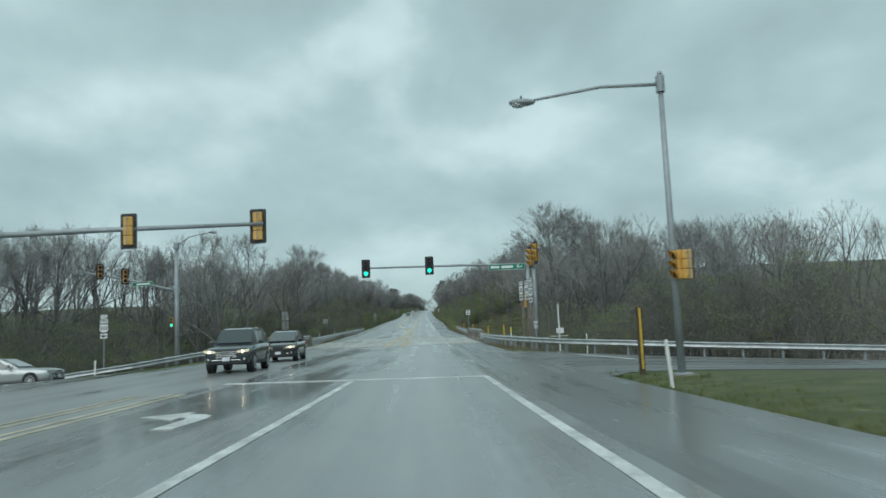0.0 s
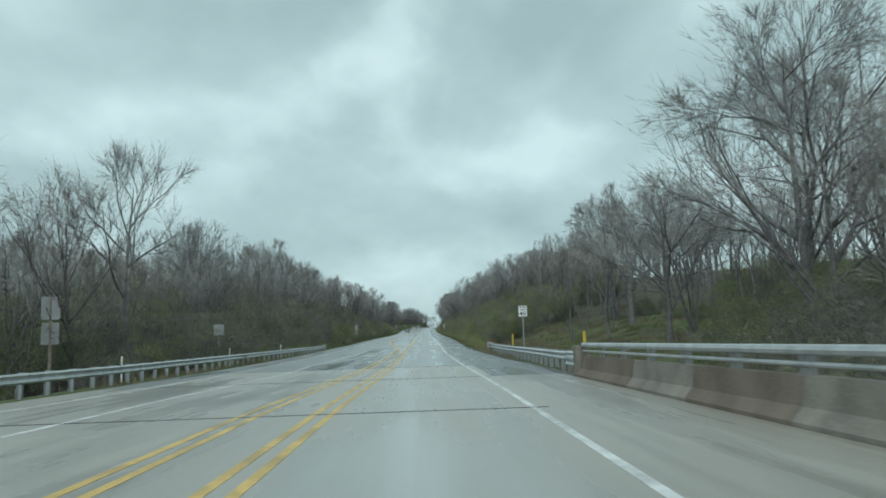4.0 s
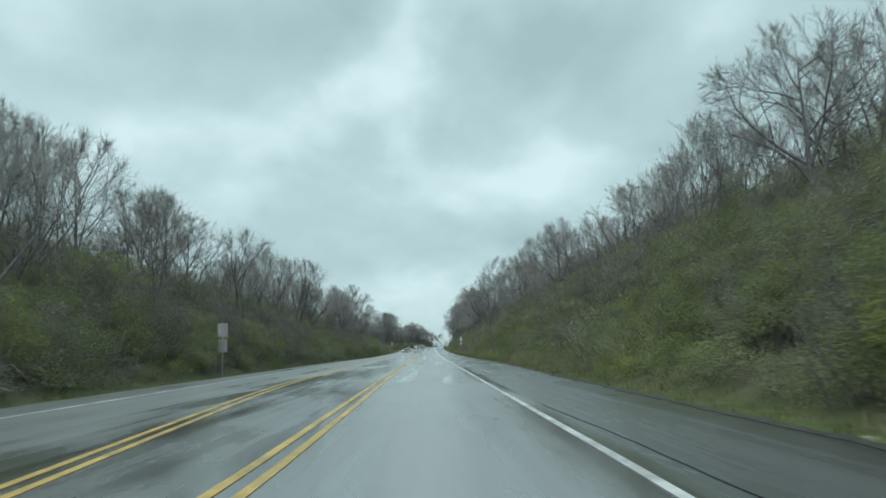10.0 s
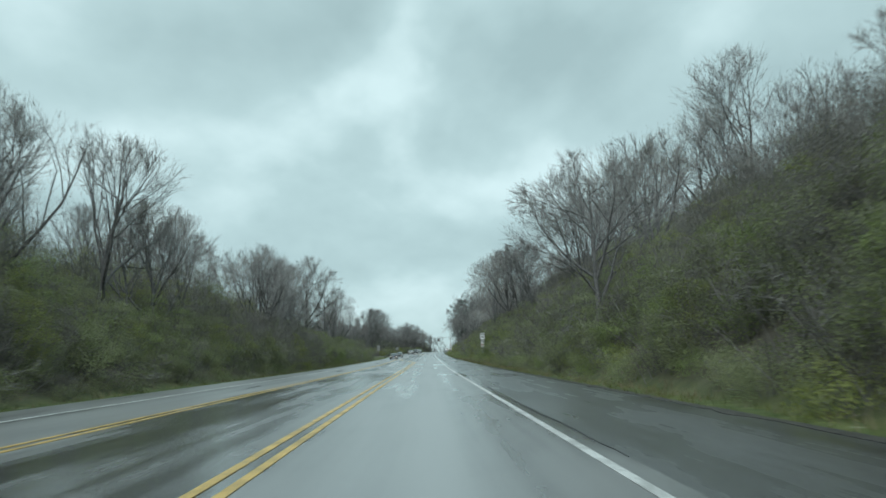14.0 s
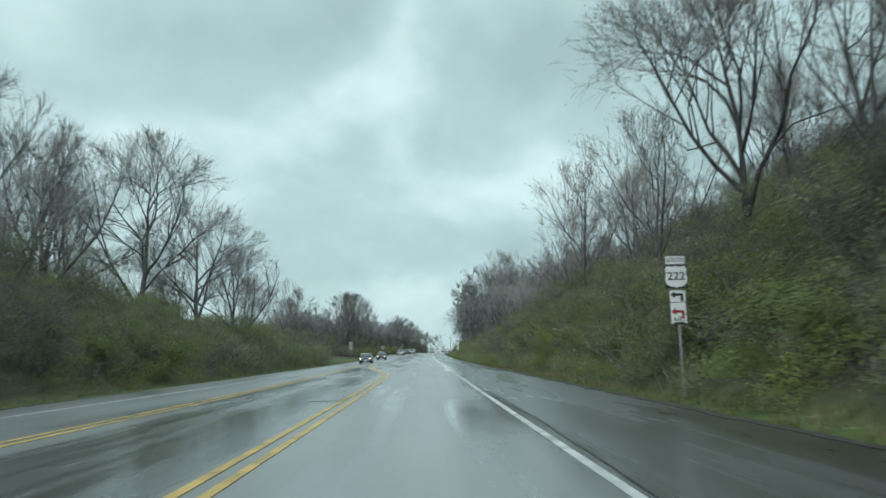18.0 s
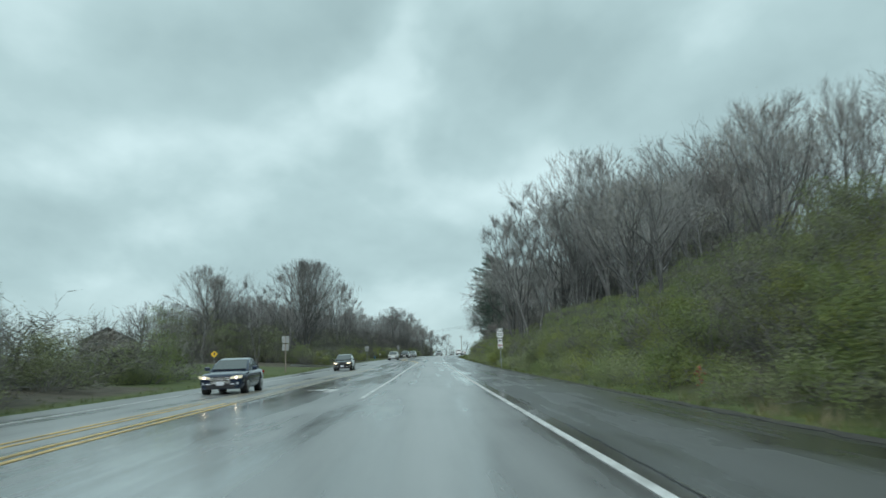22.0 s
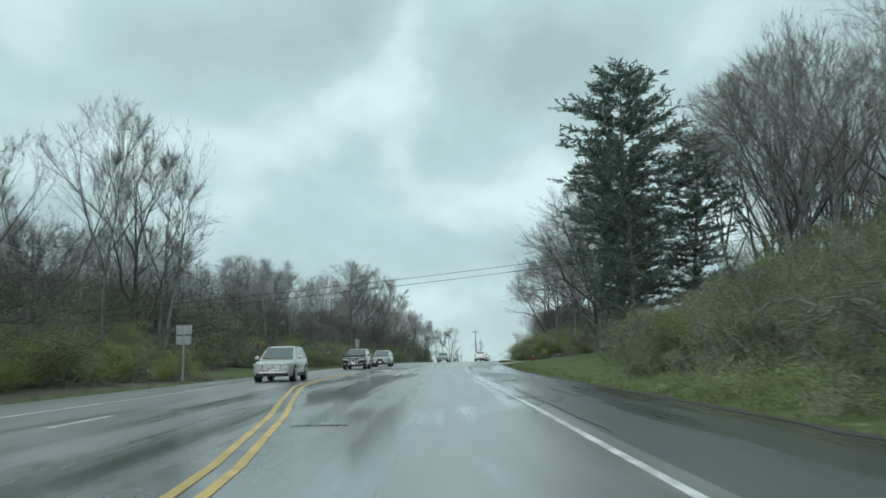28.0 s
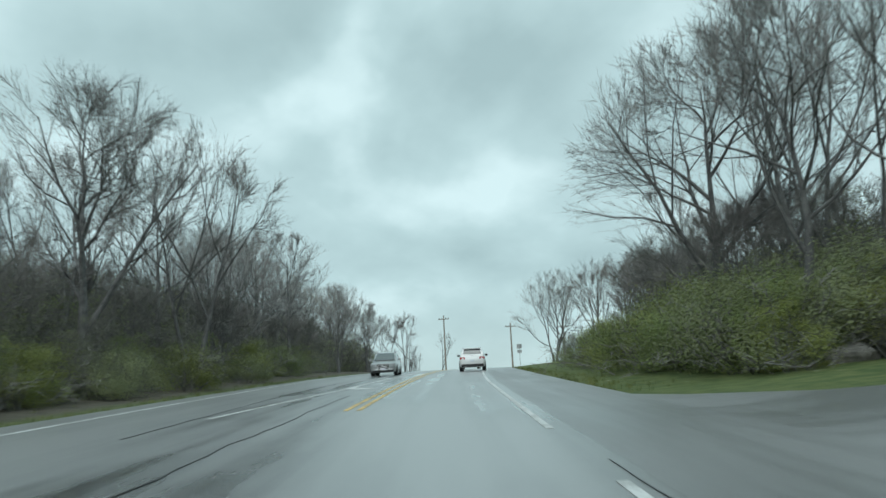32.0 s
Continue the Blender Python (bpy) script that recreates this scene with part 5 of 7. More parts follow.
for side, s0, s1, near, gap, (lo, hi), kinds in THICKETS:
    s = s0
    while s < s1:
        size = rnd.uniform(lo, hi)
        edge = float(knot(EDGE_R, s) if side > 0 else knot(EDGE_L, s))
        u = edge + side * (near + rnd.uniform(-0.4, 0.4))
        rise = (ground_off(u + side * 6 * size, s) - ground_off(u, s)) / (6 * size)
        steep, base = min(TANGLES[rnd.choice(kinds)], key=lambda k: abs(k[0] - rise))
        m = place(u, s, min(0.0, 3 * (rise - steep)) - 0.1, (0 if side > 0 else 180) + rnd.uniform(-8, 8))
        ob = copy_thing(base, m) if base.name in tangle_used else base
        tangle_used.add(base.name)
        ob.matrix_basis = m
        ob.scale = (size, size * rnd.uniform(0.95, 1.1), size)
        s += gap * rnd.uniform(0.8, 1.2)
for forms in TANGLES.values():
    for steep, base in forms:
        if base.name not in tangle_used:
            for o in (*base.children, base):
                bpy.data.objects.remove(o)


# ---------------------------------------------------------------- woods farther back
def far_woods(name, label, bands):
    wood = []
    for k, h in ((0, 11), (1, 12), (2, 10)):
        wood.append(bare_tree(60 + k, h, 0.22, 7, 0.8, boughs=3, sprays=5, twigs=6, lite=True))
    verts, faces, index, count = [], [], [], 0
    for u0, u1, s0, s1, n, lo, hi in bands:
        for _ in range(n):
            u, s = rnd.uniform(u0, u1), rnd.uniform(s0, s1)
            if 540 < s < 650 and u < -0.41 * (s - 442):
                continue  # the open field before the barn
            m = np.array(place(u, s, -0.1, rnd.uniform(0, 360)))
            size = rnd.uniform(lo, hi) / 11
            for (v, f, _), mat in zip(rnd.choice(wood), (0, 1)):
                thickened = v * size
                verts.append(thickened @ m[:3, :3].T + m[:3, 3])
                faces.append(f + count)
                index.append(np.full(len(f), mat))
                count += len(v)
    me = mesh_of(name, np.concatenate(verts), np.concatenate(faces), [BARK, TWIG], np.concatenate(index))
    tagged(new(name, me), label, "woods", kind="stuff")


far_woods("woods_right", "bare grey-brown woods farther back from the road", ((30, 62, 60, 150, 70, 9, 12.5), (22, 42, 150, 215, 40, 7, 9.5), (24, 42, 104, 150, 34, 7, 9.5), (15, 34, 482, 524, 95, 12.5, 16.5), (16, 34, 524, 548, 16, 10, 13), (28, 55, 150, 560, 90, 9, 14), (40, 200, 770, 860, 40, 9, 12), (50, 115, 715, 765, 34, 8.5, 11), (70, 130, 560, 700, 8, 10, 13), (22, 40, 596, 619, 16, 14, 17)))
far_woods("woods_left", "bare grey-brown woods across the road, farther back", ((-75, -42, 30, 150, 60, 11, 16), (-70, -40, 150, 440, 90, 9, 13), (-90, -38, 550, 800, 120, 11, 14), (-42, -22, 560, 780, 160, 9, 11.5), (-112, -58, 640, 720, 16, 10, 14), (-80, -12, 800, 900, 25, 8, 11)))

# ---------------------------------------------------------------- side roads and drive
def slab_z(u, s, lift=0.03):
    inside = knot(EDGE_L, s) - 0.1 < u < knot(EDGE_R, s) + 0.1
    return -0.02 if inside else ground_off(u, s) + lift


def cross_street(name, label, corners, lift=0.03, mat=ASPHALT, category="side road"):
    """A slab that leaves the road sideways: rows of (u, s of its near edge, s of its far edge)."""
    verts, uvs = [], []
    for u, s0, s1 in corners:
        for f in np.linspace(0, 1, 7):
            s = s0 + (s1 - s0) * f
            z = slab_z(u, s, lift)
            for drop in (0.0, 0.3):
                verts.append(spot(u, s, z - drop))
                uvs.append((s, u))
    n = 14
    faces = []
    for i in range(len(corners) - 1):
        for k in range(6):
            a, b = i * n + 2 * k, (i + 1) * n + 2 * k
            faces.append((a, a + 2, b + 2, b) if corners[-1][0] < 0 else (a, b, b + 2, a + 2))
        for k in (0, 12):
            a, b = i * n + k, (i + 1) * n + k
            faces.append((a, b, b + 1, a + 1))
    me = mesh_of(name, verts, np.array(faces), [mat])
    layer = me.uv_layers.new(name="metres")
    idx = np.zeros(len(me.loops), np.int32)
    me.loops.foreach_get("vertex_index", idx)
    layer.data.foreach_set("uv", np.array(uvs, np.float32)[idx].ravel())
    return tagged(new(name, me), label, category, kind="structure")


cross_street("side_road", "wet asphalt side road leaving the crossing beside a grass island", [(4.6, 21.5, 47), (5.6, 23, 45), (7, 23.8, 43.5), (9, 24, 42.3), (14, 24.2, 41), (22, 24, 39.6), (34, 23.5, 38.2), (60, 22, 36), (90, 20, 34)], mat=SHOULDER)
cross_street("side_road_west", "wet asphalt side road across the junction", [(-13.8, 27, 49), (-15.5, 29.5, 46.8), (-18, 30.5, 46), (-24, 31, 45), (-40, 31, 44), (-90, 30, 42)], mat=SHOULDER)
cross_street("driveway", "grey asphalt driveway across the lawn", [(4.7, 633, 652), (6, 635.5, 650), (8, 637, 646.5), (11, 636.8, 643.5), (15, 636, 640.8), (22, 636, 640), (34, 638, 642), (60, 645, 649)], mat=DRIVE, category="driveway")
cross_street("field_lane", "narrow grey lane leaving the road beside the field", [(-13.0, 536, 548), (-15, 539, 546), (-20, 541, 546), (-40, 546, 550), (-90, 560, 564)], mat=SHOULDER, category="lane")


def paint_strip(name, a, b, width, mat):
    """A straight painted bar between two spots on a side road."""
    (u0, s0), (u1, s1) = a, b
    d = Vector((s0 - s1, u1 - u0)).normalized() * width / 2
    bm = bmesh.new()
    top = []
    for u, s in ((u0 + d.x, s0 + d.y), (u0 - d.x, s0 - d.y), (u1 - d.x, s1 - d.y), (u1 + d.x, s1 + d.y)):
        top.append(bm.verts.new(spot(u, s, slab_z(u, s) + 0.012)))
    bm.faces.new(top)
    bmesh.ops.recalc_face_normals(bm, faces=bm.faces)
    if bm.faces[:][0].normal.z < 0:
        bmesh.ops.reverse_faces(bm, faces=bm.faces)
    part(name, bm, mat, bpy.data.objects["side_road"])


paint_strip("stop_line", (7.3, 39.5), (8.4, 33.5), 0.5, LINE_WHITE)
paint_strip("centre_line", (9.0, 33.6), (40, 31.6), 0.14, LINE_YELLOW)
paint_strip("edge_line", (8.2, 42.2), (40, 37.3), 0.12, LINE_WHITE)

# ---------------------------------------------------------------- guardrails
W_BEAM = ((0.0, -0.155), (0.075, -0.10), (0.02, -0.02), (0.02, 0.02), (0.075, 0.10), (0.0, 0.155))
THRIE = ((0.0, -0.25), (0.075, -0.20), (0.02, -0.12), (0.075, -0.04), (0.075, 0.04), (0.02, 0.12), (0.075, 0.20), (0.0, 0.25))


def track(points, step):
    """Evenly spaced spots along a line of (u, s) points, with the way along it."""
    pts = [Vector(spot(u, s, 0)) + Vector((0, 0, ground_off(u, s) if abs(u) > 5.2 or u < 0 else -0.03)) for u, s in points]
    fine_, total = [pts[0]], [0.0]
    for a, b in zip(pts, pts[1:]):
        for k in range(1, 9):
            fine_.append(a.lerp(b, k / 8))
            total.append(total[-1] + (fine_[-1] - fine_[-2]).length)
    out_ = []
    for d in np.arange(0, total[-1] + 0.001, step):
        p_ = Vector([np.interp(d, total, [q[i] for q in fine_]) for i in range(3)])
        q_ = Vector([np.interp(min(d + 0.3, total[-1]), total, [q[i] for q in fine_]) for i in range(3)])
        o_ = Vector([np.interp(max(d - 0.3, 0), total, [q[i] for q in fine_]) for i in range(3)])
        way = (q_ - o_)
        way.z = 0
        out_.append((p_, way.normalized()))
    return out_


def beam(line, profile, height, side):
    bm = bmesh.new()
    rings = []
    for p_, way in line:
        out_ = Vector((way.y, -way.x, 0)) * side
        ring = [bm.verts.new(p_ + out_ * x + Vector((0, 0, height + z))) for x, z in profile]
        back = [bm.verts.new(p_ + out_ * (x - 0.012) + Vector((0, 0, height + z))) for x, z in reversed(profile)]
        rings.append(ring + back)
    n = len(rings[0])
    for a, b in zip(rings, rings[1:]):
        for k in range(n):
            bm.faces.new((a[k], a[(k + 1) % n], b[(k + 1) % n], b[k]))
    for ring in (rings[0], rings[-1]):
        bm.faces.new(ring)
    bmesh.ops.recalc_face_normals(bm, faces=bm.faces)
    return bm


POST_MESH = []


def guardrail(points, side, label, post_step=1.9, ends=("", "")):
    rail_line = track(points, 0.95)
    origin = rail_line[0][0].copy()
    root = thing("guardrail", Matrix.Translation(origin), label, "guardrail", "steel guardrails")
    shift = [(p_ - origin, w) for p_, w in rail_line]
    if ends[0] == "thrie":
        part("transition_panel", beam(shift[:4], THRIE, 0.53, side), GALV, root)
        shift_main = shift[3:]
    elif ends[1] == "thrie":
        part("transition_panel", beam(shift[-4:], THRIE, 0.53, side), GALV, root)
        shift_main = shift[:-3]
    else:
        shift_main = shift
    part("rail", beam(shift_main, W_BEAM, 0.60, side), GALV, root)
    if not POST_MESH:
        bm = bmesh.new()
        box(bm, (0.10, 0.012, 1.0), (0, -0.075, 0.28))
        box(bm, (0.10, 0.012, 1.0), (0, 0.075, 0.28))
        box(bm, (0.010, 0.15, 1.0), (0, 0, 0.28))
        box(bm, (0.10, 0.17, 0.33), (0, 0.155, 0.60), 0.006)
        me = bpy.data.meshes.new("post")
        bm.to_mesh(me)
        bm.free()
        me.materials.append(POLE_GREY)
        POST_MESH.append(me)
    for p_, way in track(points, post_step):
        out_ = Vector((way.y, -way.x, 0)) * side
        ob = new("post", POST_MESH[0])
        ob.parent = root
        ob.matrix_basis = Matrix.Translation(p_ - origin - out_ * 0.25) @ pose(0, 0, 0, 0, 0, math.degrees(math.atan2(out_.y, out_.x)) - 90)
    for which, (p_, way) in zip(ends, (shift[0], shift[-1])):
        if which == "head":
            bm = bmesh.new()
            # an open box with a middle shelf, tapering into the throat that takes the rail
            for z in (-0.25, 0.0, 0.25):
                box(bm, (0.40, 0.34, 0.022), (0, -0.22, z), 0.004)
            for x in (-0.20, 0.20):
                box(bm, (0.022, 0.34, 0.52), (x, -0.22, 0), 0.004)
            box(bm, (0.38, 0.018, 0.50), (0, -0.06, 0))
            head = part("end_terminal", bm, GALV, root, "galvanised open-fronted impact head")
            head.matrix_basis = Matrix.Translation(p_ + Vector((0, 0, 0.62))) @ pose(0, 0, 0, 0, 0, 180 + math.degrees(math.atan2(way.y, way.x)) - 90)
            bm = bmesh.new()
            for x in (-0.135, 0.135):
                box(bm, (0.016, 0.66, 0.40), (x, 0.28, -0.01), 0.004)
            for z in (-0.20, 0.18):
                box(bm, (0.27, 0.66, 0.016), (0, 0.28, z), 0.004)
            throat = part("throat", bm, GALV, head)
            for x in (-0.146, 0.146):
                bm = bmesh.new()
                box(bm, (0.006, 0.035, 0.13), (x, 0.10, 0.02))
                part("slot", bm, SIGNAL_BLACK, throat)
            bm = bmesh.new()
            tube(bm, (0.10, 0.50, -0.18), (0.10, 0.12, -0.62), 0.018, 0.018, 8)
            tube(bm, (0.10, 0.12, -0.62), (0.10, 0.95, -0.66), 0.022, 0.022, 8)
            part("anchor_strut", bm, GALV, head)
    return root


guardrail(((46, 37.3), (22.5, 40.4), (14.4, 42.2), (10, 43.6), (7.6, 45.4), (6.1, 48.6), (5.4, 53), (5.0, 60), (4.85, 67), (4.85, 73.4)), -1, "galvanised guardrail curving from the side road to the bridge", ends=("", "thrie"))
guardrail(((5.02, 94.6), (5.25, 103), (5.45, 112), (5.55, 126), (5.7, 140.3)), -1, "galvanised guardrail running on from the bridge parapet", ends=("thrie", "head"))
guardrail(((-46, 46), (-23, 47), (-17, 48.4), (-14.2, 53), (-12.5, 61), (-11.5, 67.8)), 1, "galvanised guardrail along the far side of the junction", ends=("", "thrie"))
guardrail(((-11.6, 84.6), (-11.9, 100), (-12.6, 128), (-12.3, 150), (-12.0, 167.5)), 1, "long galvanised guardrail below the wooded bank", ends=("thrie", "head"))

# ---------------------------------------------------------------- bridge parapets
JERSEY = ((0.0, 0.0), (0.0, 0.08), (0.16, 0.30), (0.22, 0.78), (0.42, 0.78), (0.42, -0.4), (0.0, -0.4))


def parapet(u, s0, s1, side, label):
    root = thing("bridge_parapet", place(u, s0, 0, grounded=False), label, "parapet", "bridge parapets")
    inv = root.matrix_basis.inverted()
    cuts = [s0, *np.arange(s0 + 4.5, s1 - 2, 4.5), s1]
    for a, b in zip(cuts, cuts[1:]):
        bm = bmesh.new()
        rings = []
        for s in (a + 0.012, b - 0.012):
            rings.append([bm.verts.new(inv @ Vector(spot(u + side * x, s, z * 0.84))) for x, z in JERSEY])
        n = len(JERSEY)
        for k in range(n):
            bm.faces.new((rings[0][k], rings[0][(k + 1) % n], rings[1][(k + 1) % n], rings[1][k]))
        bm.faces.new(rings[0])
        bm.faces.new(rings[1])
        bmesh.ops.recalc_face_normals(bm, faces=bm.faces)
        part("concrete_panel", bm, RUST_CONCRETE if rnd.random() < 0.5 else CONCRETE, root)
    for s in (s0 + 0.35, s1 - 0.35):
        bm = bmesh.new()
        box(bm, (0.40, 0.6, 1.0), inv @ Vector(spot(u + side * 0.24, s, 0.48)), 0.04)
        part("end_block", bm, CONCRETE, root)
    for z, r in ((0.80, 0.036), (0.99, 0.072)):
        bm = bmesh.new()
        pipe(bm, [inv @ Vector(spot(u + side * 0.27, s, z)) for s in np.linspace(s0 + 0.7, s1 - 0.7, 8)], r, 8)
        part("steel_rail", bm, GALV, root)
    for s in np.arange(s0 + 2.0, s1 - 1, 2.6):
        bm = bmesh.new()
        box(bm, (0.12, 0.30, 0.36), inv @ Vector(spot(u + side * 0.35, s, 0.80)), 0.012)
        part("rail_post", bm, SIGN_BACK, root)
    return root


parapet(4.74, 73.6, 94.4, 1, "stained concrete bridge parapet with two steel rails on top")
parapet(-11.25, 68.0, 84.4, -1, "concrete bridge parapet with two steel rails across the road")


# ---------------------------------------------------------------- poles and signals
def signal_head(m, label, yellow=True, plate_=True, lit=None, sections=3, size=0.36, group="traffic signals"):
    """A signal head facing -y, its middle at m."""
    root = thing("traffic_signal", m, label, "traffic signal", group)
    shell = SIGNAL_YELLOW if yellow else SIGNAL_BLACK
    for k in range(sections):
        z = (sections - 1) / 2 * size - k * size
        bm = bmesh.new()
        box(bm, (size * 0.97, 0.20, size * 0.97), (0, 0.08, z), 0.03)
        section = part("housing_section", bm, shell, root)
        bm = bmesh.new()
        tube(bm, (0, -0.035, z), (0, -0.015, z), size * 0.40, size * 0.42, 20)
        part("lens", bm, LENS_GREEN if lit == k else LENS_DARK, section, "glowing green lens" if lit == k else "")
        bm = bmesh.new()
        n = 14
        ring = []
        for i in range(n + 1):
            a = radians(-35 + 250 * i / n)
            x, zz = math.cos(a) * size * 0.44, math.sin(a) * size * 0.44
            reach = (0.12 + 0.16 * max(0, math.sin(a))) * (size / 0.36) ** 1.3
            ring.append((bm.verts.new((x, -0.02, z + zz)), bm.verts.new((x, -0.02 - reach, z + zz))))
        for a, b in zip(ring, ring[1:]):
            bm.faces.new((a[0], b[0], b[1], a[1]))
        bmesh.ops.solidify(bm, geom=bm.faces[:], thickness=0.008)
        part("visor", bm, shell, section)
    if plate_:
        bm = bmesh.new()
        h = sections * size
        outline(bm, rounded(size + 0.26, h + 0.26, 0.07), 0.012, Matrix.Translation((0, 0.04, 0)))
        part("backplate", bm, SIGNAL_BLACK, root)
    bm = bmesh.new()
    tube(bm, (0, 0.19, -sections * size / 2 + 0.08), (0, 0.30, -sections * size / 2 + 0.08), 0.02)
    tube(bm, (0, 0.19, sections * size / 2 - 0.08), (0, 0.30, sections * size / 2 - 0.08), 0.02)
    tube(bm, (0, 0.30, -sections * size / 2), (0, 0.30, sections * size / 2), 0.016)
    part("bracket", bm, SIGN_BACK, root)
    return root


def pole(u, s, high, label, r0=0.14, r1=0.10, mat=POLE_GREY, arms=(), base=True, name="signal_pole", category="pole", sink=0.0):
    """A tapered round pole; arms are lists of (u, s, height over the road, radius)."""
    m = place(u, s, -sink)
    root = thing(name, m, label, category)
    inv = m.inverted()
    top = high - ground_off(u, s)
    bm = bmesh.new()
    tube(bm, (0, 0, -0.1), (0, 0, top), r0, r1, 14)
    part("shaft", bm, mat, root, smooth=True)
    bm = bmesh.new()
    tube(bm, (0, 0, top), (0, 0, top + 0.08), r1 * 1.15, r1 * 0.6, 12)
    part("cap", bm, mat, root)
    if base:
        bm = bmesh.new()
        box(bm, (0.46, 0.46, 0.05), (0, 0, 0.05), 0.01)
        part("base_plate", bm, mat, root)
        bm = bmesh.new()
        tube(bm, (0, 0, -0.3), (0, 0, 0.03), 0.42, 0.42, 18)
        part("footing", bm, CONCRETE, root)
    for arm in arms:
        bm = bmesh.new()
        pipe(bm, [inv @ Vector(spot(a, b, c)) for a, b, c, _ in arm], [r for *_, r in arm], 10)
        part("mast_arm", bm, mat, root, smooth=True)
        a, b, c, r = arm[0]
        bm = bmesh.new()
        tube(bm, inv @ Vector(spot(a, b, c - 0.22)), inv @ Vector(spot(a, b, c + 0.22)), max(r0, r1) * 1.2, None, 12)
        part("arm_collar", bm, mat, root)
    return root


def head_at(u, s, dz, turn, *args, **kw):
    return signal_head(place(u, s, dz, turn, grounded=False), *args, **kw)


def luminaire(u, s, dz, turn, label):
    """A cobra-head street lamp at the end of an arm; it points along +y before it is turned."""
    root = thing("street_lamp", place(u, s, dz, turn, grounded=False), label, "street lamp")
    bm = bmesh.new()
    made = bmesh.ops.create_uvsphere(bm, u_segments=16, v_segments=10, radius=1.0)["verts"]
    bmesh.ops.transform(bm, matrix=Matrix.Diagonal((0.17, 0.36, 0.10, 1)), verts=made)
    part("housing", bm, POLE_GREY, root, smooth=True)
    bm = bmesh.new()
    made = bmesh.ops.create_uvsphere(bm, u_segments=16, v_segments=8, radius=1.0)["verts"]
    bmesh.ops.transform(bm, matrix=Matrix.Translation((0, 0.10, -0.05)) @ Matrix.Diagonal((0.13, 0.20, 0.10, 1)), verts=made)
    part("lens", bm, LAMP_OFF, root, smooth=True)
    bm = bmesh.new()
    tube(bm, (0, 0.02, 0.08), (0, 0.02, 0.17), 0.03, 0.025)
    part("photocell", bm, TRIM_BLACK, root)
    return root


pole(7.65, 60.3, 6.75, "grey tapered signal pole with a long mast arm over the road", 0.15, 0.12, arms=[[(7.65, 60.3, 5.72, .11), (3.0, 60.4, 5.88, .09), (-4.4, 60.5, 5.95, .06)]])
head_at(-4.09, 60.3, 5.90, 0, "black-backed traffic signal on a mast arm, green lit", yellow=False, lit=2)
head_at(0.52, 60.3, 5.95, 0, "black-backed traffic signal on a mast arm, green lit", yellow=False, lit=2)
head_at(7.30, 60.8, 3.17, -80, "yellow traffic signal seen edge-on, fixed low on a pole", plate_=False)
pole(7.80, 58.0, 6.78, "grey steel signal pole whose arm reaches over the side road", 0.15, 0.12, arms=[[(7.80, 58.0, 5.5, .11), (7.35, 54, 5.62, .09), (6.75, 47.6, 5.8, .07)]])
head_at(6.79, 52.06, 5.63, -78, "yellow traffic signal with black backplate facing the side road")
head_at(6.69, 48.82, 5.66, -78, "yellow traffic signal with black backplate facing the side road")
pole(-18.5, 31.2, 7.2, "grey steel signal pole beside the junction", 0.16, 0.12, arms=[[(-18.5, 31.2, 5.55, .12), (-12, 31.4, 5.66, .10), (-6.0, 31.6, 5.70, .07)]])
head_at(-6.22, 31.8, 5.63, 180, "traffic signal seen from behind, yellow back and black plate")
head_at(-10.99, 31.4, 5.58, 180, "traffic signal seen from behind, yellow back and black plate")
pole(-20.3, 69.1, 9.2, "tall grey signal pole with a street lamp arm", 0.21, 0.15,
     arms=[[(-20.3, 69.1, 5.3, .11), (-24, 70, 6.3, .09), (-29.5, 72, 7.5, .06)], [(-20.3, 69.1, 9.0, .05), (-19.2, 69, 9.75, .04), (-17.6, 69, 10.05, .035)]])
luminaire(-17.3, 69, 10.07, -90, "grey cobra-head street lamp on a curved arm")
head_at(-24.9, 70.2, 6.75, 30, "yellow traffic signal with black backplate on a far mast arm")
head_at(-27.3, 71.0, 7.3, 30, "yellow traffic signal with black backplate on a far mast arm")
head_at(-20.65, 68.8, 2.74, 0, "small low traffic signal on a pole, green lit", plate_=False, lit=2, size=0.24)
pole(6.5, 21.3, 7.9, "grey light pole on the grass island with signal heads", 0.10, 0.065, arms=[[(6.5, 21.3, 7.62, .05), (4.9, 21.3, 7.6, .042), (3.1, 21.3, 7.3, .035)]])
luminaire(2.8, 21.3, 7.25, 90, "grey cobra-head street lamp hanging over the lane")
head_at(6.46, 20.98, 2.78, -75, "yellow traffic signal low on a light pole, facing across", plate_=False, size=0.25)
head_at(6.70, 20.97, 2.77, 180, "yellow traffic signal seen from behind, low on a pole", plate_=False, size=0.25)


# ---------------------------------------------------------------- signs
SHIELD_US = ((-.30, .22), (-.22, .30), (-.11, .265), (0, .30), (.11, .265), (.22, .30), (.30, .22), (.265, .10), (.30, -.04), (.27, -.19), (.15, -.265), (.06, -.265), (0, -.30), (-.06, -.265), (-.15, -.265), (-.27, -.19), (-.30, -.04), (-.265, .10))
KEYSTONE = ((-.20, .30), (.20, .30), (.20, .25), (.30, .25), (.24, -.30), (-.24, -.30), (-.30, .25), (-.20, .25))
LEFT_ARROW = ((-.19, 0), (-.03, .13), (.02, .13), (-.06, .035), (.19, .035), (.19, -.035), (-.06, -.035), (.02, -.13), (-.03, -.13))
BENT_ARROW = ((-.19, .04), (-.07, .14), (-.07, .075), (.15, .075), (.15, -.14), (.08, -.14), (.08, .005), (-.07, .005), (-.07, -.06))


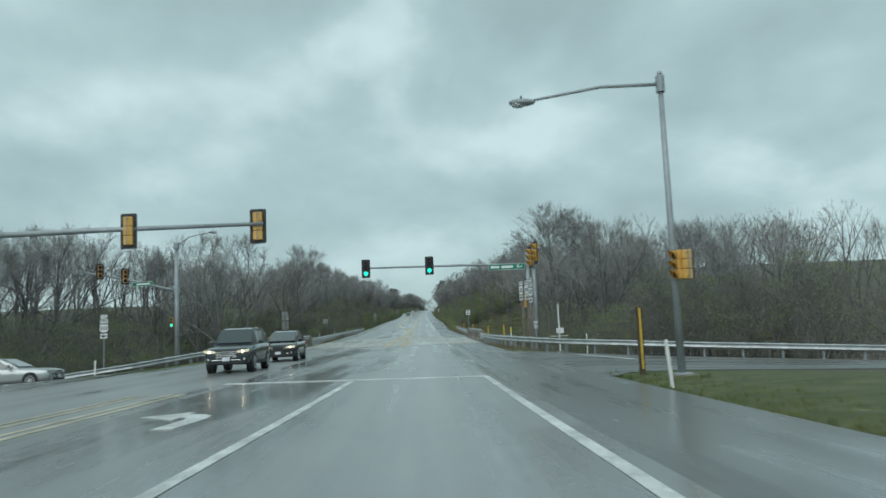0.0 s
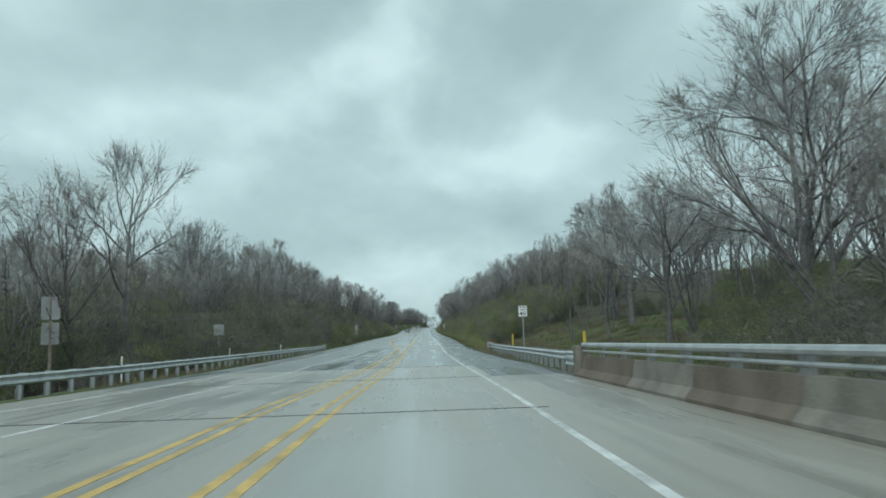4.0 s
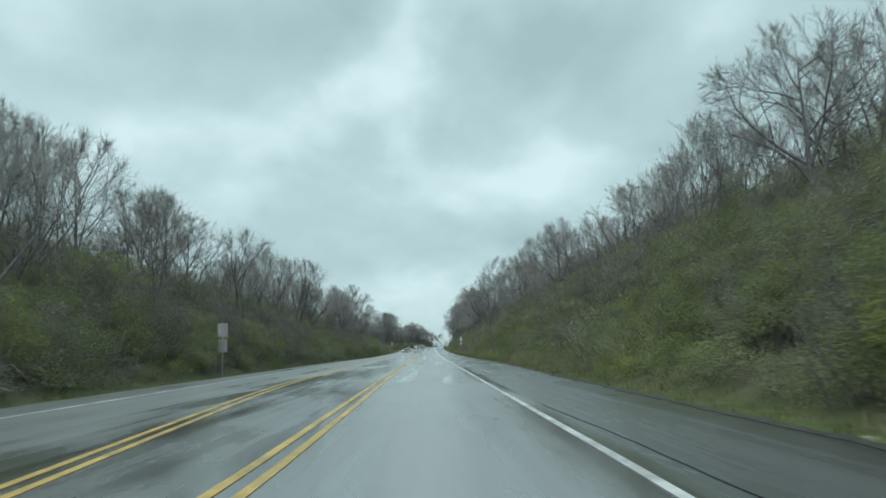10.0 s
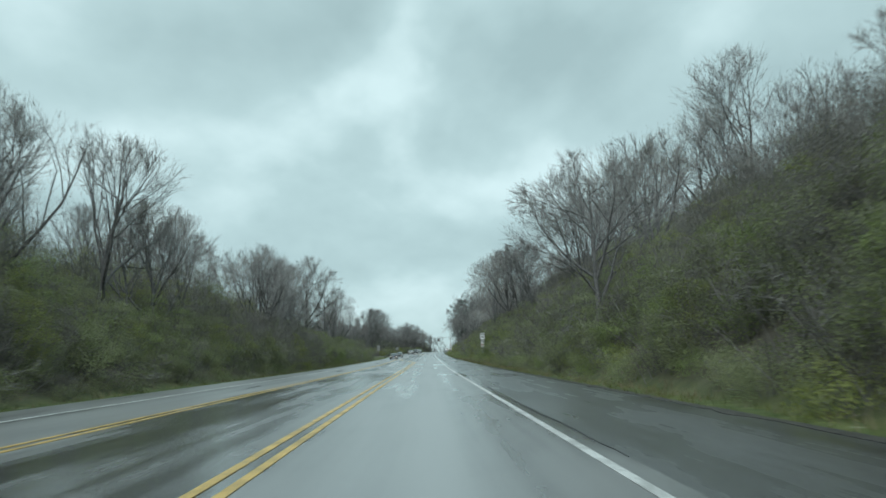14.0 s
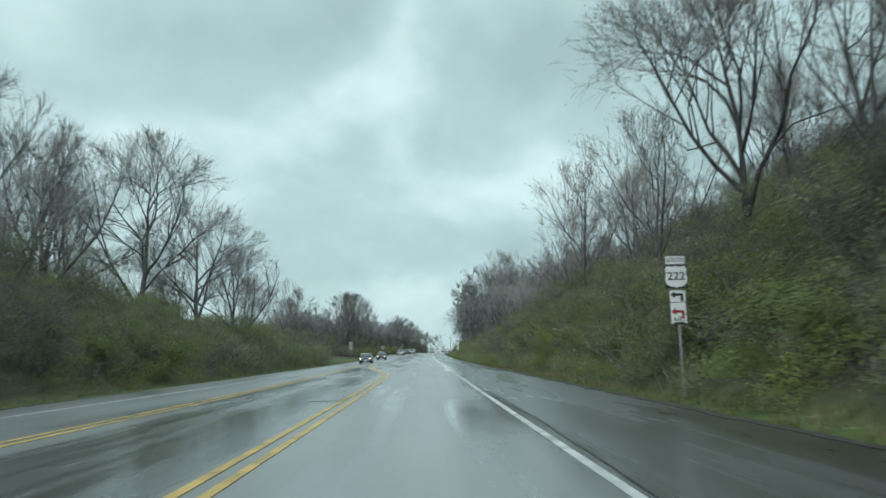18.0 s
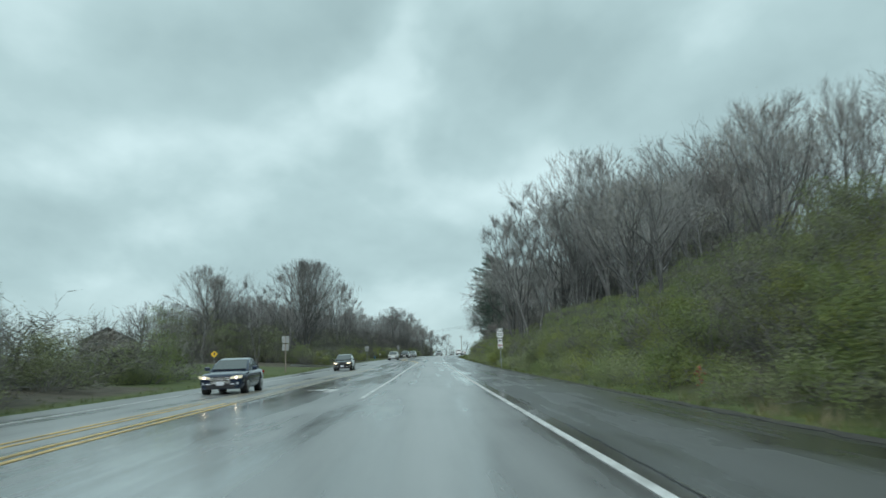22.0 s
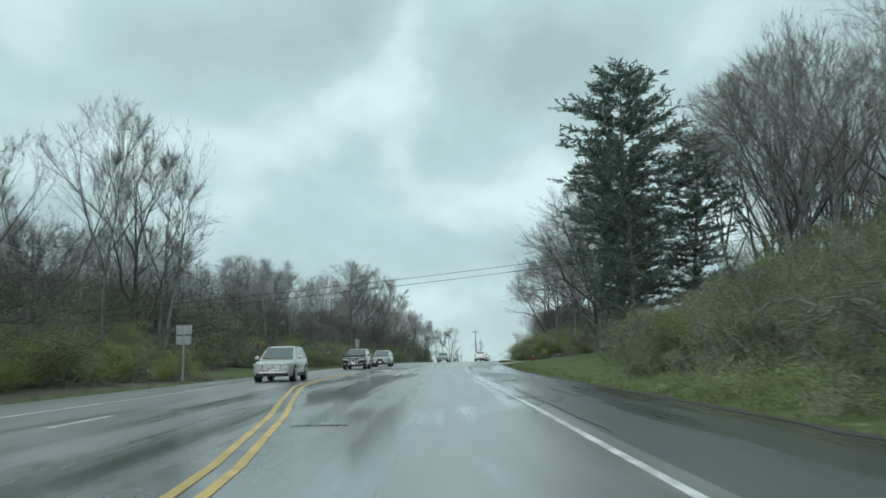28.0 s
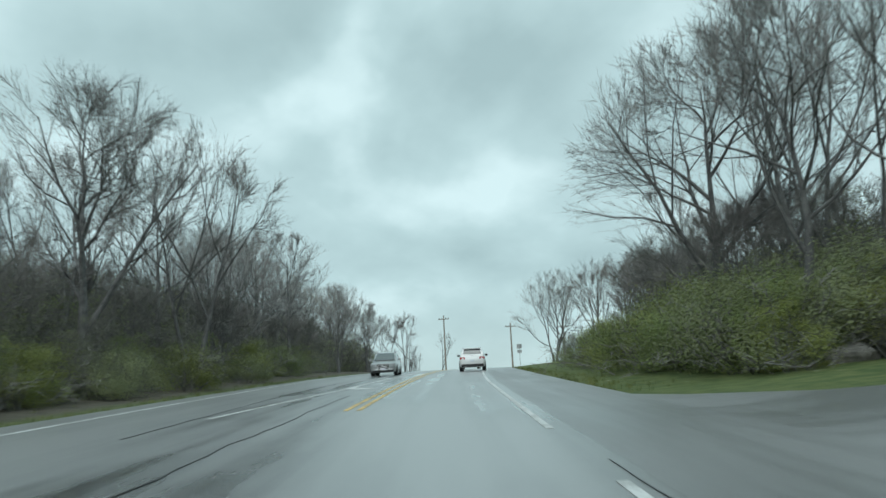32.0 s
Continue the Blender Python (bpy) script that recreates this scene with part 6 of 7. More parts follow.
def panel(root, shape, z, mat, depth=0.012, y=0.0, name="sign_panel", x=0.0, k=1.0):
    bm = bmesh.new()
    outline(bm, [(x + k * a, z + k * b) for a, b in shape], depth, Matrix.Translation((0, y, 0)))
    return part(name, bm, mat, root)


def plate(root, w, h, z, mat=SIGN_WHITE, rim=True, x=0.0, edge=INK):
    board = panel(root, rounded(w, h, 0.035), z, SIGN_BACK if mat is not SIGN_BACK else mat, 0.012, 0.004, x=x)
    if mat is not SIGN_BACK:
        if rim:
            panel(board, rounded(w - 0.01, h - 0.01, 0.03), z, edge, 0.004, -0.005, "border", x)
            panel(board, rounded(w - 0.045, h - 0.045, 0.02), z, mat, 0.004, -0.009, "face", x)
        else:
            panel(board, rounded(w, h, 0.035), z, mat, 0.004, -0.007, "face", x)
    return board


def post(root, high, wood=False, x=0.0, low=-0.4):
    bm = bmesh.new()
    if wood:
        box(bm, (0.14, 0.14, high - low), (x, 0.09, (high + low) / 2), 0.012)
        part("post", bm, WOOD_POST, root)
    else:
        box(bm, (0.07, 0.010, high - low), (x, 0.035, (high + low) / 2))
        box(bm, (0.008, 0.03, high - low), (x - 0.032, 0.022, (high + low) / 2))
        box(bm, (0.008, 0.03, high - low), (x + 0.032, 0.022, (high + low) / 2))
        part("post", bm, POLE_GREY, root)


def sign_root(u, s, turn, label, group="road signs", name="road_sign"):
    return thing(name, place(u, s, 0, turn), label, "road sign", group), ground_off(u, s)


def words_bar(root, z, w, h, mat=INK, x=0.0):
    bm = bmesh.new()
    box(bm, (w, 0.004, h), (x, -0.014, z))
    part("text_bar", bm, mat, root)


def us_shield(root, z, number, k=1.0):
    board = panel(root, rounded(0.62 * k, 0.62 * k, 0.03), z, INK, 0.012, 0.004)
    panel(board, SHIELD_US, z, SIGN_WHITE, 0.004, -0.006, "shield", k=k)
    lettering(number, 0.30 * k, (0, -0.011, z + 0.01), INK, board, 0.47 * k)


def keystone_shield(root, z, number):
    board = panel(root, rounded(0.62, 0.62, 0.03), z, INK, 0.012, 0.004)
    panel(board, KEYSTONE, z, SIGN_WHITE, 0.004, -0.006, "shield")
    lettering(number, 0.29, (0, -0.011, z - 0.02), INK, board, 0.42)


def word_plate(root, z, text, w=0.60, h=0.30, size=0.20):
    board = plate(root, w, h, z)
    lettering(text, size, (0, -0.013, z), INK, board, w * 0.8)


def arrow_plate(root, z, shape, flip=1, mat=INK, w=0.53, h=0.38):
    board = plate(root, w, h, z)
    panel(board, [(flip * a, b) for a, b in (shape if flip > 0 else shape[::-1])], z, mat, 0.004, -0.013, "arrow")
    return board


# speed limit
root, g = sign_root(6.57, 122.6, 0, "white speed limit 45 sign on a steel post above the guardrail")
mid = 3.0 - g
board = plate(root, 0.61, 0.76, mid)
lettering("SPEED", 0.15, (0, -0.013, mid + 0.25), INK, board, 0.42)
lettering("LIMIT", 0.15, (0, -0.013, mid + 0.09), INK, board, 0.38)
lettering("45", 0.36, (0, -0.013, mid - 0.18), INK, board, 0.44)
post(root, mid + 0.38)

# route markers before the bridge
for u, s, first, number, flip in ((6.57, 55.8, "SOUTH", "272", 1), (6.85, 55.0, "NORTH", "272", -1)):
    root, g = sign_root(u, s, -68, "route 272 marker assembly with arrow on a weathered wooden post", "route markers")
    z = 3.72 - g
    word_plate(root, z + 0.47, first)
    keystone_shield(root, z, number)
    arrow_plate(root, z - 0.51, LEFT_ARROW, flip)
    post(root, z + 0.62, True)
root, g = sign_root(6.94, 53.7, -68, "route 222 marker assembly with arrow on a weathered wooden post", "route markers")
z = 3.50 - g
word_plate(root, z + 0.80, "TO", 0.50, 0.30)
word_plate(root, z + 0.48, "SOUTH")
us_shield(root, z, "222")
arrow_plate(root, z - 0.52, LEFT_ARROW)
post(root, z + 0.95, True)
root, g = sign_root(7.12, 53.4, 0, "small white route segment plates on a thin steel post", "segment markers")
board = plate(root, 0.30, 0.25, 1.52 - g)
lettering("550", 0.13, (0, -0.013, 1.49 - g), INK, board, 0.24)
board = plate(root, 0.30, 0.25, 1.25 - g)
lettering("50", 0.13, (0.05, -0.013, 1.24 - g), INK, board, 0.15)
panel(board, LEFT_ARROW, 1.24 - g, INK, 0.004, -0.013, "arrow", x=-0.085, k=0.27)
post(root, 1.68 - g)

root, g = sign_root(-21.9, 57.7, 0, "route 222 marker assembly with arrow behind the guardrail", "route markers")
z = 2.35 - g
word_plate(root, z + 0.80, "TO", 0.50, 0.30)
word_plate(root, z + 0.48, "NORTH")
us_shield(root, z, "222")
arrow_plate(root, z - 0.52, LEFT_ARROW)
post(root, z + 0.95)

for u, s, top, bent_ in ((6.75, 356.0, 3.62, True), (6.62, 495.0, 3.38, False)):
    root, g = sign_root(u, s, 0, "route 222 south marker with two arrow plates on a thin post", "route markers")
    z = top - g
    word_plate(root, z, "SOUTH", 0.56, 0.26, 0.18)
    us_shield(root, z - 0.45, "222")
    arrow_plate(root, z - 0.97, BENT_ARROW if bent_ else LEFT_ARROW, 1, INK, 0.46, 0.36)
    board = arrow_plate(root, z - 1.42, BENT_ARROW if bent_ else LEFT_ARROW, 1, SIGN_RED, 0.46, 0.60)
    lettering("RED", 0.13, (0, -0.013, z - 1.60), INK, board, 0.27)
    words_bar(board, z - 1.68, 0.30, 0.03)
    post(root, z + 0.13)

# signs seen from behind
for u, s, low_, top, two, w in ((-17.6, 106.7, 1.6, 4.0, True, 0.40), (-15.0, 128.3, 2.1, 2.9, False, 0.76), (-13.0, 228.5, 1.4, 3.35, True, 0.29), (-15.1, 508.6, 2.2, 3.85, True, 0.34), (-13.2, 654.5, 2.2, 3.3, True, 0.24),
                           (-13.6, 591.5, 1.9, 3.0, True, 0.40)):
    root, g = sign_root(u, s, rnd.uniform(-8, 8), "road sign seen from behind, dull bare aluminium", "sign backs")
    h = (top - low_) / 2
    if two:
        for x in (-w * 0.5 - 0.03, w * 0.5 + 0.03):
            plate(root, w, h * 0.9, top - h / 2 - g, SIGN_BACK, x=x)
            plate(root, w * 0.85, h * 0.85, low_ + h / 2 - g, SIGN_BACK, x=x)
    else:
        plate(root, w, top - low_, (top + low_) / 2 - g, SIGN_BACK)
    post(root, top - g, True) if s in (106.7, 508.6) else post(root, top - g)
root, g = sign_root(-31.7, 543.7, 0, "small yellow warning sign with a dark symbol beside the lane")
z = 2.3 - g
bm = bmesh.new()
outline(bm, [(0, z + 0.53), (0.53, z), (0, z - 0.53), (-0.53, z)], 0.012)
board = part("sign_panel", bm, SIGN_YELLOW, root)
panel(board, ((-.10, -.14), (.10, -.14), (.10, .02), (.20, .02), (0, .22), (-.20, .02), (-.10, .02)), z, INK, 0.004, -0.009, "symbol")
post(root, z + 0.5)

# street name signs
root = thing("street_sign", place(6.14, 60.1, 5.62, 0, grounded=False), "long green street name sign hung below the mast arm", "street sign", "street signs")
board = panel(root, rounded(2.66, 0.42, 0.05), 0, SIGN_WHITE, 0.012)
panel(board, rounded(2.62, 0.38, 0.04), 0, SIGN_GREEN, 0.004, -0.008, "face")
for x, w in ((-0.86, 0.62), (0.02, 0.86)):
    words_bar(board, 0.0, w, 0.17, SIGN_WHITE, x)
lettering("Rd", 0.30, (0.92, -0.013, 0.0), SIGN_WHITE, board, 0.36)
root = thing("street_sign", place(7.28, 55.5, 5.75, -84, grounded=False), "green street name sign on the side-road mast arm", "street sign", "street signs")
board = panel(root, rounded(2.3, 0.42, 0.05), 0, SIGN_WHITE, 0.012)
panel(board, rounded(2.26, 0.38, 0.04), 0, SIGN_GREEN, 0.004, -0.008, "face")
lettering("Oregon Pike", 0.29, (0, -0.013, 0), SIGN_WHITE, board, 1.9)


root = thing("street_sign", place(-23.2, 69.6, 6.02, -16, grounded=False), "small green street name sign on a far mast arm", "street sign", "street signs")
board = panel(root, rounded(1.9, 0.36, 0.05), 0, SIGN_WHITE, 0.012)
panel(board, rounded(1.86, 0.32, 0.04), 0, SIGN_GREEN, 0.004, -0.008, "face")
words_bar(board, 0.0, 1.3, 0.13, SIGN_WHITE)


# ---------------------------------------------------------------- roadside things
def marker(u, s, high, mat, label, tilt=0.0, top=None, wide=0.10):
    root = thing("marker_post", place(u, s, 0) @ pose(0, 0, 0, 0, tilt, 0), label, "marker post", "marker posts")
    bm = bmesh.new()
    box(bm, (wide, 0.045, high + 0.2), (0, 0, high / 2 - 0.1), 0.01)
    part("stake", bm, mat, root)
    if top:
        bm = bmesh.new()
        box(bm, (wide * 0.9, 0.012, 0.3), (0, -0.03, high - 0.2), 0.003)
        part("reflector", bm, top, root)


DARK_WOOD = material("dark_wet_wood", (0.045, 0.032, 0.02), (0.10, 0.075, 0.05), 4, 0.8, bump=0.4, fine=30)
root = thing("marker_post", place(5.68, 22.0, 0), "dark brown wooden marker post with a yellow stripe", "marker post", "marker posts")
bm = bmesh.new()
box(bm, (0.15, 0.09, 1.98), (0, 0, 0.79), 0.012)
part("stake", bm, DARK_WOOD, root)
bm = bmesh.new()
box(bm, (0.06, 0.012, 1.60), (0.01, -0.052, 0.96), 0.003)
part("stripe", bm, POST_YELLOW, root, "yellow reflective stripe")
marker(5.15, 17.6, 0.98, POST_WHITE, "leaning white plastic delineator at the island's edge", -4, None, 0.075)
marker(5.64, 59.6, 1.45, POST_YELLOW, "yellow marker post behind the guardrail")
marker(5.95, 57.7, 1.30, POST_WHITE, "white delineator post behind the guardrail", 0, SIGN_YELLOW)
marker(5.55, 73.0, 1.30, POST_YELLOW, "yellow marker post at the parapet's end")
marker(5.62, 96.6, 1.45, POST_YELLOW, "yellow marker post at the parapet's end")
marker(5.95, 123.8, 1.55, POST_YELLOW, "yellow marker post behind the guardrail")
marker(6.0, 141.2, 1.12, HYDRANT_RED, "red marker post behind the guardrail's end", 0, None, 0.10)
marker(-12.4, 67.0, 1.2, POST_YELLOW, "yellow marker post by the bridge parapet")
for u, s in ((-12.9, 103), (-13.2, 124), (-13.0, 143), (9.0, 46.5)):
    marker(u, s, 1.2, POST_WHITE, "white delineator post behind the guardrail", 0, None, 0.07)
marker(-18.5, 47.5, 1.3, POST_WHITE, "white delineator post behind the guardrail")

root = thing("detector_post", place(8.1, 50.3, 0), "pale steel post with control boxes and a tipped crossbar", "detector post")
g = ground_off(8.1, 50.3)
for name, mat, draw in (
    ("shaft", POST_WHITE, lambda b: tube(b, (0, 0, -0.2), (0, 0, 2.55 - g), 0.05, 0.05, 12)),
    ("cap", POLE_GREY, lambda b: tube(b, (0, 0, 2.55 - g), (0, 0, 2.63 - g), 0.06, 0.05, 12)),
    ("control_box", SIGN_WHITE, lambda b: box(b, (0.22, 0.14, 0.34), (0.13, -0.14, 0.98 - g), 0.015)),
    ("control_box", SIGN_WHITE, lambda b: box(b, (0.16, 0.12, 0.30), (-0.11, -0.13, 0.98 - g), 0.015)),
    ("crossbar", POST_WHITE, lambda b: tube(b, (-0.5, 0, 0.66 - g), (0.5, 0, 0.66 - g), 0.022)),
    ("bar_tip", POST_YELLOW, lambda b: tube(b, (-0.58, 0, 0.66 - g), (-0.5, 0, 0.66 - g), 0.045)),
    ("bar_tip", POST_YELLOW, lambda b: tube(b, (0.5, 0, 0.66 - g), (0.58, 0, 0.66 - g), 0.045)),
    ("footing", CONCRETE, lambda b: tube(b, (0, 0, -0.3), (0, 0, 0.12), 0.32, 0.30, 16)),
):
    bm = bmesh.new()
    draw(bm)
    part(name, bm, mat, root)


def hydrant(u, s, label):
    root = thing("fire_hydrant", place(u, s, 0), label, "fire hydrant", "fire hydrants")
    bm = bmesh.new()
    for z0, z1, r0, r1 in ((-.1, .05, .17, .17), (.05, .50, .115, .105), (.50, .56, .145, .145), (.56, .66, .125, .10), (.66, .72, .10, .04), (.72, .77, .035, .03)):
        tube(bm, (0, 0, z0), (0, 0, z1), r0, r1, 16)
    part("barrel", bm, HYDRANT_RED, root)
    for a, b, r in (((0, -.08, .40), (0, -.20, .40), .075), ((-.08, 0, .42), (-.19, 0, .42), .055), ((.08, 0, .42), (.19, 0, .42), .055)):
        bm = bmesh.new()
        tube(bm, a, b, r, r, 12)
        tube(bm, b, Vector(b) + (Vector(b) - Vector(a)).normalized() * 0.04, r * 1.15, r * 0.9, 6)
        part("nozzle_cap", bm, HYDRANT_RED, root)
    return root


low_hydrant = hydrant(6.95, 248.7, "faded red fire hydrant half hidden in verge grass")
low_hydrant.matrix_basis = place(6.95, 248.7, -0.22)
low_hydrant.scale = (0.8, 0.8, 0.8)
small_hydrant = hydrant(7.5, 442.4, "small red fire hydrant in front of green bushes")
small_hydrant.scale = (0.68, 0.68, 0.68)
lawn_hydrant = hydrant(7.95, 630.0, "red fire hydrant on the lawn beside a driveway")
lawn_hydrant.scale = (0.78, 0.78, 0.78)

CARDBOARD = material("wet_tan_cardboard", (0.42, 0.31, 0.18), (0.58, 0.45, 0.29), 3, 0.8, bump=0.2)
root = thing("cardboard_sheet", place(5.25, 175.5, 0.02, 15), "crumpled tan cardboard sheet lying at the verge", "litter")
bm = bmesh.new()
bmesh.ops.create_grid(bm, x_segments=8, y_segments=6, size=0.5)
for v in bm.verts:
    v.co = Vector((v.co.x * 1.7, v.co.y * 1.0, 0.04 + 0.16 * max(0, 0.5 - abs(v.co.x + 0.1)) + 0.05 * noise.noise(v.co * 4)))
bmesh.ops.solidify(bm, geom=bm.faces[:], thickness=0.012)
part("sheet", bm, CARDBOARD, root)

BLUE_BIN = material("faded_blue_plastic", (0.06, 0.16, 0.26), (0.11, 0.24, 0.36), 4, 0.5)
root = thing("rubbish_bin", place(-15.5, 622.5, 0), "faded blue plastic bin standing on the grass", "bin")
bm = bmesh.new()
tube(bm, (0, 0, -0.02), (0, 0, 0.66), 0.21, 0.26, 18)
part("barrel", bm, BLUE_BIN, root)
bm = bmesh.new()
tube(bm, (0, 0, 0.64), (0, 0, 0.69), 0.28, 0.28, 18)
part("rim", bm, BLUE_BIN, root)
root = thing("mailbox", place(-14.4, 624.0, 0, 10), "white mailbox on a dark wooden post at the verge", "mailbox")
bm = bmesh.new()
box(bm, (0.10, 0.10, 1.15), (0, 0, 0.48), 0.008)
part("post", bm, WOOD_POST, root)
bm = bmesh.new()
box(bm, (0.09, 0.45, 0.06), (0, 0.1, 0.86), 0.006)
part("bracket", bm, WOOD_POST, root)
bm = bmesh.new()
prof = [(-.12, 0.92), (.12, 0.92), (.12, 1.08)] + [(.12 * math.cos(radians(a)), 1.08 + .12 * math.sin(radians(a))) for a in range(15, 180, 15)] + [(-.12, 1.08)]
outline(bm, prof, 0.55)
part("box", bm, SIGN_WHITE, root)
bm = bmesh.new()
box(bm, (0.015, 0.16, 0.05), (0.13, -0.1, 1.12))
part("flag", bm, SIGN_RED, root)

ROCK = material("grey_field_stone", (0.13, 0.125, 0.115), (0.28, 0.27, 0.25), 3, 0.9, bump=0.6)
for u, s, r in ((11.4, 655.2, 0.42), (12.5, 654.2, 0.55), (15.0, 660, 0.5)):
    bm = bmesh.new()
    bmesh.ops.create_icosphere(bm, subdivisions=3, radius=r)
    for v in bm.verts:
        v.co = Vector((v.co.x * 1.5, v.co.y, v.co.z * 0.7)) * (1 + 0.25 * noise.noise(v.co * 2.2 + Vector((s, 0, 0))))
    rock = part("boulder", bm, ROCK, None)
    rock.matrix_basis = place(u, s, r * 0.25)
    tagged(rock, "low grey boulder on the lawn by the driveway", "boulder", "boulders")


# ---------------------------------------------------------------- wires and far poles
def utility_pole(u, s, high, label):
    root = thing("utility_pole", place(u, s, 0), label, "utility pole", "utility poles")
    bm = bmesh.new()
    tube(bm, (0, 0, -0.3), (0, 0, high), 0.15, 0.10, 12)
    part("shaft", bm, WOOD_POST, root)
    bm = bmesh.new()
    box(bm, (1.8, 0.10, 0.12), (0, 0.12, high - 0.6), 0.01)
    part("crossarm", bm, WOOD_POST, root)
    for x in (-0.75, -0.3, 0.3, 0.75):
        bm = bmesh.new()
        tube(bm, (x, 0.12, high - 0.54), (x, 0.12, high - 0.38), 0.035, 0.05, 8)
        part("insulator", bm, TRIM_BLACK, root)


utility_pole(-27, 595, 4.0, "weathered wooden utility pole among bare trees")
utility_pole(25, 595, 9.0, "weathered wooden utility pole behind the pine")
utility_pole(5.0, 765, 7.6, "lone wooden utility pole on the rise")
utility_pole(-6.2, 768, 9.6, "wooden utility pole beside the woods on the rise")
utility_pole(14.0, 770, 7.0, "wooden utility pole on the far rise")
for k, drop in ((0, 0.0), (1, 0.35)):
    bm = bmesh.new()
    pts = []
    for f in np.linspace(0, 1, 25):
        u = -27 + 52 * f
        z0, z1 = 3.5, 9.0
        z = z0 + (z1 - z0) * f - 4 * f * (1 - f) * 0.55 - drop
        pts.append(spot(u, 595 + 0.3 * k, z))
    pipe(bm, pts, 0.014, 5)
    wire = part("overhead_wire", bm, TRIM_BLACK, None)
    tagged(wire, "thin black overhead wire sagging across the road", "wire", "overhead wires")

# small paired sign on the rise
root, g = sign_root(6.3, 745, 0, "two small pale signs on a post at the crest")
plate(root, 0.7, 0.6, 2.9 - g, SIGN_BACK)
plate(root, 0.6, 0.4, 2.2 - g, SIGN_BACK)
post(root, 3.2 - g)


# ---------------------------------------------------------------- barn
BARN_WALL = material("dark_weathered_barn_boards", (0.07, 0.062, 0.056), (0.13, 0.115, 0.10), 1.2, 0.9, fine=12)
BARN_ROOF = material("dull_metal_barn_roof", (0.10, 0.105, 0.11), (0.17, 0.175, 0.18), 0.6, 0.6, 0.2, fine=6)
root = thing("barn", place(-86.5, 640, 0.2, 18), "dark gabled wooden barn far across the field", "barn")
root.scale = (0.66, 0.66, 0.68)
bm = bmesh.new()
outline(bm, [(-10, -2), (10, -2), (10, 6), (0, 11), (-10, 6)], 26)
part("wall", bm, BARN_WALL, root)
for side in (-1, 1):
    bm = bmesh.new()
    slope = math.atan2(5, 10)
    box(bm, (11.9, 27.2, 0.25), (side * 5.2, 0, 8.75), 0.02, Matrix.Rotation(side * slope, 4, "Y"))
    part("roof", bm, BARN_ROOF, root)
for x in (-5, 0, 5):
    bm = bmesh.new()
    box(bm, (3.0, 0.15, 3.4), (x, -13.1, 0.9), 0.02)
    part("door", bm, BARN_ROOF, root)
for x in (-4, 4):
    bm = bmesh.new()
    box(bm, (1.1, 0.12, 1.4), (x, -13.1, 5.2), 0.02)
    part("window", bm, GLASS_DARK, root)

# ---------------------------------------------------------------- pine
def pine(seed, high):
    """Whorls of level boughs that turn up at their tips; flat sprays of needle tufts on each."""
    rnd_ = random.Random(seed)
    wood, needles = Sticks(), Sticks()
    wood.rnd = needles.rnd = rnd_
    trunk = bent(rnd_, Vector((0, 0, -0.3)), Vector((0.02, 0, 1)), high, 12, 0.02, 0.05)
    wood.stick(trunk, [0.32 * (1 - 0.92 * i / 12) for i in range(13)], 8, 0)
    whorls = 30
    for j in range(whorls):
        f = 0.15 + 0.84 * (j / whorls) ** 0.92
        a, d = along(trunk, f)
        shape = float(np.interp(f, (0.12, 0.25, 0.42, 0.62, 0.78, 0.90, 1.0), (0.55, 0.72, 0.88, 1.0, 0.80, 0.50, 0.08)))
        start = rnd_.uniform(0, math.tau)
        count = rnd_.randint(4, 7)
        for q in range(count):
            long = high * 0.222 * shape * rnd_.uniform(0.5, 1.2) + 0.3
            angle = start + math.tau * (q + rnd_.uniform(-0.25, 0.25)) / count
            way = Vector((math.cos(angle), math.sin(angle), rnd_.uniform(-0.12, 0.12) + 0.5 * max(0, f - 0.6)))
            limb = bent(rnd_, a + Vector((0, 0, rnd_.uniform(-0.25, 0.25))), way, long, 4, 0.05, 0.07)
            wood.stick(limb, [0.06 * (1 - f * 0.6) * (1 - 0.8 * i / 4) for i in range(5)], 4, 0)
            for k in range(int(7 + long * 6.5)):
                b, e = along(limb, 0.10 + 0.90 * rnd_.random())
                turn = aside(rnd_, e, rnd_.uniform(0.4, 1.2))
                turn.z = turn.z * 0.3 + 0.16
                tip = b + turn.normalized() * rnd_.uniform(0.45, 1.05)
                wood.spike(b, tip, 0.012, 0)
                for _ in range(21):
                    c = b.lerp(tip, rnd_.uniform(0.25, 1.0))
                    end = c + (aside(rnd_, (tip - b).normalized(), rnd_.uniform(0.3, 1.0)) + Vector((0, 0, 0.15))).normalized() * rnd_.uniform(0.14, 0.30)
                    needles.sliver(c, end, 0.026, 0)
    return wood.arrays(), needles.arrays()


(wv, wf, wi), (fv, ff, fi) = pine(71, 22)
root = thing("pine_tree", place(13.2, 604, 0), "tall dark green pine with broad layered boughs on the lawn", "tree", "pines on the lawn")
for n, me in (("trunk", mesh_of("trunk", wv, wf, [BARK], wi, smooth=True)), ("crown", mesh_of("crown", fv, ff, [NEEDLE], fi))):
    ob = new(n, me)
    ob.parent = root
for u, s, turn, size in ((14.4, 613.5, 140, 0.80), (17.4, 604.5, 250, 0.72)):
    twin = copy_thing(root, place(u, s, 0, turn))
    twin.scale = (size * 0.85, size * 0.85, size)
third = copy_thing(root, place(-44, 66, 0, 40))
third.scale = (0.55, 0.55, 0.6)
tagged(third, "dark evergreen tree at the edge of bare woods")

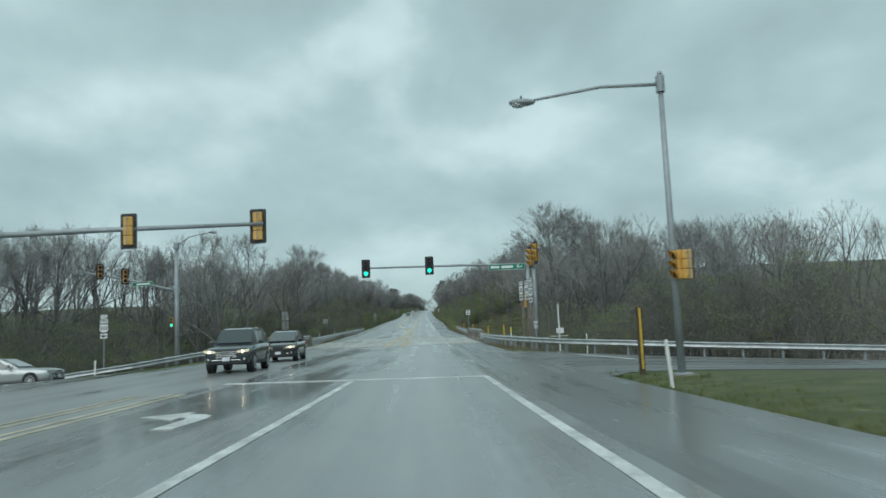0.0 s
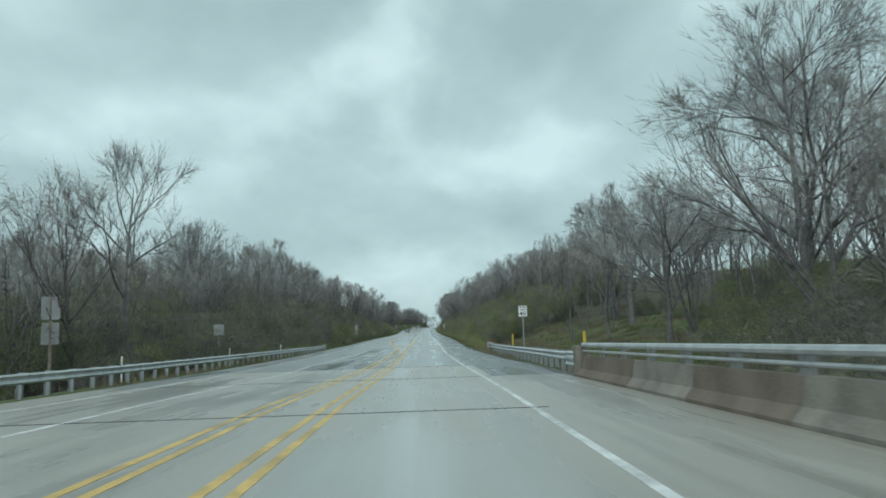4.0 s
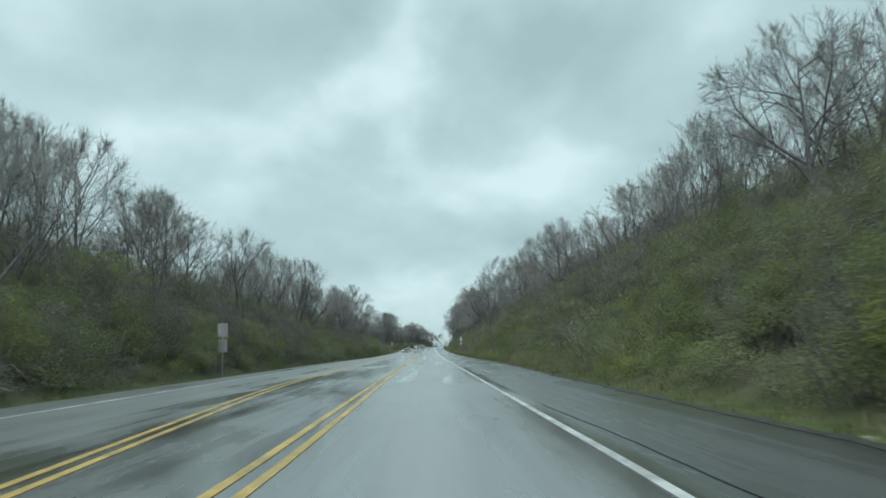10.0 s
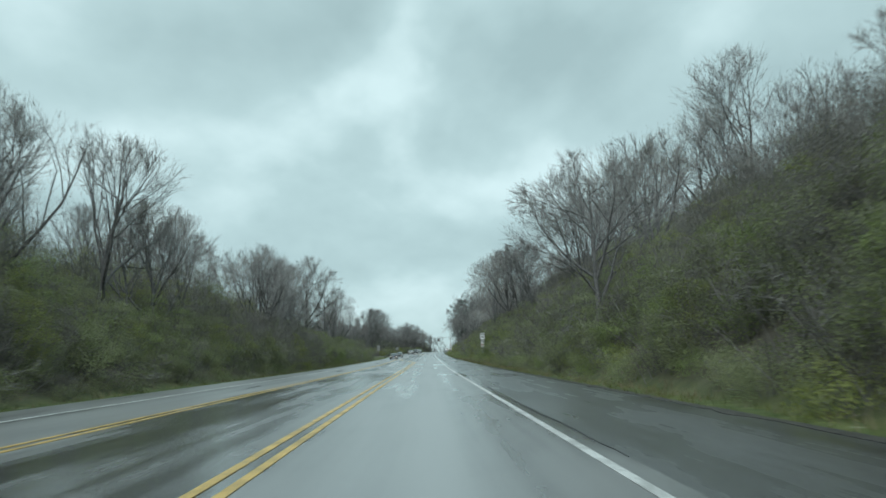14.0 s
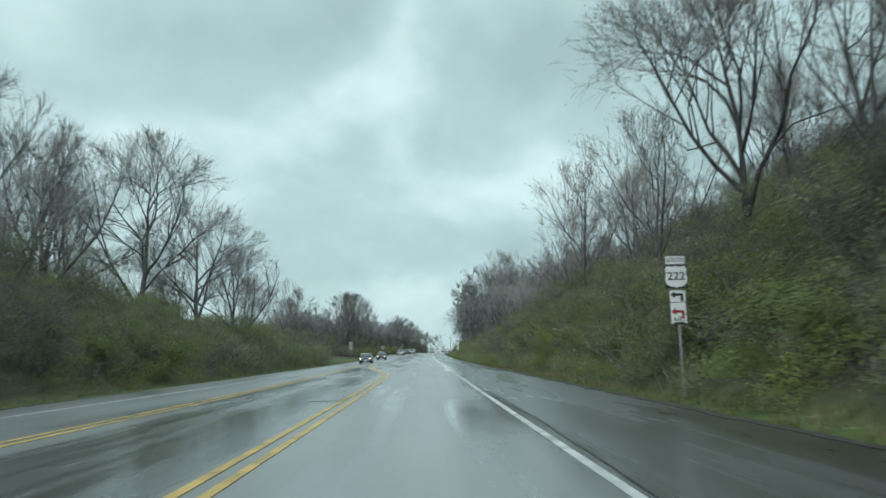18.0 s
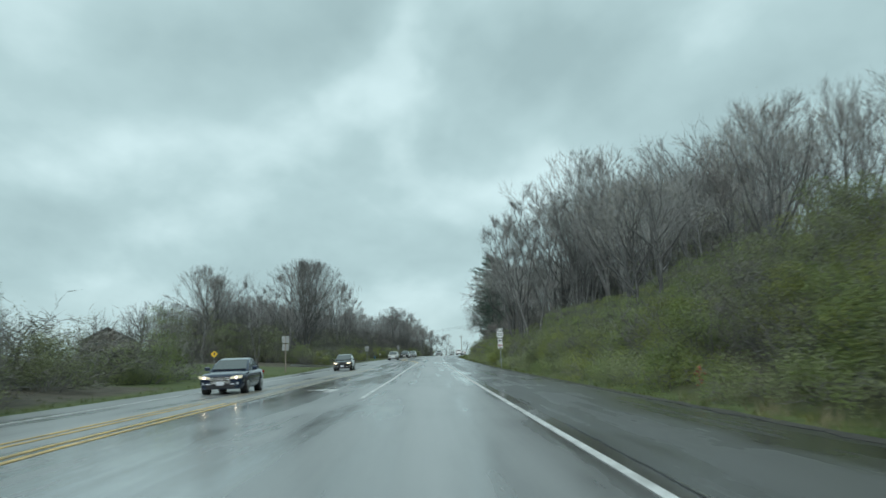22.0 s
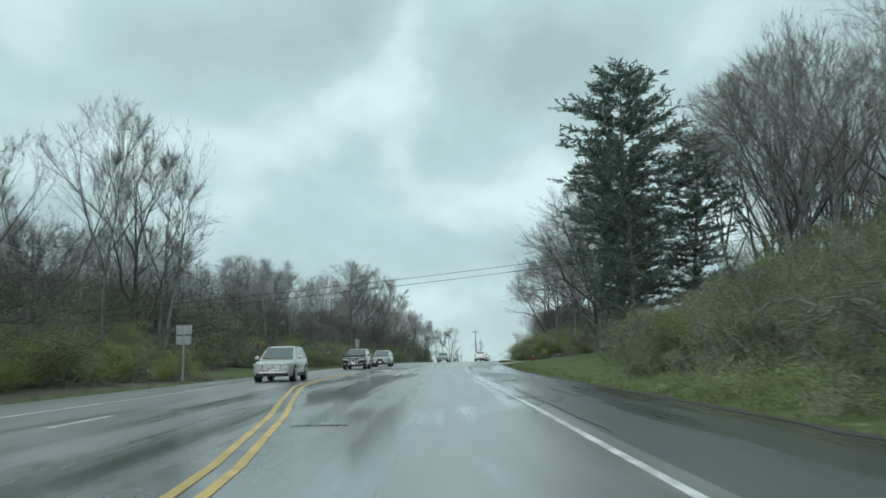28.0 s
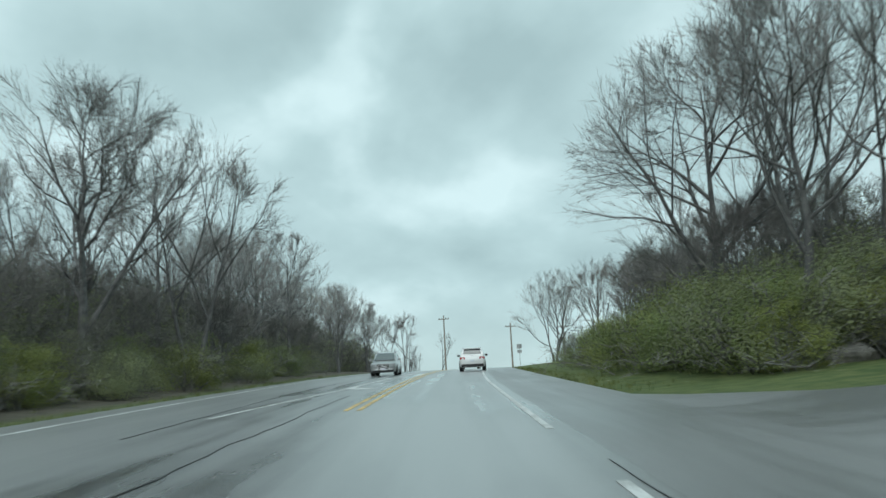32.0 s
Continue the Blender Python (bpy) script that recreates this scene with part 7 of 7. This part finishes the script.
# ---------------------------------------------------------------- vehicles
def paint(name, colour, rough=0.25, metal=0.3):
    m = plain(name, colour, rough, metal)
    b = m.node_tree.nodes["Principled BSDF"]
    b.inputs["Coat Weight"].default_value, b.inputs["Coat Roughness"].default_value = 0.8, 0.06
    return m


PAINT_WHITE = paint("white_car_paint", (0.72, 0.73, 0.73), 0.3, 0.0)
PAINT_PEARL = paint("pearl_beige_car_paint", (0.50, 0.50, 0.47), 0.3, 0.4)
PAINT_SILVER = paint("silver_car_paint", (0.36, 0.38, 0.38), 0.28, 0.6)
PAINT_BLACK = paint("black_car_paint", (0.012, 0.014, 0.016), 0.2, 0.1)
PAINT_NAVY = paint("dark_blue_car_paint", (0.018, 0.035, 0.075), 0.22, 0.4)
PAINT_GREEN = paint("dark_grey_green_car_paint", (0.035, 0.045, 0.05), 0.25, 0.3)
SHAPES = {
    # length, width, height, belt, cowl y, rear glass base y, roof front y, roof rear y, wheel radius, clearance
    "suv": (4.85, 1.95, 1.72, 1.08, -1.20, 2.25, -0.15, 1.90, 0.39, 0.28),
    "truck_suv": (4.80, 1.88, 1.80, 1.12, -0.95, 2.30, -0.25, 2.05, 0.38, 0.34),
    "crossover": (4.6, 1.85, 1.63, 1.02, -1.15, 2.15, 0.0, 1.50, 0.36, 0.25),
    "sedan": (4.65, 1.80, 1.43, 0.93, -0.85, 1.75, 0.05, 1.05, 0.32, 0.22),
}


def loft(bm, rings, close=True):
    made = [[bm.verts.new(p_) for p_ in ring] for ring in rings]
    n = len(made[0])
    for a, b in zip(made, made[1:]):
        for k in range(n):
            bm.faces.new((a[k], a[(k + 1) % n], b[(k + 1) % n], b[k]))
    if close:
        bm.faces.new(made[0])
        bm.faces.new(list(reversed(made[-1])))
    bmesh.ops.recalc_face_normals(bm, faces=bm.faces)


def pane(bm, quad, a0, a1, b0, b1, out_):
    """A thin pane on part of a four-cornered face, its corners given around."""
    q = [Vector(c) for c in quad]

    def at_(a, b):
        return q[0].lerp(q[1], a).lerp(q[3].lerp(q[2], a), b)

    normal = (q[3] - q[0]).cross(q[1] - q[0]).normalized() * out_
    corners = [at_(a0, b0), at_(a1, b0), at_(a1, b1), at_(a0, b1)]
    inner = [bm.verts.new(c - normal * 0.5) for c in corners]
    outer = [bm.verts.new(c + normal) for c in corners]
    bm.faces.new(outer)
    for k in range(4):
        bm.faces.new((inner[k], inner[(k + 1) % 4], outer[(k + 1) % 4], outer[k]))
    bmesh.ops.recalc_face_normals(bm, faces=bm.faces)


def car(shape, coat, u, s, turn, label, lamps=LAMP_LIT, rails=True, grille=TRIM_BLACK, category="car", dark_low=True, bars=True, lift=0.006):
    """A car that faces -y before it is turned."""
    L, W, H, belt, cowl, rear, rf, rr, wheel, low_ = SHAPES[shape]
    h = L / 2
    m = place(u, s, lift, turn, grounded=False) @ pose(0, 0, 0, float(knot(GRADE, s)) * (1 if abs(turn) < 90 else -1))
    root = thing("car", m, label, category, "vehicles on the road")
    w = W / 2
    hood = belt - 0.04
    nose = hood - 0.12
    stations = ((-h, .72, low_ + .14, nose - .14), (-h + .05, .84, low_ + .04, nose - .05), (-h + .16, .93, low_, nose), (-h + .45, .97, low_ - .02, nose + .06), (cowl - .15, .985, low_ - .02, hood),
                (cowl + .3, 1.0, low_ - .02, belt), (.4, 1.0, low_ - .02, belt + .01), (h - .9, 1.0, low_ - .02, belt + .03), (h - .35, .975, low_, belt + .03), (h - .10, .93, low_ + .04, belt), (h, .80, low_ + .14, belt - .12))
    rings = []
    for y, f, z0, z1 in stations:
        half = [(0.82 * f * w, z0), (0.95 * f * w, z0 + .05), (f * w, z0 + .22), (f * w, z0 + (z1 - z0) * .62), (0.97 * f * w, z1 - .07), (0.88 * f * w, z1), (0.4 * f * w, z1 + .03)]
        rings.append([Vector((x, y, z)) for x, z in half] + [Vector((-x, y, z)) for x, z in reversed(half)])
    bm = bmesh.new()
    loft(bm, rings)
    body = part("body", bm, coat, root, smooth=True)
    # cabin
    wb, wt = 0.90 * w, 0.74 * w
    roof_z = H - 0.05
    bm = bmesh.new()
    cab = []
    for y, x, z in ((cowl, wb, belt - .03), (cowl + (rf - cowl) * .55, wb - (wb - wt) * .55, belt + (roof_z - belt) * .55), (rf, wt, roof_z - .03), (rf + .35, wt, roof_z + .02), ((rf + rr) / 2, wt, roof_z + .04), (rr - .25, wt * .98, roof_z + .01), (rr, wt * .95, roof_z - .05),
                    (rr + (rear - rr) * .55, wt + (wb - wt) * .5, belt + (roof_z - belt) * .5), (rear, wb * .96, belt - .03)):
        cab.append([Vector((x, y, z)), Vector((x * .8, y, z + (.035 if z > belt else 0))), Vector((-x * .8, y, z + (.035 if z > belt else 0))), Vector((-x, y, z))])
    made = [[bm.verts.new(p_) for p_ in ring] for ring in cab]
    for a, b in zip(made, made[1:]):
        for k in range(3):
            bm.faces.new((a[k], a[k + 1], b[k + 1], b[k]))
    for side in (0, 3):
        edge = [ring[side] for ring in made]
        base0 = bm.verts.new(Vector((wb if side == 0 else -wb, cowl + .01, belt - .04)))
        base1 = bm.verts.new(Vector((wb if side == 0 else -wb, rear - .01, belt - .04)))
        bm.faces.new([base0, *edge, base1] if side == 0 else [base1, *reversed(edge), base0])
    bmesh.ops.recalc_face_normals(bm, faces=bm.faces)
    part("roof", bm, coat, root)
    front = ((wb, cowl, belt), (-wb, cowl, belt), (-wt, rf, roof_z), (wt, rf, roof_z))
    back = ((-wb * .96, rear, belt), (wb * .96, rear, belt), (wt * .95, rr, roof_z - .02), (-wt * .95, rr, roof_z - .02))
    bm = bmesh.new()
    pane(bm, front, .06, .94, .08, .93, 0.045)
    part("windscreen", bm, GLASS_DARK, root)
    bm = bmesh.new()
    pane(bm, back, .08, .92, .30 if shape != "sedan" else .1, .90, 0.040)
    part("rear_window", bm, GLASS_DARK, root)
    for side in (1, -1):
        x0, x1 = side * wb, side * wt
        quads = (((x0, cowl + .35, belt), (x0, .45, belt), (x1, .45, roof_z - .04), (x1, rf + .12, roof_z - .04)), ((x0, .52, belt), (x0, rear - .75, belt), (x1, rr - .55, roof_z - .04), (x1, .52, roof_z - .04)),
                 ((x0, rear - .68, belt), (x0, rear - .22, belt), (x1, rr - .12, roof_z - .06), (x1, rr - .5, roof_z - .04)))
        for q in quads[:2 if shape == "sedan" else 3]:
            bm = bmesh.new()
            pane(bm, q, .04, .96, .06, .92, 0.014 * side * -1)
            part("side_window", bm, GLASS_DARK, root)
        # mirror, handles, rail, lamps
        bm = bmesh.new()
        box(bm, (.22, .12, .16), (side * (w + .10), cowl + .42, belt + .09), .03)
        part("mirror", bm, coat if coat is not PAINT_WHITE else TRIM_BLACK, root)
        for y in (.28, 1.25):
            bm = bmesh.new()
            box(bm, (.03, .18, .03), (side * (w + .005), y, belt - .14), .006)
            part("door_handle", bm, coat, root)
        if rails:
            bm = bmesh.new()
            pipe(bm, [(side * wt * .93, rf + .2, roof_z + .03), (side * wt * .93, rf + .4, roof_z + .09), (side * wt * .92, rr - .45, roof_z + .09), (side * wt * .92, rr - .25, roof_z + .02)], .02, 6)
            part("roof_rail", bm, TRIM_BLACK, root)
        bm = bmesh.new()
        wedge = [(side * x, z) for x, z in ((-.24, -.07), (.20, -.055), (.25, .045), (.22, .065), (-.14, .03), (-.24, .0))]
        outline(bm, wedge if side > 0 else wedge[::-1], .12, Matrix.Translation((side * (w * .70), -h + .06, nose - .08)) @ Matrix.Rotation(side * 0.30, 4, "Z"))
        lamp = part("headlamp", bm, LAMP_GLOW if lamps is LAMP_LIT else LAMP_OFF, root)
        if lamps is LAMP_LIT:
            bm = bmesh.new()
            tube(bm, (side * w * .70, -h + .03, nose - .10), (side * w * .70, -h - .012, nose - .10), .048, .042, 14)
            part("lit_bulb", bm, LAMP_LIT, lamp, "lit warm headlight")
        bm = bmesh.new()
        box(bm, (.16, .08, .09), (side * (w * .72), -h + .05, low_ + .22), .02)
        part("fog_lamp", bm, LAMP_OFF, root)
        bm = bmesh.new()
        box(bm, (.40, .14, .17), (side * (w * .74), h - .09, belt - .12), .03, Matrix.Rotation(-side * 0.22, 4, "Z"))
        part("tail_lamp", bm, TAIL_RED, root)
        if dark_low:
            bm = bmesh.new()
            box(bm, (.05, L * .52, .16), (side * (w * .985), 0, low_ + .05), .02)
            part("sill", bm, TRIM_BLACK, root)
        for y in (-h + .95, h - 1.0):
            bm = bmesh.new()
            tube(bm, (side * (w - .25), y, wheel + .02), (side * (w + .006), y, wheel + .02), wheel + .045, wheel + .04, 26)
            part("wheel_arch", bm, TRIM_BLACK, root)
            bm = bmesh.new()
            for x0, x1, r0, r1 in ((w - .23, w - .20, wheel - .04, wheel), (w - .20, w - .01, wheel, wheel), (w - .01, w + .02, wheel, wheel - .05)):
                tube(bm, (side * x0, y, wheel), (side * x1, y, wheel), r0, r1, 26)
            tyre = part("tyre", bm, RUBBER, root, smooth=False)
            bm = bmesh.new()
            tube(bm, (side * (w - .03), y, wheel), (side * (w + .022), y, wheel), wheel * .66, wheel * .64, 24)
            part("rim", bm, TRIM_BLACK, tyre)
            bm = bmesh.new()
            for k in range(10):
                a = math.tau * k / 10 + .3
                box(bm, (.02, .032, wheel * .60), (side * (w + .026), y + math.sin(a) * wheel * .33, wheel + math.cos(a) * wheel * .33), .005, Matrix.Rotation(-a, 4, "X"))
            for k in range(20):
                a, c = math.tau * k / 20, math.tau * (k + 1) / 20
                tube(bm, (side * (w + .022), y + math.sin(a) * wheel * .66, wheel + math.cos(a) * wheel * .66), (side * (w + .022), y + math.sin(c) * wheel * .66, wheel + math.cos(c) * wheel * .66), .016, .016, 5, False)
            tube(bm, (side * (w + .015), y, wheel), (side * (w + .04), y, wheel), wheel * .16, wheel * .14, 14)
            part("spokes_disc", bm, RIM, tyre)
    bm = bmesh.new()
    if bars:
        face = [(-.24 * W, .13), (-.20 * W, -.17), (.20 * W, -.17), (.24 * W, .13), (.20 * W, .16), (-.20 * W, .16)]
    else:
        face = [(-.18 * W, .16), (-.13 * W, .04), (-.23 * W, -.22), (-.20 * W, -.27), (.20 * W, -.27), (.23 * W, -.22), (.13 * W, .04), (.18 * W, .16)]
    outline(bm, face, .06, Matrix.Translation((0, -h + .015, nose - .21)))
    part("grille", bm, grille, root)
    bm = bmesh.new()
    outline(bm, [(-.34 * W, .05), (-.30 * W, -.06), (.30 * W, -.06), (.34 * W, .05)], .05, Matrix.Translation((0, -h + .005, low_ + .10)))
    part("air_intake", bm, TRIM_BLACK, root)
    for z in (nose - .11, nose - .18, nose - .25, nose - .32) if bars else ():
        bm = bmesh.new()
        box(bm, (W * .44, .03, .022), (0, -h - .015, z), .006)
        part("grille_bar", bm, CHROME, root)
    bm = bmesh.new()
    box(bm, (W * .80, .12, .18), (0, -h + .07, low_ + .10), .04)
    part("front_bumper", bm, TRIM_BLACK if dark_low else coat, root)
    bm = bmesh.new()
    pipe(bm, [(-W * .40, -h + .06, low_ + .26), (-W * .30, -h + .01, low_ + .19), (W * .30, -h + .01, low_ + .19), (W * .40, -h + .06, low_ + .26)], .016, 6)
    part("bumper_trim", bm, CHROME, root)
    bm = bmesh.new()
    box(bm, (W * .84, .14, .22), (0, h - .05, low_ + .14), .04)
    part("rear_bumper", bm, TRIM_BLACK if dark_low else coat, root)
    bm = bmesh.new()
    box(bm, (.31, .012, .16), (0, h + .012, belt - .32), .006)
    part("number_plate", bm, PLATE, root)
    bm = bmesh.new()
    box(bm, (.31, .012, .15), (0, -h - .04, low_ + .22), .006)
    part("number_plate", bm, PLATE, root)
    if shape != "sedan":
        bm = bmesh.new()
        box(bm, (W * .62, .26, .035), (0, rr + .06, roof_z + .0), .012)
        part("spoiler", bm, coat, root)
        bm = bmesh.new()
        box(bm, (.30, .02, .02), (0, rear + .03, belt + .10), .005, Matrix.Rotation(.25, 4, "Y"))
        part("rear_wiper", bm, TRIM_BLACK, root)
    for x in (-.5, .5):
        bm = bmesh.new()
        tube(bm, (x, h - .1, low_ + .03), (x, h + .03, low_ + .03), .04, .04, 12)
        part("exhaust_tip", bm, CHROME, root)
    return root


car("truck_suv", PAINT_GREEN, -8.0, 36.3, 0, "dark grey-green older off-road car with headlights on, wet road")
car("crossover", PAINT_BLACK, -7.9, 47.5, 0, "black crossover car coming down the wet road, headlights on", bars=False)
car("sedan", PAINT_SILVER, -19.8, 40.5, 90, "silver saloon car waiting on the side road", LAMP_OFF, rails=False, dark_low=False, lift=slab_z(-19.8, 40.5) + 0.006)
car("sedan", PAINT_NAVY, -8.3, 455.5, 0, "dark blue saloon car with headlights on", rails=False, dark_low=False)
car("crossover", PAINT_BLACK, -8.6, 506, 0, "black crossover car with headlights mirrored in the wet road", bars=False)
car("suv", PAINT_PEARL, -8.1, 590, 0, "pale pearl three-row car with a chrome grille", LAMP_OFF, grille=CHROME)
car("suv", PAINT_BLACK, -8.0, 620.0, 0, "black boxy car with silver bumper trim", LAMP_OFF)
car("crossover", PAINT_SILVER, -7.2, 632.5, 0, "silver crossover car with a large black grille", LAMP_OFF, bars=False)
car("crossover", PAINT_SILVER, -5.0, 690.0, 0, "silver family car coming over the rise", LAMP_OFF)
car("suv", PAINT_WHITE, 1.2, 694.0, 180, "white three-row car with red tail lamps driving ahead", LAMP_OFF)
car("crossover", PAINT_WHITE, 0.6, 716.0, 180, "white car farther ahead near the crest", LAMP_OFF)


# ---------------------------------------------------------------- verge grass
def verge_grass():
    rs = np.random.RandomState(9)
    n = 52000
    verts, faces = np.zeros((n * 3, 3), np.float32), np.arange(n * 3, dtype=np.int32).reshape(n, 3)
    k = 0
    while k < n:
        s = rs.uniform(100, 700) if rs.rand() < 0.9 else rs.uniform(8, 24)
        right = rs.rand() < 0.72
        if s < 30 and not right:
            continue
        edge = float(knot(EDGE_R, s) if right else knot(EDGE_L, s))
        if right and (632 < s < 653 or 100 < s < 142 and rs.rand() < 0.8):
            continue
        d = abs(rs.normal(0, 1.0)) + 0.05
        if d > 3.2:
            continue
        u = edge + d if right else edge - d
        x, y, z = spot(u, s, ground_off(u, s))
        tall = (rs.uniform(0.07, 0.20) + (0.16 if rs.rand() < 0.06 else 0)) * (0.4 if s < 30 else 1)
        tuft = min(9, n - k)
        for _ in range(tuft):
            a = rs.uniform(0, math.tau)
            bx, by = x + rs.normal(0, 0.07), y + rs.normal(0, 0.07)
            lean = rs.uniform(0.2, 0.9) * tall
            t = tall * rs.uniform(0.6, 1.2)
            verts[3 * k] = (bx - math.sin(a) * .009, by + math.cos(a) * .009, z - .03)
            verts[3 * k + 1] = (bx + math.sin(a) * .009, by - math.cos(a) * .009, z - .03)
            verts[3 * k + 2] = (bx + math.cos(a) * lean, by + math.sin(a) * lean, z + t)
            k += 1
    grass = material("spring_grass_blades", (0.064, 0.098, 0.020), (0.165, 0.175, 0.052), 0.35, 0.8, fine=2.5)
    tagged(new("verge_grass", mesh_of("verge_grass", verts, faces, [grass])), "tufts of green and straw grass along the paving's edge", "grass", kind="stuff")


verge_grass()


def slope_herbs():
    """Low broad tufts of new green growth and dead brown stalks on the open slope above the guardrail."""
    rs = np.random.RandomState(23)
    clumps = [(rs.uniform(1.2, 18.0), rs.uniform(98, 160), rs.uniform(0.25, 1.0), rs.rand() < 0.45) for _ in range(900)]
    for green in (True, False):
        verts, count = [], 0
        for d, s, r, is_green in clumps:
            if is_green != green:
                continue
            for _ in range(int(90 * r) + 14):
                a, q = rs.uniform(0, math.tau), r * math.sqrt(rs.rand())
                u, s_ = float(knot(EDGE_R, s)) + d + q * math.cos(a), s + q * math.sin(a)
                x, y, z = spot(u, s_, ground_off(u, s_))
                tall = rs.uniform(0.08, 0.28) * (1.2 - q / r * 0.6) if green else rs.uniform(0.12, 0.5)
                w, lean, b_ = (0.018 if green else 0.008), rs.uniform(0.1, 0.9) * tall, rs.uniform(0, math.tau)
                verts += [(x - math.sin(b_) * w, y + math.cos(b_) * w, z - .03), (x + math.sin(b_) * w, y - math.cos(b_) * w, z - .03), (x + math.cos(b_) * lean, y + math.sin(b_) * lean, z + tall)]
                count += 1
        mat = material("fresh_herb_leaves", (0.055, 0.115, 0.020), (0.120, 0.185, 0.045), 0.5, 0.7, fine=3) if green else material("dead_brown_stalks", (0.110, 0.086, 0.060), (0.205, 0.165, 0.118), 0.5, 0.9, fine=3)
        name = "slope_herbs" if green else "dead_stalks"
        tagged(new(name, mesh_of(name, verts, np.arange(count * 3).reshape(-1, 3), [mat])), "fresh green weeds in patches on the open slope" if green else "dead brown weed stalks in patches on the open slope", "weeds", kind="stuff")


slope_herbs()


def dry_grass():
    """Straw left standing from last year under the guardrails and along the brush."""
    rs = np.random.RandomState(19)
    n = 44000
    verts, faces = np.zeros((n * 3, 3), np.float32), np.arange(n * 3, dtype=np.int32).reshape(n, 3)
    k = 0
    while k < n:
        right = rs.rand() < 0.75
        s = rs.uniform(48, 162) if rs.rand() < 0.75 else rs.uniform(150, 440)
        if 69 < s < 97 or not right and s < 66:
            continue
        edge = float(knot(EDGE_R, s) if right else knot(EDGE_L, s))
        d = (rs.uniform(0.4, 15) if rs.rand() < 0.6 else rs.uniform(0.45, 2.6)) if right and 100 < s < 156 else 0.35 + abs(rs.normal(0, 0.9))
        u = edge + d if right else edge - d
        x, y, z = spot(u, s, ground_off(u, s))
        tall = rs.uniform(0.10, 0.24) if s < 100 else rs.uniform(0.12, 0.36)
        for _ in range(min(10, n - k)):
            a = rs.uniform(0, math.tau)
            bx, by = x + rs.normal(0, 0.12), y + rs.normal(0, 0.12)
            lean = rs.uniform(0.15, 0.8) * tall
            t = tall * rs.uniform(0.6, 1.2)
            verts[3 * k] = (bx - math.sin(a) * .008, by + math.cos(a) * .008, z - .03)
            verts[3 * k + 1] = (bx + math.sin(a) * .008, by - math.cos(a) * .008, z - .03)
            verts[3 * k + 2] = (bx + math.cos(a) * lean, by + math.sin(a) * lean, z + t)
            k += 1
    straw = material("dry_straw_blades", (0.155, 0.130, 0.078), (0.28, 0.24, 0.15), 0.35, 0.85, fine=2.5)
    tagged(new("dry_grass", mesh_of("dry_grass", verts, faces, [straw])), "dry straw-coloured grass tufts under the guardrail", "grass", kind="stuff")


dry_grass()
